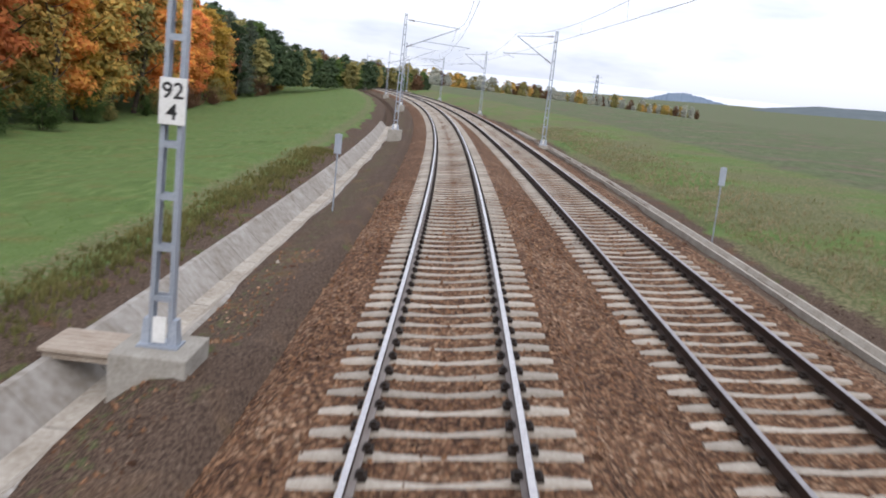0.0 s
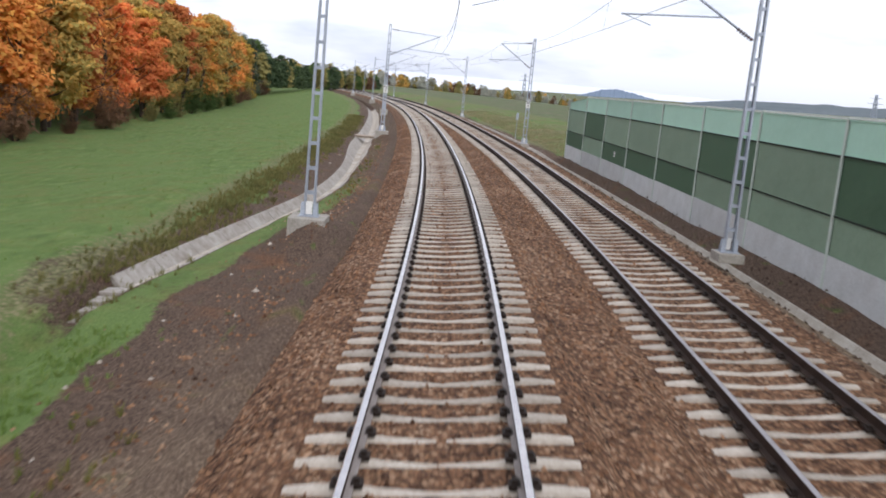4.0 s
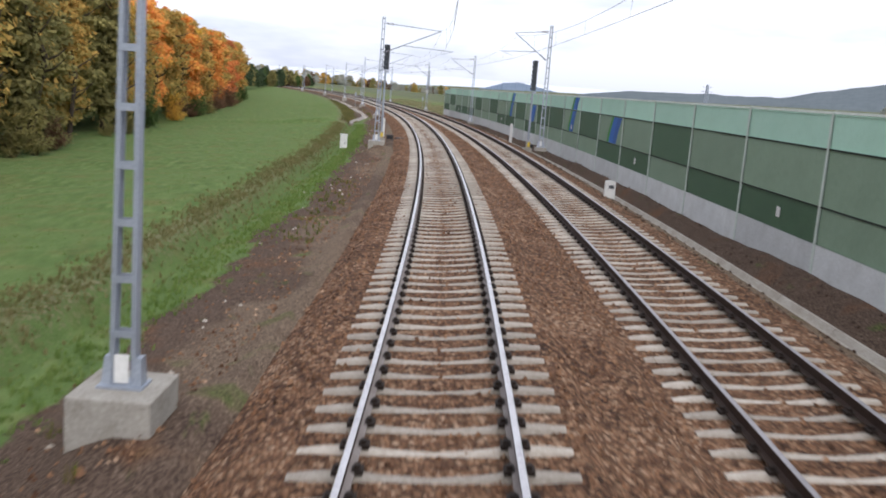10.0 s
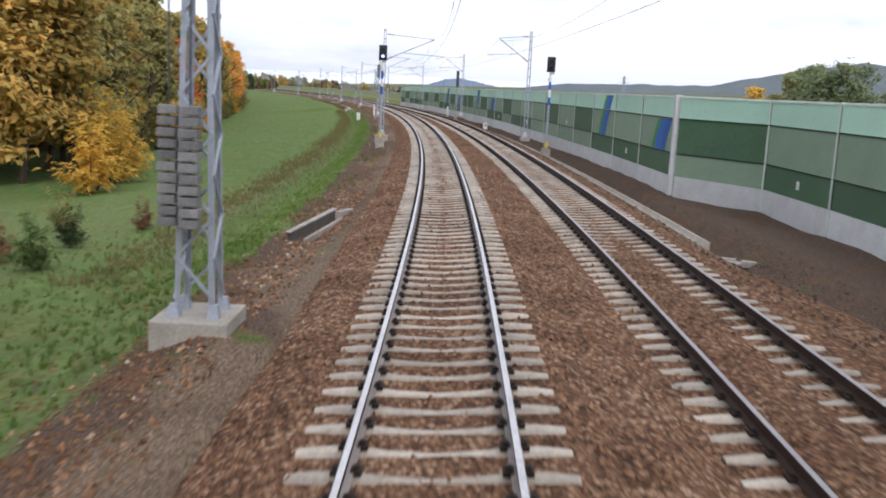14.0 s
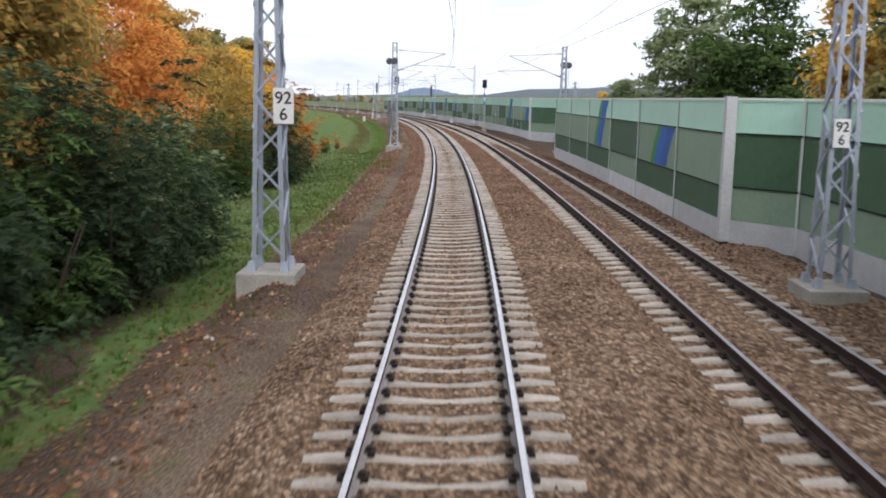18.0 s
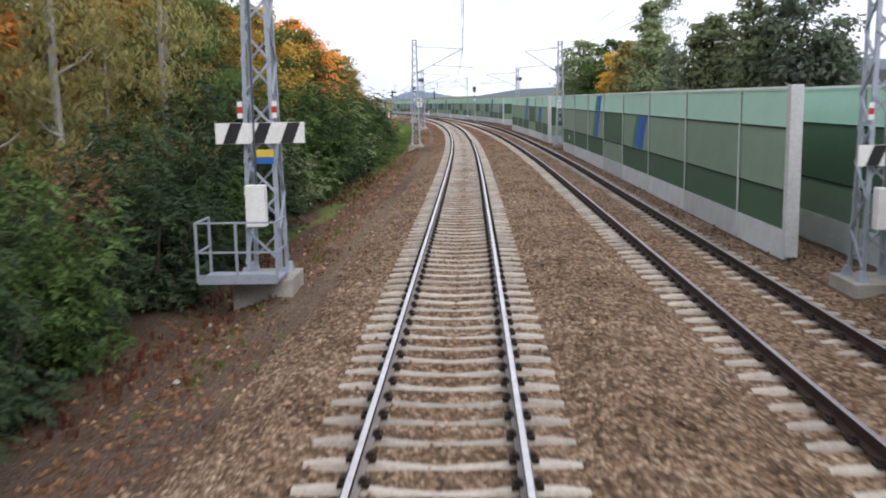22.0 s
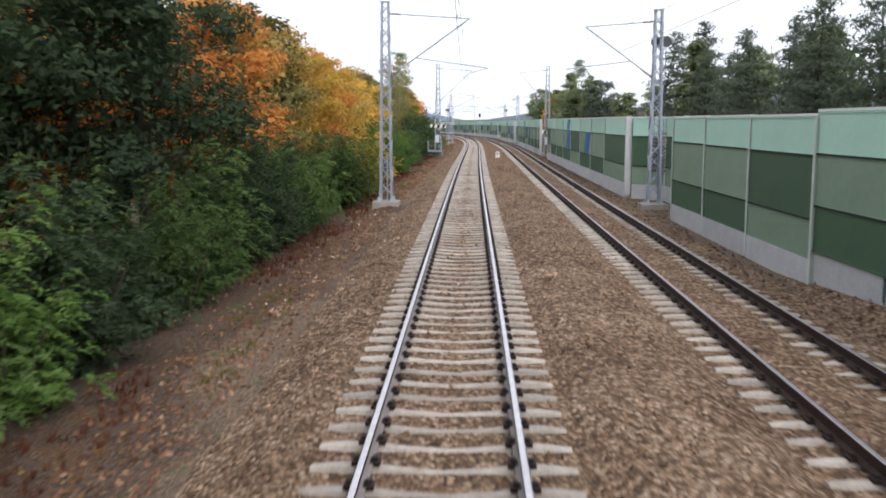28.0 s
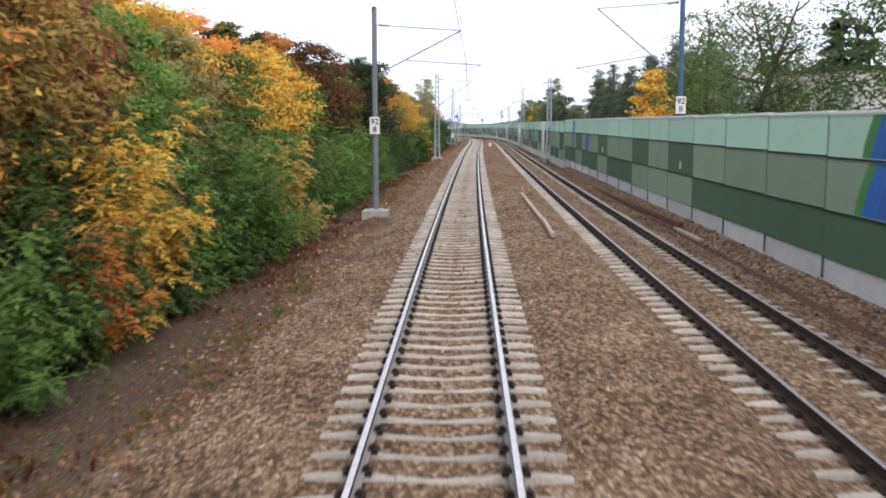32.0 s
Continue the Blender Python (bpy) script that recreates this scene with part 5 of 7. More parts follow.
for mast, sg, plat in ((PLAT_L, -1, True), (PLAT_R, 1, False)):
    flip = Matrix.Identity(4) if sg < 0 else Matrix.Rotation(math.pi, 4, "Z")
    striped_board(mast, flip @ Matrix.Translation((0.05 if plat else 0.25, -0.42, 2.55 if plat else 2.2)))
    b = box(bmesh.new(), (0.12, -0.42, 2.2 if plat else 1.75), (0.3, 0.03, 0.13), bevel=0.004); o = part("notice_plate", b, M_yellow, mast, "small yellow notice"); o.matrix_basis = flip
    b = box(bmesh.new(), (0.12, -0.42, (2.2 if plat else 1.75) - 0.125), (0.3, 0.028, 0.11), bevel=0.004); o = part("notice_plate", b, M_blue, mast, "small blue notice"); o.matrix_basis = flip
    b = box(bmesh.new(), (-0.05, -0.5, 1.3), (0.34, 0.24, 0.72), bevel=0.015); o = part("switch_box", b, M_white, mast, "white switch box"); o.matrix_basis = flip
    b = tube(bmesh.new(), (-0.05, -0.46, 1.6), (-0.05, -0.4, 6.5), 0.018); o = part("drive_rod", b, M_darkmetal, mast); o.matrix_basis = flip
    for x in (-0.3, 0.3):
        b = box(bmesh.new(), (x, -0.33, 2.95), (0.085, 0.03, 0.1)); o = part("red_band", b, M_red, mast, "red painted band"); o.matrix_basis = flip
        for dz in (-0.1, 0.1):
            b = box(bmesh.new(), (x, -0.33, 2.95 + dz), (0.085, 0.03, 0.09)); o = part("white_band", b, M_white, mast, "white painted band"); o.matrix_basis = flip
    if plat:
        b = bmesh.new(); box(b, (-0.25, -0.85, 0.1), (1.35, 0.85, 0.05)); box(b, (-0.25, -1.27, 0.14), (1.35, 0.02, 0.16))
        part("platform", b, M_galv, mast, "grey steel service platform")
        for x, y in ((-0.92, -1.27), (-0.25, -1.27), (0.42, -1.27), (-0.92, -0.45), (0.42, -0.45)):
            part("railing_post", bar(bmesh.new(), (x, y, 0.1), (x, y, 1.1), 0.04, 0.04), M_galv, mast)
        for z in (0.6, 1.1):
            for p, q in (((-0.92, -1.27), (0.42, -1.27)), ((-0.92, -1.27), (-0.92, -0.45)), ((0.42, -1.27), (0.42, -0.45))):
                part("handrail", bar(bmesh.new(), (*p, z), (*q, z), 0.03, 0.03), M_galv, mast)


# ---- overhead wires ----
def build_wires(second):
    stations = [-440, -385, -325, -271, -220, -173, -123, -77, -31, 10, 58, 107, 157, 205, 255]
    w = thing("overhead_wire", None, "thin dark contact wire hung from its carrying cable", "overhead wire", "overhead wires", "structure")
    cc, mm = [], []
    dv = bmesh.new()
    for k in range(len(stations) - 1):
        a, b = stations[k], stations[k + 1]
        for i in range(12):
            u = i / 12
            s = a + (b - a) * u
            off = (right_side(s) if second else 0.0) + (0.2 if k % 2 else -0.2) * (1 - 2 * u)
            sag = 4 * u * (1 - u)
            z = 0.06 if second else 0.0
            cc.append(at(s, off, 5.15 + z)); mm.append(at(s, off * 0.5 + (right_side(s) * 0.5 if second else 0), 6.35 - 0.75 * sag + z))
            if i in (2, 4, 6, 8, 10):
                tube(dv, cc[-1], mm[-1], 0.004, n=4, cap=False)
    for nm, pts, r in (("contact_wire", cc, 0.0075), ("carrying_cable", mm, 0.007)):
        bm = bmesh.new()
        for p, q in zip(pts[:-1], pts[1:]):
            tube(bm, p, q, r, n=5, cap=False)
        part(nm, bm, M_darkmetal, w)
    o = part("dropper_wire", dv, M_darkmetal, w); o["kind"] = "stuff"


build_wires(False)
build_wires(True)
# ---- concrete drains, steps, culvert ----
def swept_part(name, profile, ss, mat, parent, closed=True, place=None, second=()):
    v, f = sweep(profile, ss, place or (lambda s, la, z: at(s, la, z)), closed)
    if closed:
        n = len(profile)
        f = f + [tuple(range(n - 1, -1, -1)), tuple(range((len(ss) - 1) * n, len(ss) * n))]
    ind = [1 if k < len(f) - 2 and (k % len(profile)) in second else 0 for k in range(len(f))]
    return child(name, mesh_from(name, v.tolist(), f, [mat, M_silt], ind), parent)


drain = thing("drainage_channel", None, "pale weathered concrete drainage channel along the embankment foot", "drainage channel")
TROUGH = [(-3.72, -0.9), (-3.8, -0.88), (-4.12, -1.14), (-4.42, -1.14), (-4.85, -0.73), (-4.95, -0.73), (-4.95, -0.9), (-4.4, -1.3), (-4.1, -1.3), (-3.72, -1.0)]
seg = np.arange(80, -36.1, -2.0)
for i in range(len(seg) - 1):          # precast lengths with open joints
    place = lambda s, la, z: at(s, -3.66 + (la + 3.66) * channel_scale(s) - channel_shift(s), -0.9 + (z + 0.9) * channel_scale(s))
    swept_part("trough_length", TROUGH, np.linspace(seg[i] - 0.02, seg[i + 1] + 0.02, 3), M_channel, drain, True, place, (1, 2))
steps = thing("drain_cascade", None, "short flight of concrete steps ending the channel", "drain steps")
for i in range(5):
    bm = box(bmesh.new(), (0, 0, 0), (0.86, 0.42, 0.34), bevel=0.02)
    for x in (-0.43, 0.43):
        box(bm, (x, 0, 0.16), (0.1, 0.42, 0.16), bevel=0.015)
    o = part("step", bm, M_channel, steps)
    o.matrix_basis = stand(-36.3 - i * 0.5, -5.78 - i * 0.1, -1.13 - i * 0.06, 11)
drain2 = thing("drainage_channel", None, "narrow concrete drain between the second track and barrier", "drainage channel")
TROUGH2 = [(0, -0.82), (0.1, -0.82), (0.22, -0.98), (0.42, -0.98), (0.56, -0.82), (0.66, -0.82), (0.66, -1.05), (0, -1.05)]
seg = np.arange(90, -160.9, -3.0)
for i in range(len(seg) - 1):
    place = lambda s, la, z: at(s, 0.68 * la + 7.22 + 0.13 * smooth(4, 14, s), z + 0.1 * smooth(4, 14, s))
    swept_part("trough_length", TROUGH2, np.linspace(seg[i] - 0.015, seg[i + 1] + 0.015, 3), M_dirtydrain, drain2, True, place)
steps2 = thing("drain_cascade", None, "small concrete steps at the drain's end", "drain steps")
for i in range(4):
    bm = box(bmesh.new(), (0, 0, 0), (0.5, 0.26, 0.16), bevel=0.015)
    o = part("step", bm, M_channel, steps2); o.matrix_basis = stand(-161.1 - i * 0.3, 7.5 + i * 0.12, float(ground_z(-161.1 - i * 0.3, 7.5 + i * 0.12)) + 0.03, -20)

culvert = thing("culvert_headwall", None, "narrow concrete culvert mouth with a sunken channel, wall darkened for shade", "culvert")


def wall_length(name, a, b, w, h, mat, label=""):
    bm = bar(bmesh.new(), at(*a), at(*b), w, h)
    bmesh.ops.bevel(bm, geom=list(bm.edges), offset=0.015, segments=1, affect="EDGES")
    part(name, bm, mat, culvert, label)


# dark concrete stands in for the shade on the back wall's face
M_wall_shade = material("wall_shade_concrete", (0.1, 0.095, 0.085), 0.85, vary=(0.055, 0.05, 0.045))
wall_length("back_wall", (-157.7, -3.2, -0.77), (-162.3, -3.84, -0.79), 0.1, 0.4, M_wall_shade, "wall face coloured dark for its shade")
wall_length("wall_coping", (-157.6, -3.22, -0.55), (-162.4, -3.86, -0.57), 0.16, 0.05, M_channel)
wall_length("front_kerb", (-157.9, -2.98, -0.86), (-162.0, -3.5, -0.88), 0.09, 0.2, M_channel)
wall_length("head_wall", (-156.4, -2.84, -0.8), (-157.9, -3.1, -0.72), 0.2, 0.26, M_channel)

footbridge = thing("plank_footbridge", stand(11.6, -4.35, -0.62), "short weathered plank bridge over the drain", "footbridge")
for i in range(6):
    b = box(bmesh.new(), (0, -0.4 + i * 0.16, 0), (1.3, 0.14, 0.05), bevel=0.006); part("plank", b, M_wood, footbridge)
for y in (-0.35, 0.35):
    b = box(bmesh.new(), (0, y, -0.08), (1.25, 0.08, 0.1)); part("bearer", b, M_wood, footbridge)

# ---- signals ----
def signal(m, head_h, head_w, banded, face_lit, label, depth=0.16, z0=4.6):
    sg = thing("railway_signal", m, label, "railway signal", "railway signals")
    b = bmesh.new(); box(b, (0, 0, -0.5), (0.5, 0.5, 1.0), bevel=0.02); part("concrete_base", b, M_concrete, sg)
    b = bmesh.new(); box(b, (0, 0, 0.22), (0.26, 0.24, 0.44), bevel=0.02); part("junction_box", b, M_concrete, sg, "pale grey junction box")
    b = bmesh.new(); box(b, (0.03, -0.125, 0.22), (0.16, 0.012, 0.3)); part("yellow_plate", b, M_yellow, sg, "yellow plate")
    part("pole", tube(bmesh.new(), (0, 0, 0.4), (0, 0, z0 - 0.05), 0.07, 0.06, 14), M_galv, sg)
    if banded:
        for i, (z, mt) in enumerate(((2.6, M_blue), (3.05, M_white), (3.5, M_blue), (3.95, M_white))):
            part("painted_band", tube(bmesh.new(), (0, 0, z), (0, 0, z + 0.45), 0.078, n=14, cap=True), mt, sg, "blue band" if mt is M_blue else "white band")
    n = max(2, int(head_h / 0.27))
    if banded:
        b = bmesh.new(); box(b, (0, 0.0, z0 + head_h / 2), (head_w, depth, head_h), bevel=0.03); part("signal_head", b, M_black, sg, "dark signal head")
        b = bmesh.new(); box(b, (0, -0.02, z0 + head_h / 2), (head_w + 0.12, 0.02, head_h + 0.1), bevel=0.008); part("backboard", b, M_black, sg)
    else:
        b = bmesh.new(); box(b, (0.03, 0.05, z0 + head_h / 2), (head_w, 0.04, head_h), bevel=0.015); part("backboard", b, M_slate, sg, "slate grey board seen from behind")
        b = bmesh.new(); box(b, (0.12, -0.02, z0 + head_h / 2), (0.1, 0.11, head_h - 0.1), bevel=0.015); part("cable_trunk", b, M_darkmetal, sg)
        for i in range(n):
            z = z0 + head_h * (i + 0.5) / n
            b = tube(bmesh.new(), (-0.07, 0.04, z), (-0.07, -0.14, z), 0.115, 0.085, 16); part("lamp_housing", b, M_slate, sg, "round back of a signal lamp")
            part("housing_clamp", box(bmesh.new(), (0.06, -0.06, z + 0.1), (0.26, 0.05, 0.025)), M_darkmetal, sg)
    side = -1 if face_lit is not None else 1
    for i in range(n):
        z = z0 + head_h * (i + 0.5) / n
        bm = bmesh.new()
        N = 14
        ring0 = [Vector((math.cos(a) * 0.1, side * depth / 2, z + math.sin(a) * 0.1)) for a in [math.radians(-20 + 220 * k / (N - 1)) for k in range(N)]]
        v0 = [bm.verts.new(v) for v in ring0]; v1 = [bm.verts.new(v + Vector((0, side * 0.22, -0.02))) for v in ring0]
        for k in range(N - 1):
            bm.faces.new((v0[k], v0[k + 1], v1[k + 1], v1[k]))
        part("hood", bm, M_black, sg)
        if face_lit is not None:
            lens = tube(bmesh.new(), (0, side * depth / 2, z), (0, side * (depth / 2 + 0.012), z), 0.075, n=16)
            part("lens", lens, M_lamp if i == face_lit else M_lens, sg, "lit blue-white lamp" if i == face_lit else "")
    for i in range(8):          # climbing pegs set in turn on either side
        z = 0.75 + i * 0.24
        part("step_peg", bar(bmesh.new(), (-0.13, 0, z), (0.13, 0, z), 0.018, 0.022), M_galv, sg)
    b = bmesh.new(); box(b, (0.1, 0, z0 - 0.12), (0.2, 0.1, 0.12), bevel=0.01); box(b, (-0.06, 0.05, z0 - 0.5), (0.1, 0.06, 0.16), bevel=0.01); part("bracket", b, M_galv, sg)
    return sg


M_lens = material("dark_lens", (0.02, 0.02, 0.03), 0.1, bump=0.0, spec=0.6)
M_lamp = bpy.data.materials.new("lit_signal_lamp"); M_lamp.use_nodes = True
M_lamp.node_tree.nodes["Principled BSDF"].inputs["Emission Color"].default_value = (0.35, 0.45, 1, 1)
M_lamp.node_tree.nodes["Principled BSDF"].inputs["Emission Strength"].default_value = 5.0
signal(stand(-70.0, -3.05, -0.35), 1.57, 0.34, False, None, "grey signal post with long head seen from behind", z0=4.37)
signal(stand(-69.3, 6.6, -0.3), 1.95, 0.32, False, None, "grey signal post with long head in front of barrier", z0=3.72)
signal(stand(-129.1, -3.15, 0.03), 0.78, 0.36, True, 0, "blue and white banded signal post showing a lamp", z0=4.6)
signal(stand(-128.5, 6.85, -0.12), 0.8, 0.38, True, 9, "blue and white banded signal post, head unlit", z0=4.58)

# ---- trackside boxes, posts and stones ----
cab = thing("relay_cabinet", stand(-72.3, -5.32, -1.2), "light grey trackside cabinet standing in the grass", "cabinet")
b = bmesh.new(); box(b, (0, 0, 0.52), (0.42, 0.34, 1.0), bevel=0.02); part("housing", b, M_white, cab)
b = bmesh.new(); box(b, (0, -0.175, 0.5), (0.34, 0.012, 0.82), bevel=0.004); part("door", b, M_white, cab)
b = bmesh.new(); box(b, (0.1, -0.19, 0.5), (0.03, 0.02, 0.12)); part("handle", b, M_darkmetal, cab, "dark latch")
b = bmesh.new(); box(b, (0, 0, 1.04), (0.48, 0.4, 0.04), bevel=0.01); part("lid", b, M_white, cab)


def white_post(m, h, label):
    p = thing("marker_post", m, label, "marker post", "white marker posts")
    b = bmesh.new(); box(b, (0, 0, h / 2 - 0.1), (0.2, 0.18, h + 0.2), bevel=0.015); part("post_body", b, M_white, p)
    b = bmesh.new(); box(b, (0, 0, h + 0.02), (0.2, 0.18, 0.05), bevel=0.01, taper=0.6); part("post_cap", b, M_white, p)


white_post(stand(-60.6, -3.0, -0.75), 1.35, "plain white concrete marker post beside ballast")
white_post(stand(-56.3, 7.15, -0.6), 1.35, "plain white concrete marker post beside the drain")
for s, la, z in ((26.4, -3.35, -0.85), (28.5, 8.0, -0.75)):
    p = thing("trackside_sign", stand(s, la, z), "slim grey post with a small blank metal plate", "trackside sign", "small plates on posts")
    part("post_body", tube(bmesh.new(), (0, 0, -0.1), (0, 0, 2.25), 0.022), M_galv, p)
    b = bmesh.new(); box(b, (0, -0.03, 1.95), (0.2, 0.015, 0.55), bevel=0.005); part("plate", b, M_galv, p)

tri = thing("trackside_sign", stand(-323.5, -3.5, float(ground_z(-323.5, -3.5))), "grey triangular sign seen from behind on a post", "trackside sign", "small plates on posts")
part("post_body", tube(bmesh.new(), (0, 0, -0.2), (0, 0, 2.15), 0.032, n=10), M_galv, tri)
bm = bmesh.new()
tv = [(-0.31, 1.92), (0.31, 1.92), (0.3, 1.86), (0.05, 1.28), (-0.05, 1.28), (-0.3, 1.86)]
rolled(bm, (0, 0, 0), (0, 0, 0.02), tv)
plate = part("plate", bm, M_weight, tri)
plate.matrix_basis = Matrix.Translation((0, 0.06, 0)) @ Matrix.Rotation(radians(90), 4, "X")
for z in (1.52, 1.78):
    part("bracket", box(bmesh.new(), (0, 0.0, z), (0.26, 0.09, 0.035), bevel=0.005), M_galv, tri)


def track_box(m, label):
    t = thing("junction_box", m, label, "junction box", "trackside junction boxes")
    b = bmesh.new(); box(b, (0, 0, 0.1), (0.42, 0.3, 0.22), bevel=0.02); part("housing", b, M_black, t)
    b = bmesh.new(); box(b, (0, 0, 0.25), (0.5, 0.36, 0.06), bevel=0.015); part("lid", b, M_black, t)
    for x in (-0.17, 0.17):
        b = bmesh.new(); box(b, (x, 0, -0.1), (0.06, 0.06, 0.3)); part("foot", b, M_darkmetal, t)
    part("cable", tube(bmesh.new(), (0.2, 0, 0.08), (1.2, -0.15, -0.02), 0.02), M_black, t)


track_box(stand(-67.6, -2.5, -0.5), "black cable junction box on the ballast slope")
track_box(stand(-65.4, 7.3, -0.55, 180), "black cable junction box beside the second track")
for s, la, z in ((-67.4, -2.0, -0.42),):
    g = thing("cable_cover", stand(s, la, z), "grey metal cable covers lying on ballast", "cable cover")
    for i in range(3):
        b = bmesh.new(); box(b, (i * 0.22, i * 0.07, 0.03), (0.2, 0.3, 0.05), Matrix.Rotation(0.2 * i, 3, "Z"), bevel=0.01); part("plate", b, M_darkmetal, g)


def km_stone(m, text, label, w=0.38, h=0.62):
    st = thing("kilometre_stone", m, label, "kilometre stone", "kilometre stones")
    bm = bmesh.new()
    N, pts = 10, [(-w / 2, -0.2), (w / 2, -0.2)]
    pts += [(w / 2 * math.cos(a), h - 0.07 + 0.07 * math.sin(a)) for a in [math.pi * k / N for k in range(N + 1)]]
    f = [bm.verts.new((x, -0.1, z)) for x, z in pts]; k = [bm.verts.new((x, 0.1, z)) for x, z in pts]
    bm.faces.new(f); bm.faces.new(k[::-1])
    for i in range(len(pts)):
        j = (i + 1) % len(pts)
        bm.faces.new((f[i], k[i], k[j], f[j]))
    bmesh.ops.recalc_face_normals(bm, faces=bm.faces)
    body = part("stone_body", bm, M_white, st)
    if text:
        writing(text, 0.17, M_black, body, Matrix.Translation((0.03, -0.105, h - 0.2)) @ Matrix.Rotation(radians(90), 4, "X"))
    return st


km_stone(stand(-282.3, 2.31, float(ballast_z(-282.3, 2.31))), "92 7", "white kilometre stone with black figures between the tracks", h=0.56)
bl = km_stone(stand(-95.2, 6.62, -0.62), None, "white kilometre stone at the ballast foot", 0.4, 0.75)
b = bmesh.new(); box(b, (0.03, -0.106, 0.5), (0.2, 0.01, 0.13)); part("dark_mark", b, M_darkmetal, bl, "illegible dark marking")

# old rails and timbers laid beside the track
def lying_bar(name, pts, prof, mat, label, cat, dz=0.0):
    o = thing(name, None, label, cat)
    for i in range(len(pts) - 1):
        (s0, l0), (s1, l1) = pts[i], pts[i + 1]
        bm = bmesh.new()
        za, zb = float(ballast_z(s0, l0)), float(ballast_z(s1, l1))
        bar(bm, at(s0, l0, za + prof[1] / 2 + dz + 0.012), at(s1, l1, zb + prof[1] / 2 + dz), prof[0], prof[1])
        bmesh.ops.bevel(bm, geom=list(bm.edges), offset=0.012, segments=1, affect="EDGES")
        part("length", bm, mat, o)


lying_bar("timber_batten", [(-376.6, 2.63), (-388.6, 2.73)], (0.12, 0.12), M_wood, "long pale timber batten lying on ballast", "timber")
lying_bar("timber_batten", [(-388.2, 2.74), (-392.6, 2.68)], (0.12, 0.14), M_wood, "shorter pale batten at the long one's end", "timber", 0.02)
lying_bar("rusty_rail", [(-371.0, 7.02), (-376.5, 7.1), (-388.0, 7.3)], (0.15, 0.17), M_rustbar, "rusty old rail lying along the barrier foot", "old rail")
lying_bar("timber_batten", [(-387.9, 7.16), (-391.2, 7.2)], (0.2, 0.08), M_wood, "short pale board at the rail's end", "timber")


# ---- foliage ----
def leaf_cloud(lobes, n, size, r, droop=0.0, shell=0.55, gaps=0.35, narrow=0.55):
    """Leaf clumps on and inside a set of ellipsoids, with gaps; returns verts and quads."""
    L = np.array(lobes, float)
    area = (L[:, 3] * L[:, 4] + L[:, 3] * L[:, 5] + L[:, 4] * L[:, 5])
    pick = r.choice(len(L), n, p=area / area.sum())
    d = r.normal(size=(n, 3)); d /= np.linalg.norm(d, axis=1)[:, None]
    d[:, 2] = np.where(r.random(n) < 0.5, np.abs(d[:, 2]), d[:, 2])      # most leaves sit on the tops of their sprays
    rad = (shell + (1.0 - shell) * r.random(n) ** 0.6) * (1 + 0.26 * r.normal(size=n))
    q = d * rad[:, None]
    P = L[pick, :3] + q * L[pick, 3:6]
    ph = r.uniform(0, 6, 6)
    k = 2.6 / L[:, 3].mean()
    den = np.sin(P[:, 0] * k + ph[0]) * np.sin(P[:, 1] * k + ph[1]) * np.sin(P[:, 2] * k * 1.2 + ph[2]) + 0.5 * np.sin(P[:, 0] * 2.3 * k + ph[3]) * np.sin(P[:, 2] * 2.1 * k + ph[4])
    P = P[den > -0.75 + gaps]
    d = d[den > -0.75 + gaps]
    n = len(P)
    nor = d * 0.8 + r.normal(size=(n, 3)) * 0.4 + np.array([0, 0, 0.6])
    nor /= np.linalg.norm(nor, axis=1)[:, None]
    t = np.cross(nor, r.normal(size=(n, 3))); t /= np.linalg.norm(t, axis=1)[:, None]
    t[:, 2] -= droop; t /= np.linalg.norm(t, axis=1)[:, None]
    w = np.cross(nor, t)
    sz = size * r.uniform(0.6, 1.3, n)[:, None]
    V = np.stack([P - t * sz * 0.9 - w * sz * narrow, P - t * sz * 0.9 + w * sz * narrow, P + t * sz + nor * sz * 0.15], 1)
    return V.reshape(-1, 3), np.arange(n * 3).reshape(-1, 3)


def limbs(bm, r, base, tip, rad, spread, count, start=0.3):
    a, b = Vector(base), Vector(tip)
    mid = a.lerp(b, 0.5) + Vector((r.uniform(-0.15, 0.15), r.uniform(-0.15, 0.15), 0))
    tube(bm, a - Vector((0, 0, 0.4)), mid, rad * 1.15, rad * 0.7, 8, False); tube(bm, mid, b, rad * 0.7, rad * 0.18, 8, False)
    for i in range(count):
        u = start + (0.95 - start) * i / max(count - 1, 1)
        p = a.lerp(mid, u * 2) if u < 0.5 else mid.lerp(b, u * 2 - 1)
        ang = r.uniform(0, 6.283)
        ln = spread * r.uniform(0.55, 1.0) * (1.1 - 0.6 * u)
        q = p + Vector((math.cos(ang) * ln, math.sin(ang) * ln, ln * r.uniform(0.35, 0.9)))
        k = p.lerp(q, 0.55) + Vector((0, 0, -0.08 * ln))
        tube(bm, p, k, rad * (0.5 - 0.3 * u), rad * 0.2, 6, False); tube(bm, k, q, rad * 0.2, rad * 0.05, 6, False)


GREEN = [(0.05, 0.085, 0.028), (0.095, 0.16, 0.045), (0.15, 0.23, 0.065), (0.25, 0.31, 0.09)]
DARK = [(0.032, 0.055, 0.03), (0.055, 0.09, 0.042), (0.09, 0.135, 0.06), (0.14, 0.19, 0.085)]
BRIGHT = [(0.06, 0.12, 0.03), (0.11, 0.2, 0.045), (0.19, 0.3, 0.065), (0.33, 0.39, 0.1)]
OLIVE = [(0.085, 0.083, 0.036), (0.15, 0.14, 0.052), (0.23, 0.2, 0.072), (0.35, 0.26, 0.09)]
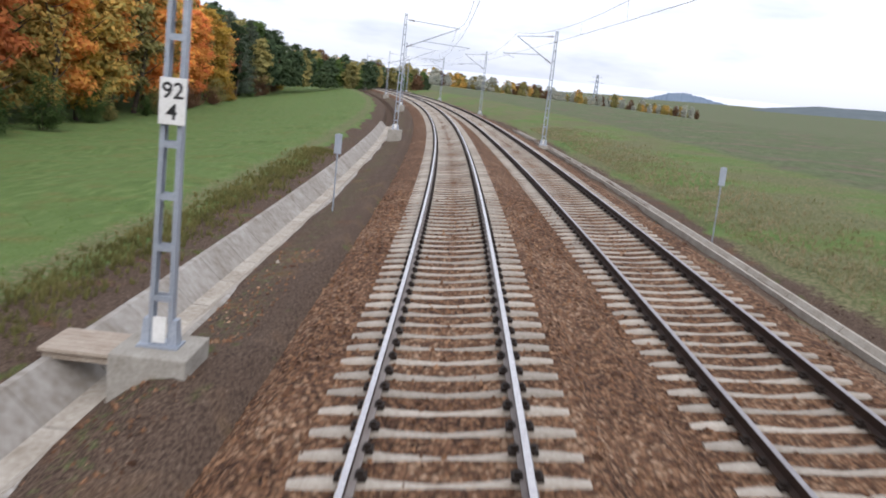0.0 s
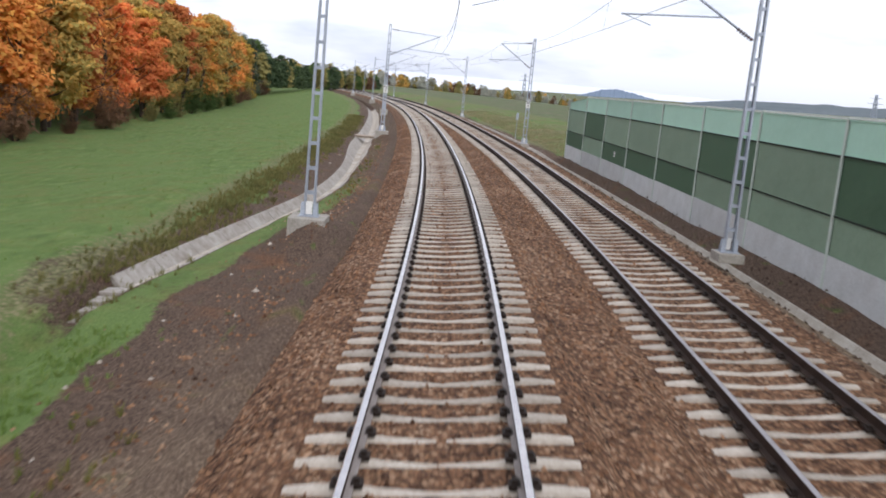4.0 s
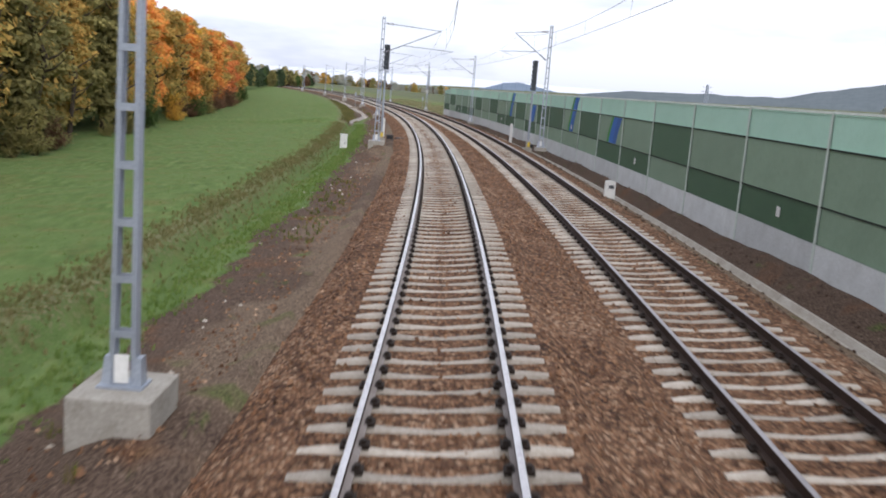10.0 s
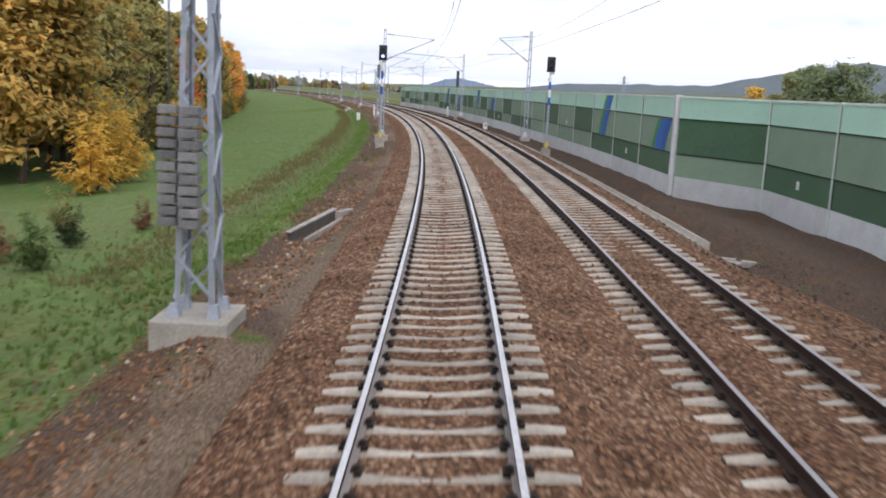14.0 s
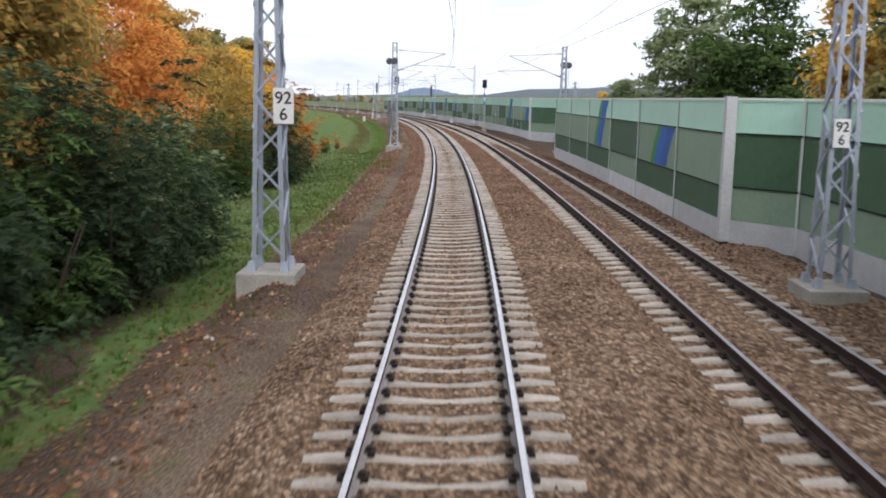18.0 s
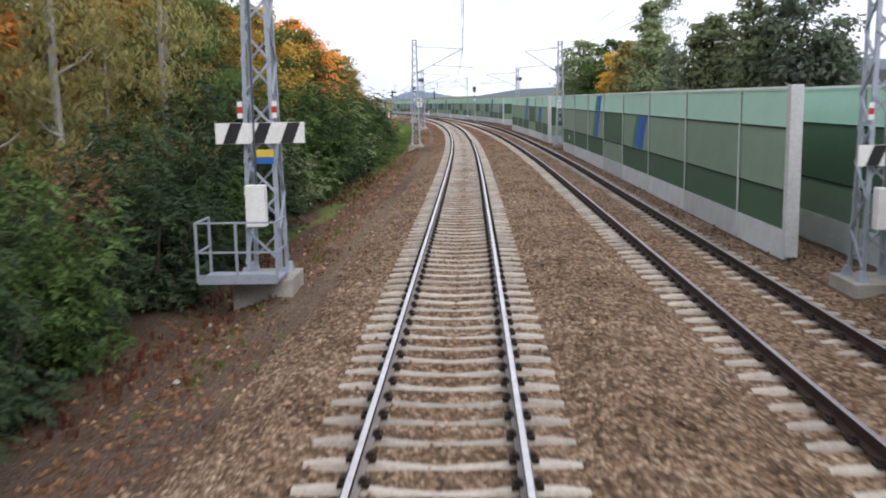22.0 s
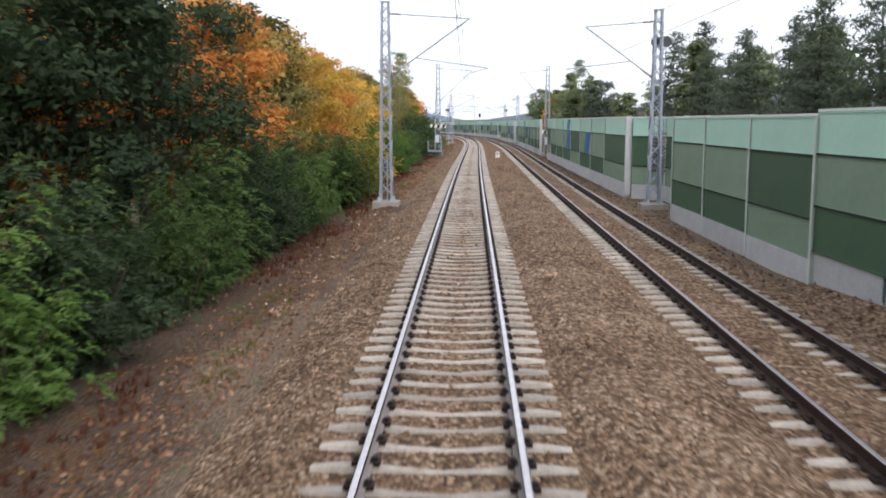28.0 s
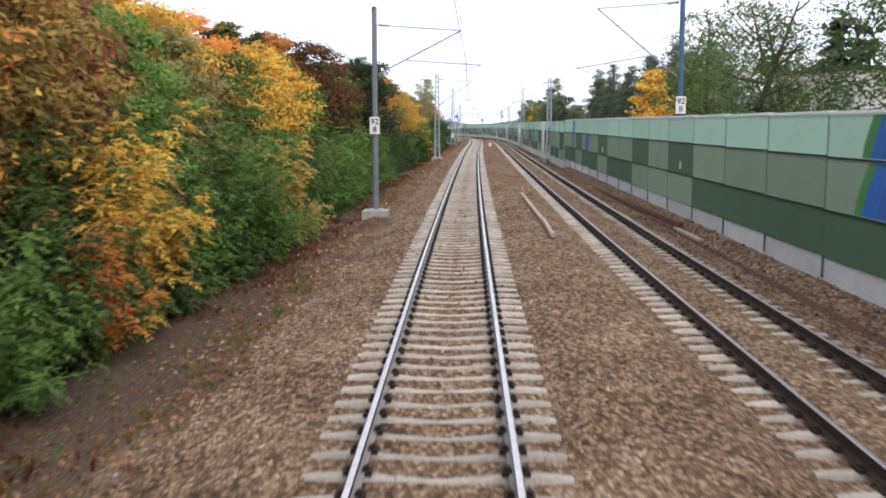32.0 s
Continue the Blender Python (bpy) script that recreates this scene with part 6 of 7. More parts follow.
ORANGE = [(0.26, 0.1, 0.035), (0.44, 0.17, 0.045), (0.56, 0.25, 0.055), (0.6, 0.36, 0.085)]
RUST = [(0.2, 0.075, 0.035), (0.34, 0.11, 0.04), (0.46, 0.16, 0.048), (0.5, 0.25, 0.065)]
GOLD = [(0.22, 0.15, 0.035), (0.38, 0.25, 0.05), (0.52, 0.345, 0.065), (0.6, 0.43, 0.1)]
MIXED = [(0.11, 0.12, 0.042), (0.22, 0.18, 0.052), (0.38, 0.23, 0.062), (0.48, 0.33, 0.085)]
RED = [(0.15, 0.048, 0.038), (0.26, 0.075, 0.05), (0.37, 0.11, 0.06), (0.42, 0.18, 0.07)]
BROWN = [(0.1, 0.06, 0.04), (0.17, 0.1, 0.06), (0.25, 0.145, 0.08), (0.33, 0.2, 0.105)]
SAGE = [(0.1, 0.125, 0.07), (0.15, 0.185, 0.095), (0.21, 0.245, 0.125), (0.3, 0.31, 0.16)]
EMBER = [(0.03, 0.038, 0.016), (0.07, 0.06, 0.025), (0.2, 0.065, 0.035), (0.36, 0.1, 0.05)]
TURNING = [(0.03, 0.042, 0.014), (0.07, 0.085, 0.022), (0.19, 0.15, 0.035), (0.46, 0.29, 0.05)]
PINE = [(0.05, 0.068, 0.048), (0.075, 0.098, 0.066), (0.11, 0.135, 0.09), (0.15, 0.175, 0.115)]
# grey haze of distance painted into the leaf colours of far trees
HAZE_TINT = [(0.16, 0.175, 0.16), (0.2, 0.21, 0.185), (0.25, 0.25, 0.21), (0.3, 0.28, 0.23)]
LEAF = {k: leaf_material("leaves_" + k, [tuple(min({"green": 0.8, "dark": 0.8, "bright": 1.05, "gold": 1.5, "orange": 1.65, "rust": 1.9, "turning": 1.25, "ember": 1.5, "mixed": 1.6, "olive": 1.6, "sage": 1.25, "hazy": 1.7}.get(k, 1.1) * x + 0.014, 0.78) for x in c) for c in v]) for k, v in (("green", GREEN), ("dark", DARK), ("bright", BRIGHT), ("olive", OLIVE), ("orange", ORANGE), ("rust", RUST), ("gold", GOLD), ("mixed", MIXED), ("red", RED), ("brown", BROWN), ("sage", SAGE), ("hazy", HAZE_TINT), ("pine", PINE), ("ember", EMBER), ("turning", TURNING))}
WORD = {"green": "green", "dark": "dark green", "bright": "bright green", "olive": "olive brown", "orange": "orange", "rust": "rust red", "gold": "golden yellow", "mixed": "green and orange", "red": "deep red", "brown": "brown", "sage": "grey green", "hazy": "haze-paled grey green", "pine": "dark blue-green", "ember": "dark green and red", "turning": "dark green and golden"}
trng = np.random.default_rng(21)


def crown_shape(kind, r):
    """Unit trees are 1 high; returns lobes."""
    if kind in ("broad", "spread", "tall"):
        wid, low, n, s0, s1 = {"broad": (0.25, 0.14, 46, 0.04, 0.1), "spread": (0.36, 0.24, 54, 0.045, 0.11), "tall": (0.15, 0.12, 42, 0.035, 0.085)}[kind]
        out = [(0, 0, 0.5, wid * 0.72, wid * 0.72, 0.33)]
        lop = r.uniform(-0.2, 0.2, 2)
        for i in range(n):
            a, z = r.uniform(0, 6.283), low + (0.97 - low) * r.random() ** 0.85
            u = (z - low) / (0.97 - low)
            k = wid * (0.55 + 1.6 * u) * max(0.03, 1 - u) ** 0.55 * 0.78 * r.uniform(0.45, 1.12) * (1 + lop[0] * math.cos(a) + lop[1] * math.sin(a))
            q = r.uniform(s0, s1) * (1.1 - 0.4 * u)
            out.append((math.cos(a) * k, math.sin(a) * k, z, q * 1.3, q * 1.3, q * 0.62))
        return out
    if kind == "conifer":
        out = []
        for i in range(26):
            z = 0.08 + 0.9 * i / 25
            a, k = i * 2.4, 0.16 * (1 - z) ** 0.7
            s = 0.05 + 0.16 * (1 - z) ** 0.8
            out.append((math.cos(a) * k, math.sin(a) * k, z, s, s, 0.035))
        return out
    out = [(0, 0, 0.4, 0.42, 0.42, 0.42)]
    for i in range(12):
        a, z = r.uniform(0, 6.283), r.uniform(0.15, 0.85)
        k = r.uniform(0.25, 0.5)
        s = r.uniform(0.14, 0.26)
        out.append((math.cos(a) * k, math.sin(a) * k, z, s, s, s))
    return out


def shrub_cloud(r, stems=32, fronds=23, pairs=6):
    """Arching stems from one stool, hung with feathered leaves; a few shoots stand above the rest. One unit high."""
    out = []
    up_ = np.array([0, 0, 1.0])
    for i in range(stems):
        a = r.uniform(0, 6.283)
        reach, top = r.uniform(0.12, 0.62), r.uniform(0.4, 0.95)
        if i % 3 == 0:
            reach, top = r.uniform(0.4, 0.72), r.uniform(0.18, 0.5)
        if i % 6 == 1:
            reach, top = r.uniform(0.05, 0.45), r.uniform(1.0, 1.3)
        u = np.sort(r.uniform(0.22, 1.0, fronds))
        x, z = reach * u ** 1.3, top * np.sin(u * 1.5)
        o = np.stack([np.cos(a) * x, np.sin(a) * x, z], -1) + r.normal(size=(fronds, 3)) * 0.03
        b = a + r.normal(size=fronds) * 1.25
        el = r.uniform(-0.15, 0.75, fronds) + 0.35 * (u > 0.9)
        d = np.stack([np.cos(b) * np.cos(el), np.sin(b) * np.cos(el), np.sin(el)], -1)
        side = np.cross(d, up_); side /= np.linalg.norm(side, axis=1)[:, None]
        ln = r.uniform(0.1, 0.19, fronds) * (1.1 - 0.35 * u)
        for k in range(2 * pairs + 1):
            f = 0.22 + 0.78 * (k // 2) / pairs
            p = o + d * (ln * f)[:, None] - up_ * (ln * 0.55 * f * f)[:, None]
            ahead = d - up_ * (1.0 * f)
            w = ahead if k == 2 * pairs else (1 if k % 2 else -1) * side * 0.85 + ahead * 0.55
            w = w + r.normal(size=(fronds, 3)) * 0.22
            w /= np.linalg.norm(w, axis=1)[:, None]
            sz = (ln * 0.33 * (1.1 - 0.5 * abs(f - 0.5)) * r.uniform(0.8, 1.25, fronds))[:, None]
            across = np.cross(w, up_ + r.normal(size=(fronds, 3)) * 0.35); across /= np.linalg.norm(across, axis=1)[:, None]
            out.append(np.stack([p + w * sz * 0.1 - across * sz * 0.27, p + w * sz * 0.1 + across * sz * 0.27, p + w * sz * 1.1], 1))
    V = np.concatenate(out).reshape(-1, 3, 3)
    V = V[V[:, :, 2].min(1) > 0.0]
    return V.reshape(-1, 3), np.arange(len(V) * 3).reshape(-1, 3)


CROWNS, TRUNKS = {}, {}
COUNT = {"broad": (9500, 0.02), "spread": (10500, 0.019), "tall": (7600, 0.019), "bank": (18000, 0.0115), "conifer": (13000, 0.0135), "bush": (0, 0), "far": (1900, 0.045), "sparse": (7500, 0.0105), "birch": (12000, 0.0085)}


def crown_mesh(kind, variant):
    key = (kind, variant)
    if key not in CROWNS:
        r = np.random.default_rng(100 + variant * 7 + len(kind) * 13)
        shape = {"far": "broad", "sparse": "spread", "birch": "tall", "bank": "spread"}.get(kind, kind)
        n, sz = COUNT[kind]
        CROWNS[key] = shrub_cloud(r) if kind == "bush" else leaf_cloud(crown_shape(shape, r), n, sz, r, droop={"birch": 1.4, "conifer": 0.5}.get(kind, 0.2), gaps={"sparse": 0.75, "conifer": 0.0, "birch": 0.4}.get(kind, 0.22), shell=0.25 if kind in ("conifer", "birch") else 0.55, narrow=0.35 if kind in ("conifer", "birch") else 0.55)
        bm = bmesh.new()
        if kind == "bush":
            for i in range(6):
                a = i * 1.05 + r.uniform(-0.3, 0.3)
                tube(bm, (0.03 * math.cos(a), 0.03 * math.sin(a), -0.1), (0.3 * math.cos(a), 0.3 * math.sin(a), 0.6), 0.014, 0.004, 5, False)
        else:
            limbs(bm, r, (0, 0, 0), (0, 0, 0.93), 0.012 if kind in ("birch", "conifer") else 0.02, {"conifer": 0.1, "birch": 0.13}.get(kind, 0.3), 4 if kind == "conifer" else 12, 0.22)
        me = bpy.data.meshes.new("trunk"); bm.to_mesh(me); bm.free(); me.materials.append(M_birch if kind == "birch" else M_bark)
        TRUNKS[key] = me
    return CROWNS[key]


CROWN_MESH = {}


WOODLAND = {}


def add_woodland(m, colour, variant):
    v, f = crown_mesh("far", variant)
    A = np.array(m)
    WOODLAND.setdefault(colour, []).append(v @ A[:3, :3].T + A[:3, 3])


def plant(kind, colour, s, lat, h, z=None, wide=1.0):
    if lat > 0 and colour == "dark":
        colour = "pine"
    variant = int(trng.integers(0, 5 if kind == "bush" else 3))
    if kind == "far":
        m = Matrix.Translation(at(s, lat, float(ground_z(s, lat)))) @ Matrix.Rotation(trng.uniform(0, 6.283), 4, "Z") @ Matrix.Diagonal((h, h, h, 1))
        return add_woodland(m, colour, variant)
    v, f = crown_mesh(kind, variant)
    key = (kind, variant, colour)
    if key not in CROWN_MESH:
        CROWN_MESH[key] = mesh_from("crown", v.tolist(), f.tolist(), LEAF[colour])
    z = float(ground_z(s, lat)) if z is None else z
    word = {"bush": "bush", "conifer": "conifer", "birch": "birch"}.get(kind, "tree")
    name = {"bush": "bush", "conifer": "conifer_tree", "birch": "birch_tree"}.get(kind, "broadleaf_tree")
    where = "behind the noise barrier" if lat > 0 else ("at the meadow edge" if s > -160 else "on the trackside bank")
    t = thing(name, None, f"{WORD[colour]} {word} with ragged foliage {where}", word, f"{word}s {'behind barrier' if lat > 0 else 'along the line'}")
    t.matrix_basis = Matrix.Translation(at(s, lat, z)) @ Matrix.Rotation(trng.uniform(0, 6.283), 4, "Z") @ Matrix.Diagonal((h * wide, h * wide * trng.uniform(0.9, 1.1), h, 1))
    child("crown", CROWN_MESH[key], t)
    child("woody_base" if kind == "bush" else "trunk", TRUNKS[(kind, variant)], t)
    return t


def choose(opts):
    names = [o for o, _ in opts]
    w = np.array([p for _, p in opts], float)
    return names[int(trng.choice(len(names), p=w / w.sum()))]


def edge_lat(s):
    return float(np.interp(s, [-175, -160, -140, -95, -40, 60, 120, 200, 300], [-11, -13.5, -18.5, -23.5, -25.2, -25.5, -26, -23, -17]))


# the wood beyond the meadow
s = 215.0
while s > -147:
    if s > 150:
        cols = [("dark", 3), ("green", 3), ("olive", 3)]
    elif s > 128:
        cols = [("dark", 4), ("olive", 2), ("orange", 1)]
    elif s > 40:
        cols = [("orange", 4), ("gold", 2), ("mixed", 3), ("rust", 2), ("olive", 2)]
    elif s > -10:
        cols = [("orange", 5), ("rust", 2.5), ("gold", 2), ("mixed", 2)]
    elif s > -48:
        cols = [("orange", 4), ("rust", 1.5), ("mixed", 3), ("olive", 2)]
    elif s > -110:
        cols = [("olive", 5), ("mixed", 3), ("gold", 1), ("brown", 1)]
    else:
        cols = [("olive", 4), ("gold", 1), ("brown", 1), ("mixed", 2)]
    e = edge_lat(s)
    kind = "conifer" if (128 < s < 158 and trng.random() < 0.7) or (s > 60 and trng.random() < 0.04) else choose([("broad", 3), ("tall", 2)])
    plant(kind, "pine" if kind == "conifer" else choose(cols), s, e + trng.uniform(-1.2, 0.8), trng.uniform(8.6, 11.5), wide=1.05)
    plant("far", choose(cols), s - 1.3, e - 4 + trng.uniform(-1, 1), trng.uniform(9.5, 12.5))
    if trng.random() < 0.7:
        plant("far", choose(cols + [("dark", 1)]), s - 2, e - 8 + trng.uniform(-1, 1), trng.uniform(11, 13.5))
    if trng.random() < 0.55:
        plant("bush", choose([("olive", 3), ("brown", 2), ("green", 2), ("gold", 1.2 if s < -80 else 0.3)]), s + 1.2, e + 2.2 + trng.uniform(-0.4, 0.5), trng.uniform(1.2, 2.6))
    s -= trng.uniform(2.6, 3.6) if s < 150 else 5.0
for s, la, h, c in ((-146, -13.6, 3.0, "gold"), (-149.5, -13.3, 2.5, "gold"), (-142, -14.6, 2.4, "gold"), (-118, -17.4, 2.6, "gold"), (-121, -17.0, 2.4, "gold"), (-108, -18.6, 2.4, "gold"), (-96, -19.4, 2.0, "gold"), (-160, -10.4, 0.9, "olive"), (-166, -8.6, 1.0, "green"), (-165, -10, 1.0, "brown"), (-170, -11.5, 1.1, "brown"), (-168, -9.8, 1.0, "brown"), (-163, -9.0, 0.8, "dark"), (-160, -8.2, 0.7, "brown"), (-171, -9.2, 0.9, "brown")):
    plant("bush", c, s, la, h)
# the bank from the wood's corner on
for k, c, s, la, h in (("broad", "gold", -171, -12.0, 6.4), ("broad", "rust", -176, -11.0, 5.6), ("bank", "gold", -183, -11.5, 7.0), ("tall", "bright", -178, -13, 6.8), ("bank", "mixed", -186, -12.2, 7.0), ("tall", "green", -174, -15, 8),
                       ("bush", "dark", -189, -8.6, 3.6), ("bush", "dark", -193, -8.0, 3.0), ("bush", "mixed", -190.5, -9.6, 3.8), ("bush", "olive", -185.0, -9.0, 2.8), ("bush", "orange", -181, -9.4, 4.0), ("bush", "green", -198, -9.2, 2.8), ("bush", "dark", -202, -9.8, 3.0), ("bush", "green", -206, -9.6, 3.0), ("bush", "green", -210, -9.0, 3.2), ("bush", "sage", -213.5, -7.8, 3.2), ("bank", "orange", -203, -12.5, 8.6), ("bank", "mixed", -209, -12.8, 8.8), ("bank", "orange", -214, -11.6, 8.8), ("bank", "gold", -207, -14.5, 9.4), ("bank", "orange", -198, -13.5, 9.0), ("bank", "mixed", -193, -13.0, 8.6), ("broad", "rust", -93, -22.5, 8.6), ("birch", "olive", -262, -7.8, 11.5), ("birch", "green", -258.5, -8.4, 12.0), ("birch", "olive", -266.5, -8.8, 11.0)):
    plant(k, c, s, la, h)
s = -216.5
while s > -440:
    q = -s
    if q < 262:
        front = [("dark", 4), ("green", 3), ("sage", 0.5)]; hf, lf = (2.5, 3.7), (-6.8, -5.9)
        back = [("orange", 3), ("turning", 2.5), ("mixed", 2), ("gold", 2), ("green", 1)]
    elif q < 282:
        front = [("dark", 4), ("green", 3), ("olive", 1.2), ("brown", 1)]; hf, lf = (1.7, 2.8), (-6.1, -5.3)
        back = [("turning", 4), ("olive", 2), ("dark", 2), ("brown", 1), ("green", 2)]
    elif q < 300:
        front = [("bright", 5), ("green", 3), ("dark", 1), ("turning", 0.8), ("brown", 0.4)]; hf, lf = (1.7, 2.8), (-6.0, -5.1)
        back = [("gold", 3), ("turning", 4), ("olive", 2), ("mixed", 2), ("green", 1)]
    elif q < 330:
        front = [("bright", 4), ("green", 3), ("dark", 1), ("turning", 1), ("gold", 0.7), ("brown", 0.3)]; hf, lf = (1.6, 2.7), (-6.2, -5.2)
        back = [("gold", 4), ("turning", 3), ("orange", 1), ("mixed", 3), ("olive", 2), ("green", 1)]
    elif q < 366:
        front = [("green", 3), ("bright", 5), ("dark", 0.7)] if q > 353 else [("green", 3), ("bright", 1), ("dark", 4)]; hf, lf = (1.6, 2.8), (-6.4, -5.6)
        back = [("dark", 5), ("green", 3), ("turning", 2), ("orange", 0.6), ("ember", 1)]
    else:
        front = [("bright", 4), ("green", 4), ("mixed", 0.4)]; hf, lf = (1.7, 2.9), (-6.3, -5.4)
        back = [("gold", 3), ("orange", 1), ("dark", 0.8), ("bright", 3), ("mixed", 3), ("olive", 2), ("red", 0.6)]
    plant("bush", choose(front), s, trng.uniform(*lf), trng.uniform(*hf))
    plant("bush", choose(front), s - 1.0, trng.uniform(*lf) - 1.9, trng.uniform(*hf) * 1.25)
    if int(q) % 2 == 0 or trng.random() < 0.35:
        kind = "birch" if 258 < q < 272 else "bank"
        plant(kind, "olive" if kind == "birch" else choose(back), s, (-12.6 if 284 < q < 316 or 328 < q < 396 else -10.4) + trng.uniform(-1.2, 0.9), trng.uniform(7.2, 9.0) + (1.0 if q > 300 else 0.0))
        plant("tall", choose(back), s - 1.5, -14 + trng.uniform(-1.5, 1.5), trng.uniform(8.5, 10.5))
    s -= trng.uniform(1.9, 2.6)
for k, c, s, la, h in (("bank", "gold", -372, -9.8, 8.4), ("bank", "ember", -360.5, -9.8, 9.4), ("bank", "turning", -353.5, -9.6, 8.6), ("bank", "dark", -344, -9.0, 9.6), ("bank", "dark", -338, -9.2, 9.8), ("bank", "bright", -365, -10.4, 7.8), ("bank", "mixed", -321, -9.8, 9.2), ("bank", "orange", -330, -9.6, 8.8),
                       ("bank", "gold", -313, -9.4, 8.4), ("bank", "orange", -308.5, -9.8, 8.6), ("bank", "gold", -303, -9.2, 8.0), ("bank", "mixed", -298, -9.4, 8.0), ("bank", "gold", -292.5, -9.0, 7.6), ("bank", "olive", -287, -9.2, 8.2), ("bank", "turning", -277, -8.6, 5.8), ("bank", "bright", -379.5, -10.4, 7.6), ("bank", "olive", -385, -10.6, 7.8), ("bank", "bright", -391, -10.0, 7.4),
                       ("bush", "gold", -401, -6.4, 3.2), ("bush", "gold", -398.6, -7.0, 3.0), ("bush", "orange", -404, -5.9, 2.0), ("bush", "dark", -263.5, -6.2, 2.4), ("bush", "red", -371, -7.6, 2.6)):
    plant(k, c, s, la, h)

# gardens behind the barrier
for k, c, s, la, h in (("spread", "sage", -128, 23, 6.4), ("broad", "gold", -119, 23, 5.0), ("spread", "sage", -134, 22, 6.8), ("broad", "sage", -140, 22.5, 6.0), ("broad", "olive", -123, 24, 6.0), ("spread", "sage", -181, 14.5, 10.2), ("spread", "green", -186, 16.5, 10.0), ("broad", "gold", -205, 13.5, 7.6), ("broad", "olive", -209, 13.8, 8.2), ("tall", "sage", -201, 17, 12.3), ("birch", "sage", -199, 19, 14.6),
                       ("broad", "sage", -214, 14.5, 8.7), ("conifer", "dark", -221, 14.5, 7.4), ("conifer", "dark", -226, 16.5, 8.2), ("broad", "sage", -232, 14.2, 8.5), ("tall", "sage", -236, 15.5, 10.1), ("spread", "dark", -240, 17, 9.2), ("broad", "sage", -256, 17.5, 7.2), ("broad", "sage", -259, 20, 7.6),
                       ("conifer", "dark", -280, 18, 11.5), ("conifer", "dark", -284, 19.5, 12), ("broad", "sage", -270, 24, 9.0), ("tall", "sage", -296, 16, 9.6), ("broad", "sage", -304, 18, 8.5), ("broad", "sage", -313, 19, 9.0), ("tall", "sage", -322, 20, 10.1), ("broad", "sage", -331, 20, 10.1), ("broad", "sage", -337, 19, 9.4), ("conifer", "dark", -302, 15.5, 8.3), ("conifer", "dark", -306, 16, 7.7), ("conifer", "dark", -311, 15.5, 8.8), ("conifer", "dark", -315, 17, 9.1), ("conifer", "dark", -320, 16.5, 9.6), ("conifer", "dark", -324, 17.5, 10.3), ("conifer", "dark", -329, 17, 10.0), ("conifer", "dark", -334, 18, 10.8),
                       ("broad", "gold", -348, 13.6, 7.6), ("broad", "olive", -344, 15.5, 8.0), ("sparse", "sage", -341, 19, 10.5), ("sparse", "green", -355, 15.5, 10.5), ("sparse", "green", -361, 14.5, 10.8), ("sparse", "green", -368, 15, 10.5), ("sparse", "sage", -373, 14.2, 9.8), ("sparse", "green", -379, 13.8, 9.4), ("sparse", "green", -384, 15.5, 10.2), ("sparse", "green", -391, 14.5, 9.6), ("broad", "gold", -399, 14, 8.2), ("far", "dark", -352, 26, 11), ("far", "green", -366, 27, 12), ("far", "dark", -310, 27, 12), ("far", "green", -290, 28, 11), ("far", "olive", -250, 33, 9)):
    plant(k, c, s, la, h, z=-0.7)

# distant copses and tree lines ahead and to the east
def far_tree(x, y, h, colour):
    variant = int(trng.integers(0, 3))
    add_woodland(Matrix.Translation((x, y, float(far_z(x, y)) - 0.5)) @ Matrix.Rotation(trng.uniform(0, 6.283), 4, "Z") @ Matrix.Diagonal((h, h, h, 1)), colour, variant)


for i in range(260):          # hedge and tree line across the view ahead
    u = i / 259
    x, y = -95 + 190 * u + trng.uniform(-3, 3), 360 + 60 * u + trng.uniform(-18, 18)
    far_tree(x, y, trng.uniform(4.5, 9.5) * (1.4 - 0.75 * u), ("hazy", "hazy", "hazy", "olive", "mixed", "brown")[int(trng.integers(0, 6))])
for i in range(46):          # the wood's far end, closing the meadow
    u = i / 45
    az, dd = radians(10.6 - 8.2 * u), 178 + 95 * u + trng.uniform(-8, 8)
    far_tree(-0.4 - math.sin(az) * dd, -26 + math.cos(az) * dd, trng.uniform(6.2, 8.6) * (1.0 - 0.25 * u), ("olive", "green", "dark", "olive", "dark", "brown")[int(trng.integers(0, 6))])
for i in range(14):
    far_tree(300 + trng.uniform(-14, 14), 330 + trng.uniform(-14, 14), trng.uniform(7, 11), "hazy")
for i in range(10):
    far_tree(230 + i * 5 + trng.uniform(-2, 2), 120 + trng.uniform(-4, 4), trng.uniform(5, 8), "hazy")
wood = thing("woodland", None, "deeper rows of autumn trees in green, olive and orange", "woodland", kind="stuff")
for colour, groups in WOODLAND.items():
    V = np.concatenate(groups)
    o = child("canopy", mesh_from("canopy", V.tolist(), np.arange(len(V)).reshape(-1, 3).tolist(), LEAF[colour]), wood)
    o["kind"] = "stuff"
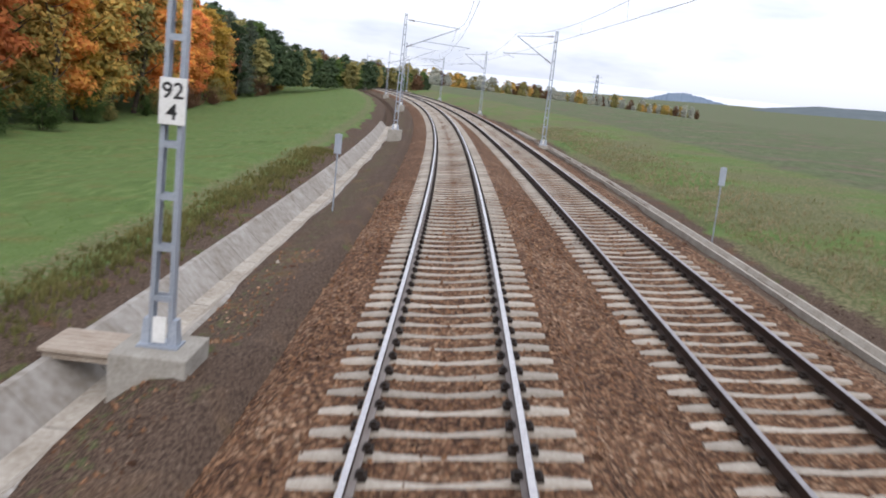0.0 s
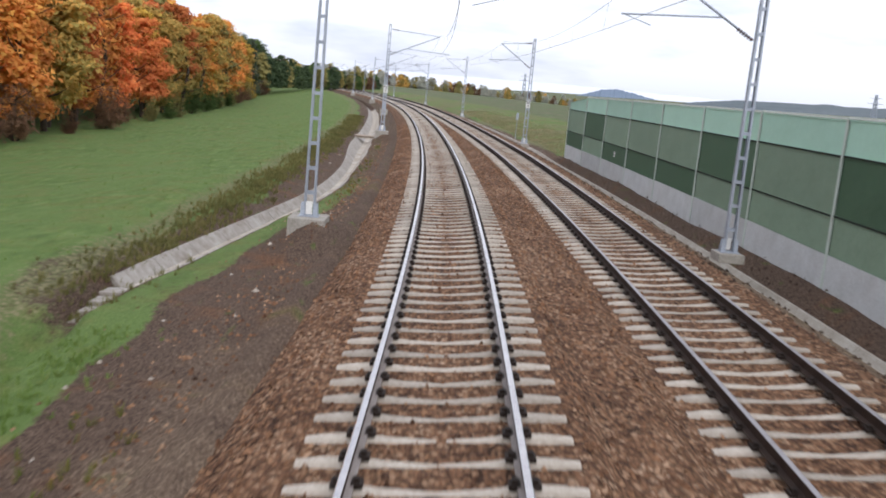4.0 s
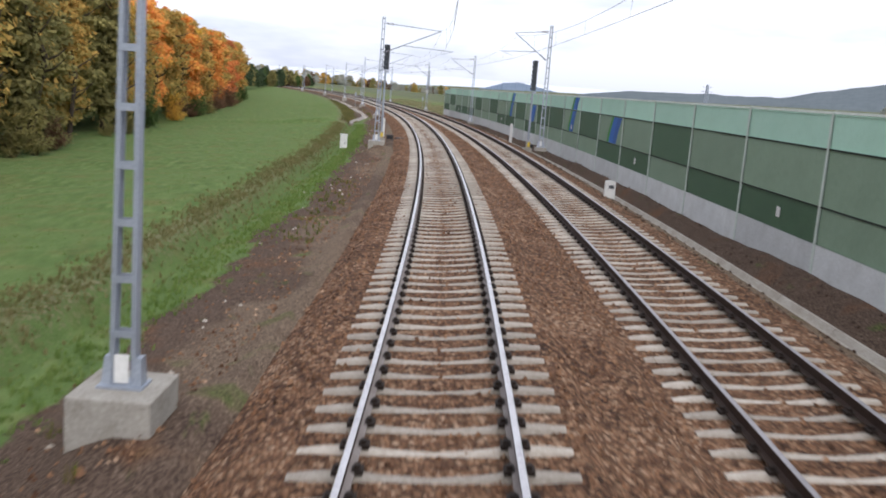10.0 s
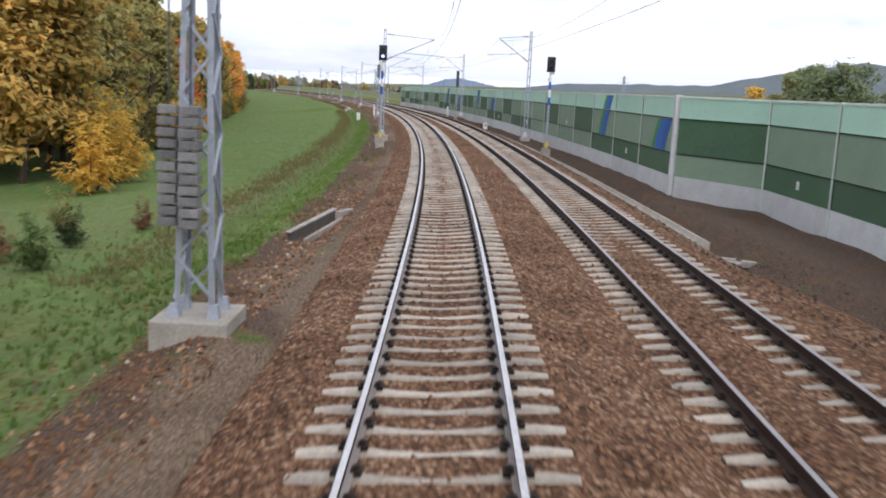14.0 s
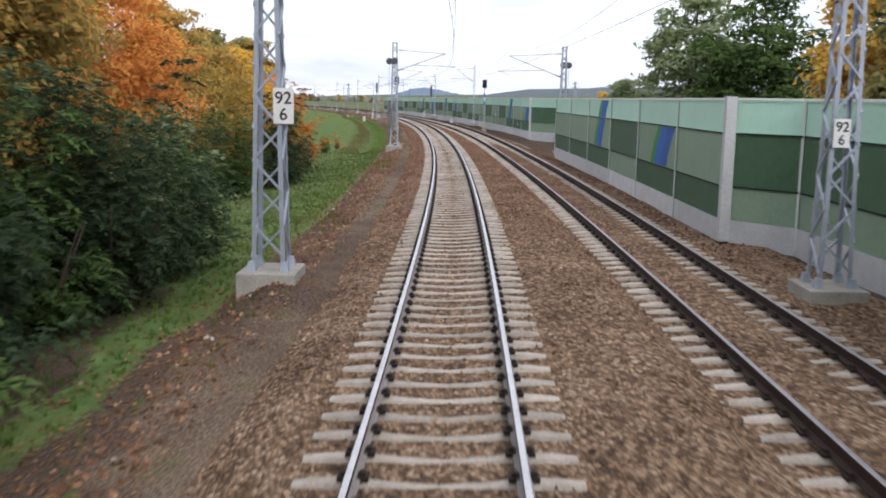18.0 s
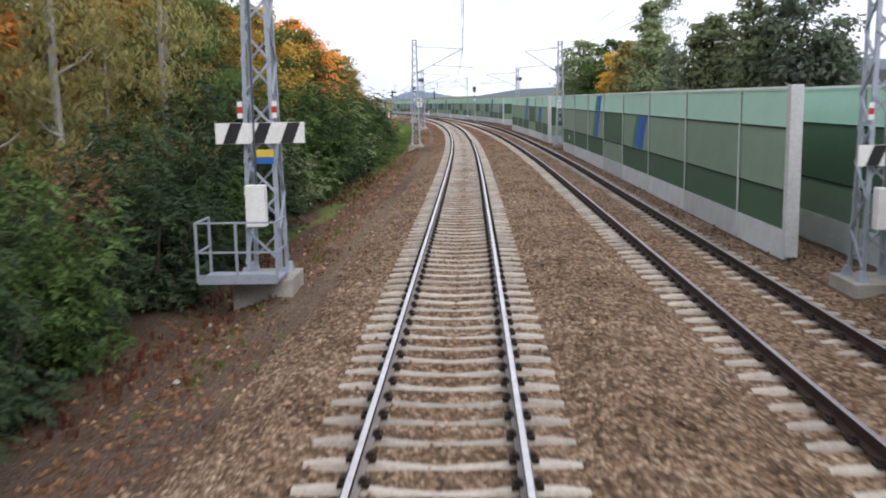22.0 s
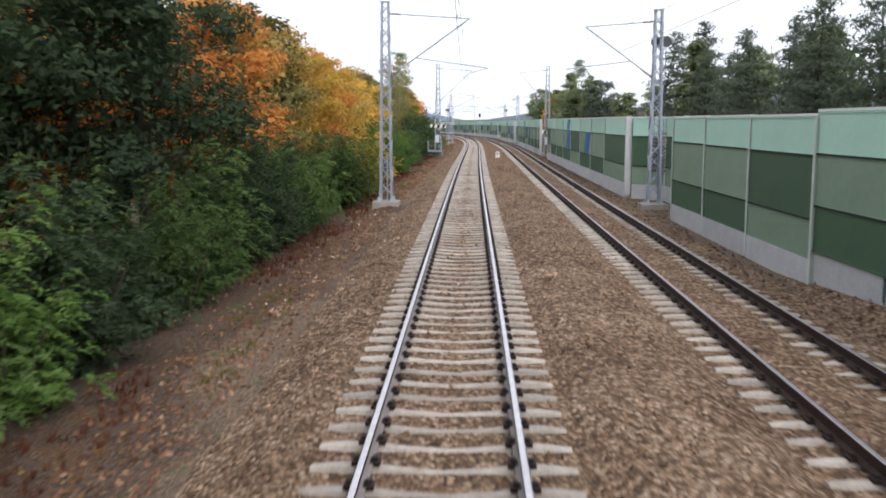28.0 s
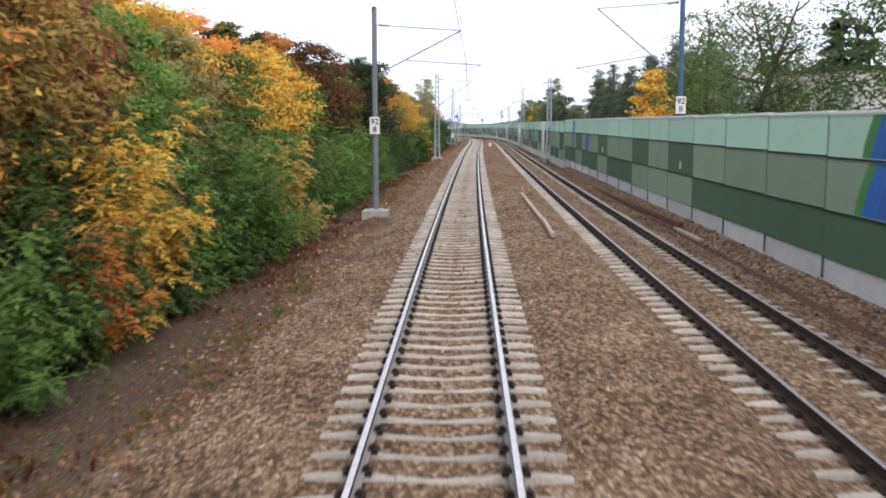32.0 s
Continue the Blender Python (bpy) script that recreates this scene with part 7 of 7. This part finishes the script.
# ---- distant ridges ----
def ridge(name, az0, az1, dist, heights, mat, label, seed):
    """A wooded rise far off; bearings in degrees counter-clockwise from the line's first heading, heights in degrees."""
    r = np.random.default_rng(seed)
    n = 160
    az = np.linspace(az0, az1, n)
    el = np.interp(np.linspace(0, 1, n), np.linspace(0, 1, len(heights)), heights)
    jag = np.convolve(r.normal(size=n + 4), [0.2, 0.3, 0.3, 0.2], "same")[2:-2] * 0.035
    cx, cy = -30.0, -200.0
    rows = []
    for k, (dd, hh) in enumerate(((0.86, 0.0), (0.93, 0.5), (1.0, 1.0), (1.1, 0.9), (1.25, 0.0))):
        D = dist * dd
        z = 3.0 + np.tan(np.radians(el)) * dist * hh + np.tan(np.radians(jag)) * dist * (1 if 0 < hh else 0) - (25 if hh == 0 else 0)
        rows.append(np.stack([cx - np.sin(np.radians(az)) * D, cy + np.cos(np.radians(az)) * D, z], -1))
    V = np.concatenate(rows)
    F = [(k * n + i, k * n + i + 1, (k + 1) * n + i + 1, (k + 1) * n + i) for k in range(4) for i in range(n - 1)]
    tagged(new(name, mesh_from(name, V.tolist(), F, mat)), label, "hill", kind="structure")


# distance haze is painted into these ridge colours: paler and bluer farther off
M_ridge_far = material("far_hill_haze_tint", (0.2, 0.25, 0.32), 1.0, vary=(0.16, 0.21, 0.275), scale=0.01, fine=0.06, bump=0.0, spec=0.0)
M_ridge_mid = material("ridge_haze_tint", (0.16, 0.185, 0.2), 1.0, vary=(0.125, 0.15, 0.16), scale=0.01, fine=0.08, bump=0.0, spec=0.0)
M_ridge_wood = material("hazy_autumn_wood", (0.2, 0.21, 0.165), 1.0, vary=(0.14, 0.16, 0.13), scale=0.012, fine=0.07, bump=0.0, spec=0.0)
M_ridge_pale = material("far_mountains_haze_tint", (0.74, 0.78, 0.84), 1.0, vary=(0.7, 0.74, 0.8), scale=0.003, fine=0.02, bump=0.0, spec=0.0)
ridge("backdrop_mountains", 30, -75, 4300, [0.4, 0.5, 0.4, 0.62, 0.5, 0.35, 0.55, 0.7, 0.6], M_ridge_pale, "mountains far beyond the plain, coloured pale blue with haze", 3)
ridge("backdrop_hill", -9.2, -15.0, 2900, [-0.1, 0.15, 0.45, 0.62, 0.45, 0.25, 0.1], M_ridge_far, "small conical hill on the horizon, coloured blue-grey with haze", 5)
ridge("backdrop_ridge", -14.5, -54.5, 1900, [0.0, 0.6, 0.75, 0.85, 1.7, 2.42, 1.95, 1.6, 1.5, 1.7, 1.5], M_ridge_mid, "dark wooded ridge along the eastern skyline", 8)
ridge("backdrop_ridge", 26, 1.5, 1500, [2.0, 2.0, 1.75, 1.35, 0.9, 0.4, 0.1], M_ridge_wood, "dark wooded slope beyond the western fields", 11)


# ---- houses and lamps behind the barrier ----
M_plaster = material("pale_plaster", (0.62, 0.6, 0.55), 0.9, vary=(0.5, 0.48, 0.43), scale=1.2, bump=0.1)
M_roof = material("dark_roof_tiles", (0.06, 0.055, 0.055), 0.8, vary=(0.035, 0.033, 0.035), scale=2, fine=14, bump=0.4, bump_scale=8)
M_pane = material("window_glass", (0.05, 0.06, 0.07), 0.08, bump=0.0, spec=0.6)


def house(s, lat, w, d, eave, ridge_h, turn, label, flat=False):
    h = thing("house", stand(s, lat, -0.8, turn), label, "house", "houses behind the barrier")
    b = box(bmesh.new(), (0, 0, eave / 2), (w, d, eave)); part("wall", b, M_plaster, h)
    if flat:
        b = box(bmesh.new(), (0, 0, eave + 0.15), (w + 0.4, d + 0.4, 0.3), bevel=0.03); part("roof", b, M_roof, h)
    else:
        bm = bmesh.new()
        o, t = 0.45, 0.18
        for sg in (-1, 1):
            p = [(-w / 2 - o, sg * (d / 2 + o), eave - 0.3), (w / 2 + o, sg * (d / 2 + o), eave - 0.3), (w / 2 + o, 0, ridge_h), (-w / 2 - o, 0, ridge_h)]
            lo = [bm.verts.new(q) for q in p]; hi = [bm.verts.new((q[0], q[1], q[2] + t)) for q in p]
            bm.faces.new(hi); bm.faces.new(lo[::-1])
            for i in range(4):
                bm.faces.new((lo[i], lo[(i + 1) % 4], hi[(i + 1) % 4], hi[i]))
        bmesh.ops.recalc_face_normals(bm, faces=bm.faces)
        roof = part("roof", bm, M_roof, h)
        part("chimney", box(bmesh.new(), (w * 0.2, 0.5, ridge_h + 0.3), (0.5, 0.5, 1.2), bevel=0.02), M_plaster, roof)
        bm = bmesh.new()
        for sx in (-1, 1):
            vs = [bm.verts.new((sx * (w / 2 - 0.01), y, z)) for y, z in ((-d / 2, eave), (d / 2, eave), (0, ridge_h))]
            bm.faces.new(vs)
        part("gable", bm, M_plaster, h)
    for face, n in ((-1, int(w // 2.6)), (1, int(w // 2.6))):
        for i in range(n):
            for z in ((1.6, 4.2) if eave > 4.5 else (1.6,)):
                x = -w / 2 + (i + 0.5) * w / n
                win = part("window", box(bmesh.new(), (x, face * d / 2, z), (1.2, 0.12, 1.35), bevel=0.01), M_white, h)
                for dx in (-0.28, 0.28):
                    part("pane", box(bmesh.new(), (x + dx, face * (d / 2 + 0.065), z), (0.48, 0.012, 1.15)), M_pane, win)


house(-181, 37, 15, 9, 3.9, 6.6, 4, "long house with dark tiled roof behind garden trees")
house(-216, 34, 13, 9, 3.2, 5.4, 6, "low house with dark roof and pale walls")
house(-352, 29, 12, 9, 7.2, 7.5, 15, "white flat-roofed block behind thin trees", flat=True)


def street_lamp(s, lat, h, label):
    l = thing("street_lamp", stand(s, lat, -0.7), label, "street lamp", "street lamps behind the barrier")
    part("pole", tube(bmesh.new(), (0, 0, -0.1), (0, 0, h), 0.13, 0.1, 10), M_bark, l, "dark timber pole")
    part("cross_arm", bar(bmesh.new(), (-0.35, 0, h - 0.12), (0.55, 0, h - 0.12), 0.09, 0.09), M_bark, l)
    part("arm", tube(bmesh.new(), (0, 0, h - 0.1), (-1.1, -0.2, h + 0.12), 0.04), M_darkmetal, l)
    part("lamp_head", box(bmesh.new(), (-1.3, -0.22, h + 0.12), (0.6, 0.22, 0.12), bevel=0.03), M_darkmetal, l)


street_lamp(-257.5, 22.0, 7.8, "dark wooden pole with a street lamp above gardens")
street_lamp(-206.0, 16.0, 7.6, "grey street lamp among garden trees")


# ---- power pylons far across the fields ----
def pylon(x, y, h, label):
    p = thing("power_pylon", Matrix.Translation((x, y, float(far_z(x, y)) - 0.2)), label, "power pylon", "far power pylons")
    for sx in (-1, 1):
        for sy in (-1, 1):
            part("leg", bar(bmesh.new(), (sx * h * 0.07, sy * h * 0.07, 0), (sx * 0.3, sy * 0.3, h), 0.22, 0.22), M_galv, p)
    for k in range(7):
        z0, z1 = h * k / 7, h * (k + 1) / 7
        w0, w1 = h * 0.07 * (1 - k / 7) + 0.3 * k / 7, h * 0.07 * (1 - (k + 1) / 7) + 0.3 * (k + 1) / 7
        for sy in (-1, 1):
            part("brace", bar(bmesh.new(), (-w0, sy * w0, z0), (w1, sy * w1, z1), 0.12, 0.12), M_galv, p)
            part("brace", bar(bmesh.new(), (w0, sy * w0, z0), (-w1, sy * w1, z1), 0.12, 0.12), M_galv, p)
    for z, w in ((0.78, 0.2), (0.92, 0.15)):
        part("cross_arm", bar(bmesh.new(), (-h * w, 0, h * z), (h * w, 0, h * z), 0.18, 0.18), M_galv, p)


pylon(172, 300, 15, "thin grey lattice pylon out in the fields")
pylon(60, 470, 17, "thin grey lattice pylon on the horizon")
pylon(250, 215, 14, "small grey lattice pylon beyond the barrier")


# ---- car on the field track ----
M_carpaint = material("yellow_car_paint", (0.72, 0.52, 0.03), 0.3, vary=(0.6, 0.42, 0.03), scale=2, bump=0.0, spec=0.5)
M_tyre = material("tyre_rubber", (0.02, 0.02, 0.021), 0.85, bump=0.2)
M_headlamp = material("headlamp_glass", (0.8, 0.8, 0.78), 0.1, vary=(0.7, 0.7, 0.7), bump=0.0, spec=0.6)
car = thing("off_road_car", stand(-151.0, -18.4, float(ground_z(-151.0, -18.4)), 14), "small yellow off-road car on a dirt track", "car")
part("body", box(bmesh.new(), (0, 0, 0.72), (1.6, 3.7, 0.62), bevel=0.07, taper=0.96), M_carpaint, car)
part("cabin", box(bmesh.new(), (0, 0.45, 1.34), (1.5, 2.5, 0.64), bevel=0.06, taper=0.88), M_carpaint, car)
part("bonnet", box(bmesh.new(), (0, -1.35, 1.06), (1.44, 0.95, 0.09), bevel=0.03), M_carpaint, car)
part("windscreen", box(bmesh.new(), (0, -0.77, 1.36), (1.22, 0.05, 0.42), Matrix.Rotation(radians(-10), 3, "X"), bevel=0.01), M_pane, car)
part("rear_window", box(bmesh.new(), (0, 1.66, 1.38), (1.15, 0.05, 0.38), Matrix.Rotation(radians(7), 3, "X"), bevel=0.01), M_pane, car)
for sd in (-1, 1):
    for y in (-0.1, 0.98):
        part("side_window", box(bmesh.new(), (sd * 0.715, y, 1.37), (0.05, 0.9, 0.38), Matrix.Rotation(radians(-sd * 7), 3, "Y"), bevel=0.01), M_pane, car)
    part("headlight", tube(bmesh.new(), (sd * 0.55, -1.83, 0.86), (sd * 0.55, -1.88, 0.86), 0.11, n=14), M_headlamp, car, "pale round headlight")
    part("mirror", box(bmesh.new(), (sd * 0.88, -0.62, 1.16), (0.14, 0.06, 0.16), bevel=0.02), M_black, car)
    for y in (-1.15, 1.15):
        wh = part("wheel", tube(bmesh.new(), (sd * 0.62, y, 0.33), (sd * 0.84, y, 0.33), 0.33, n=20), M_tyre, car, "black tyre")
        part("rim", tube(bmesh.new(), (sd * 0.835, y, 0.33), (sd * 0.855, y, 0.33), 0.19, n=16), M_galv, wh)
part("bumper", box(bmesh.new(), (0, -1.9, 0.52), (1.62, 0.16, 0.22), bevel=0.03), M_black, car)
part("bumper", box(bmesh.new(), (0, 1.9, 0.52), (1.62, 0.16, 0.22), bevel=0.03), M_black, car)
part("grille", box(bmesh.new(), (0, -1.86, 0.84), (0.8, 0.03, 0.16), bevel=0.01), M_black, car)
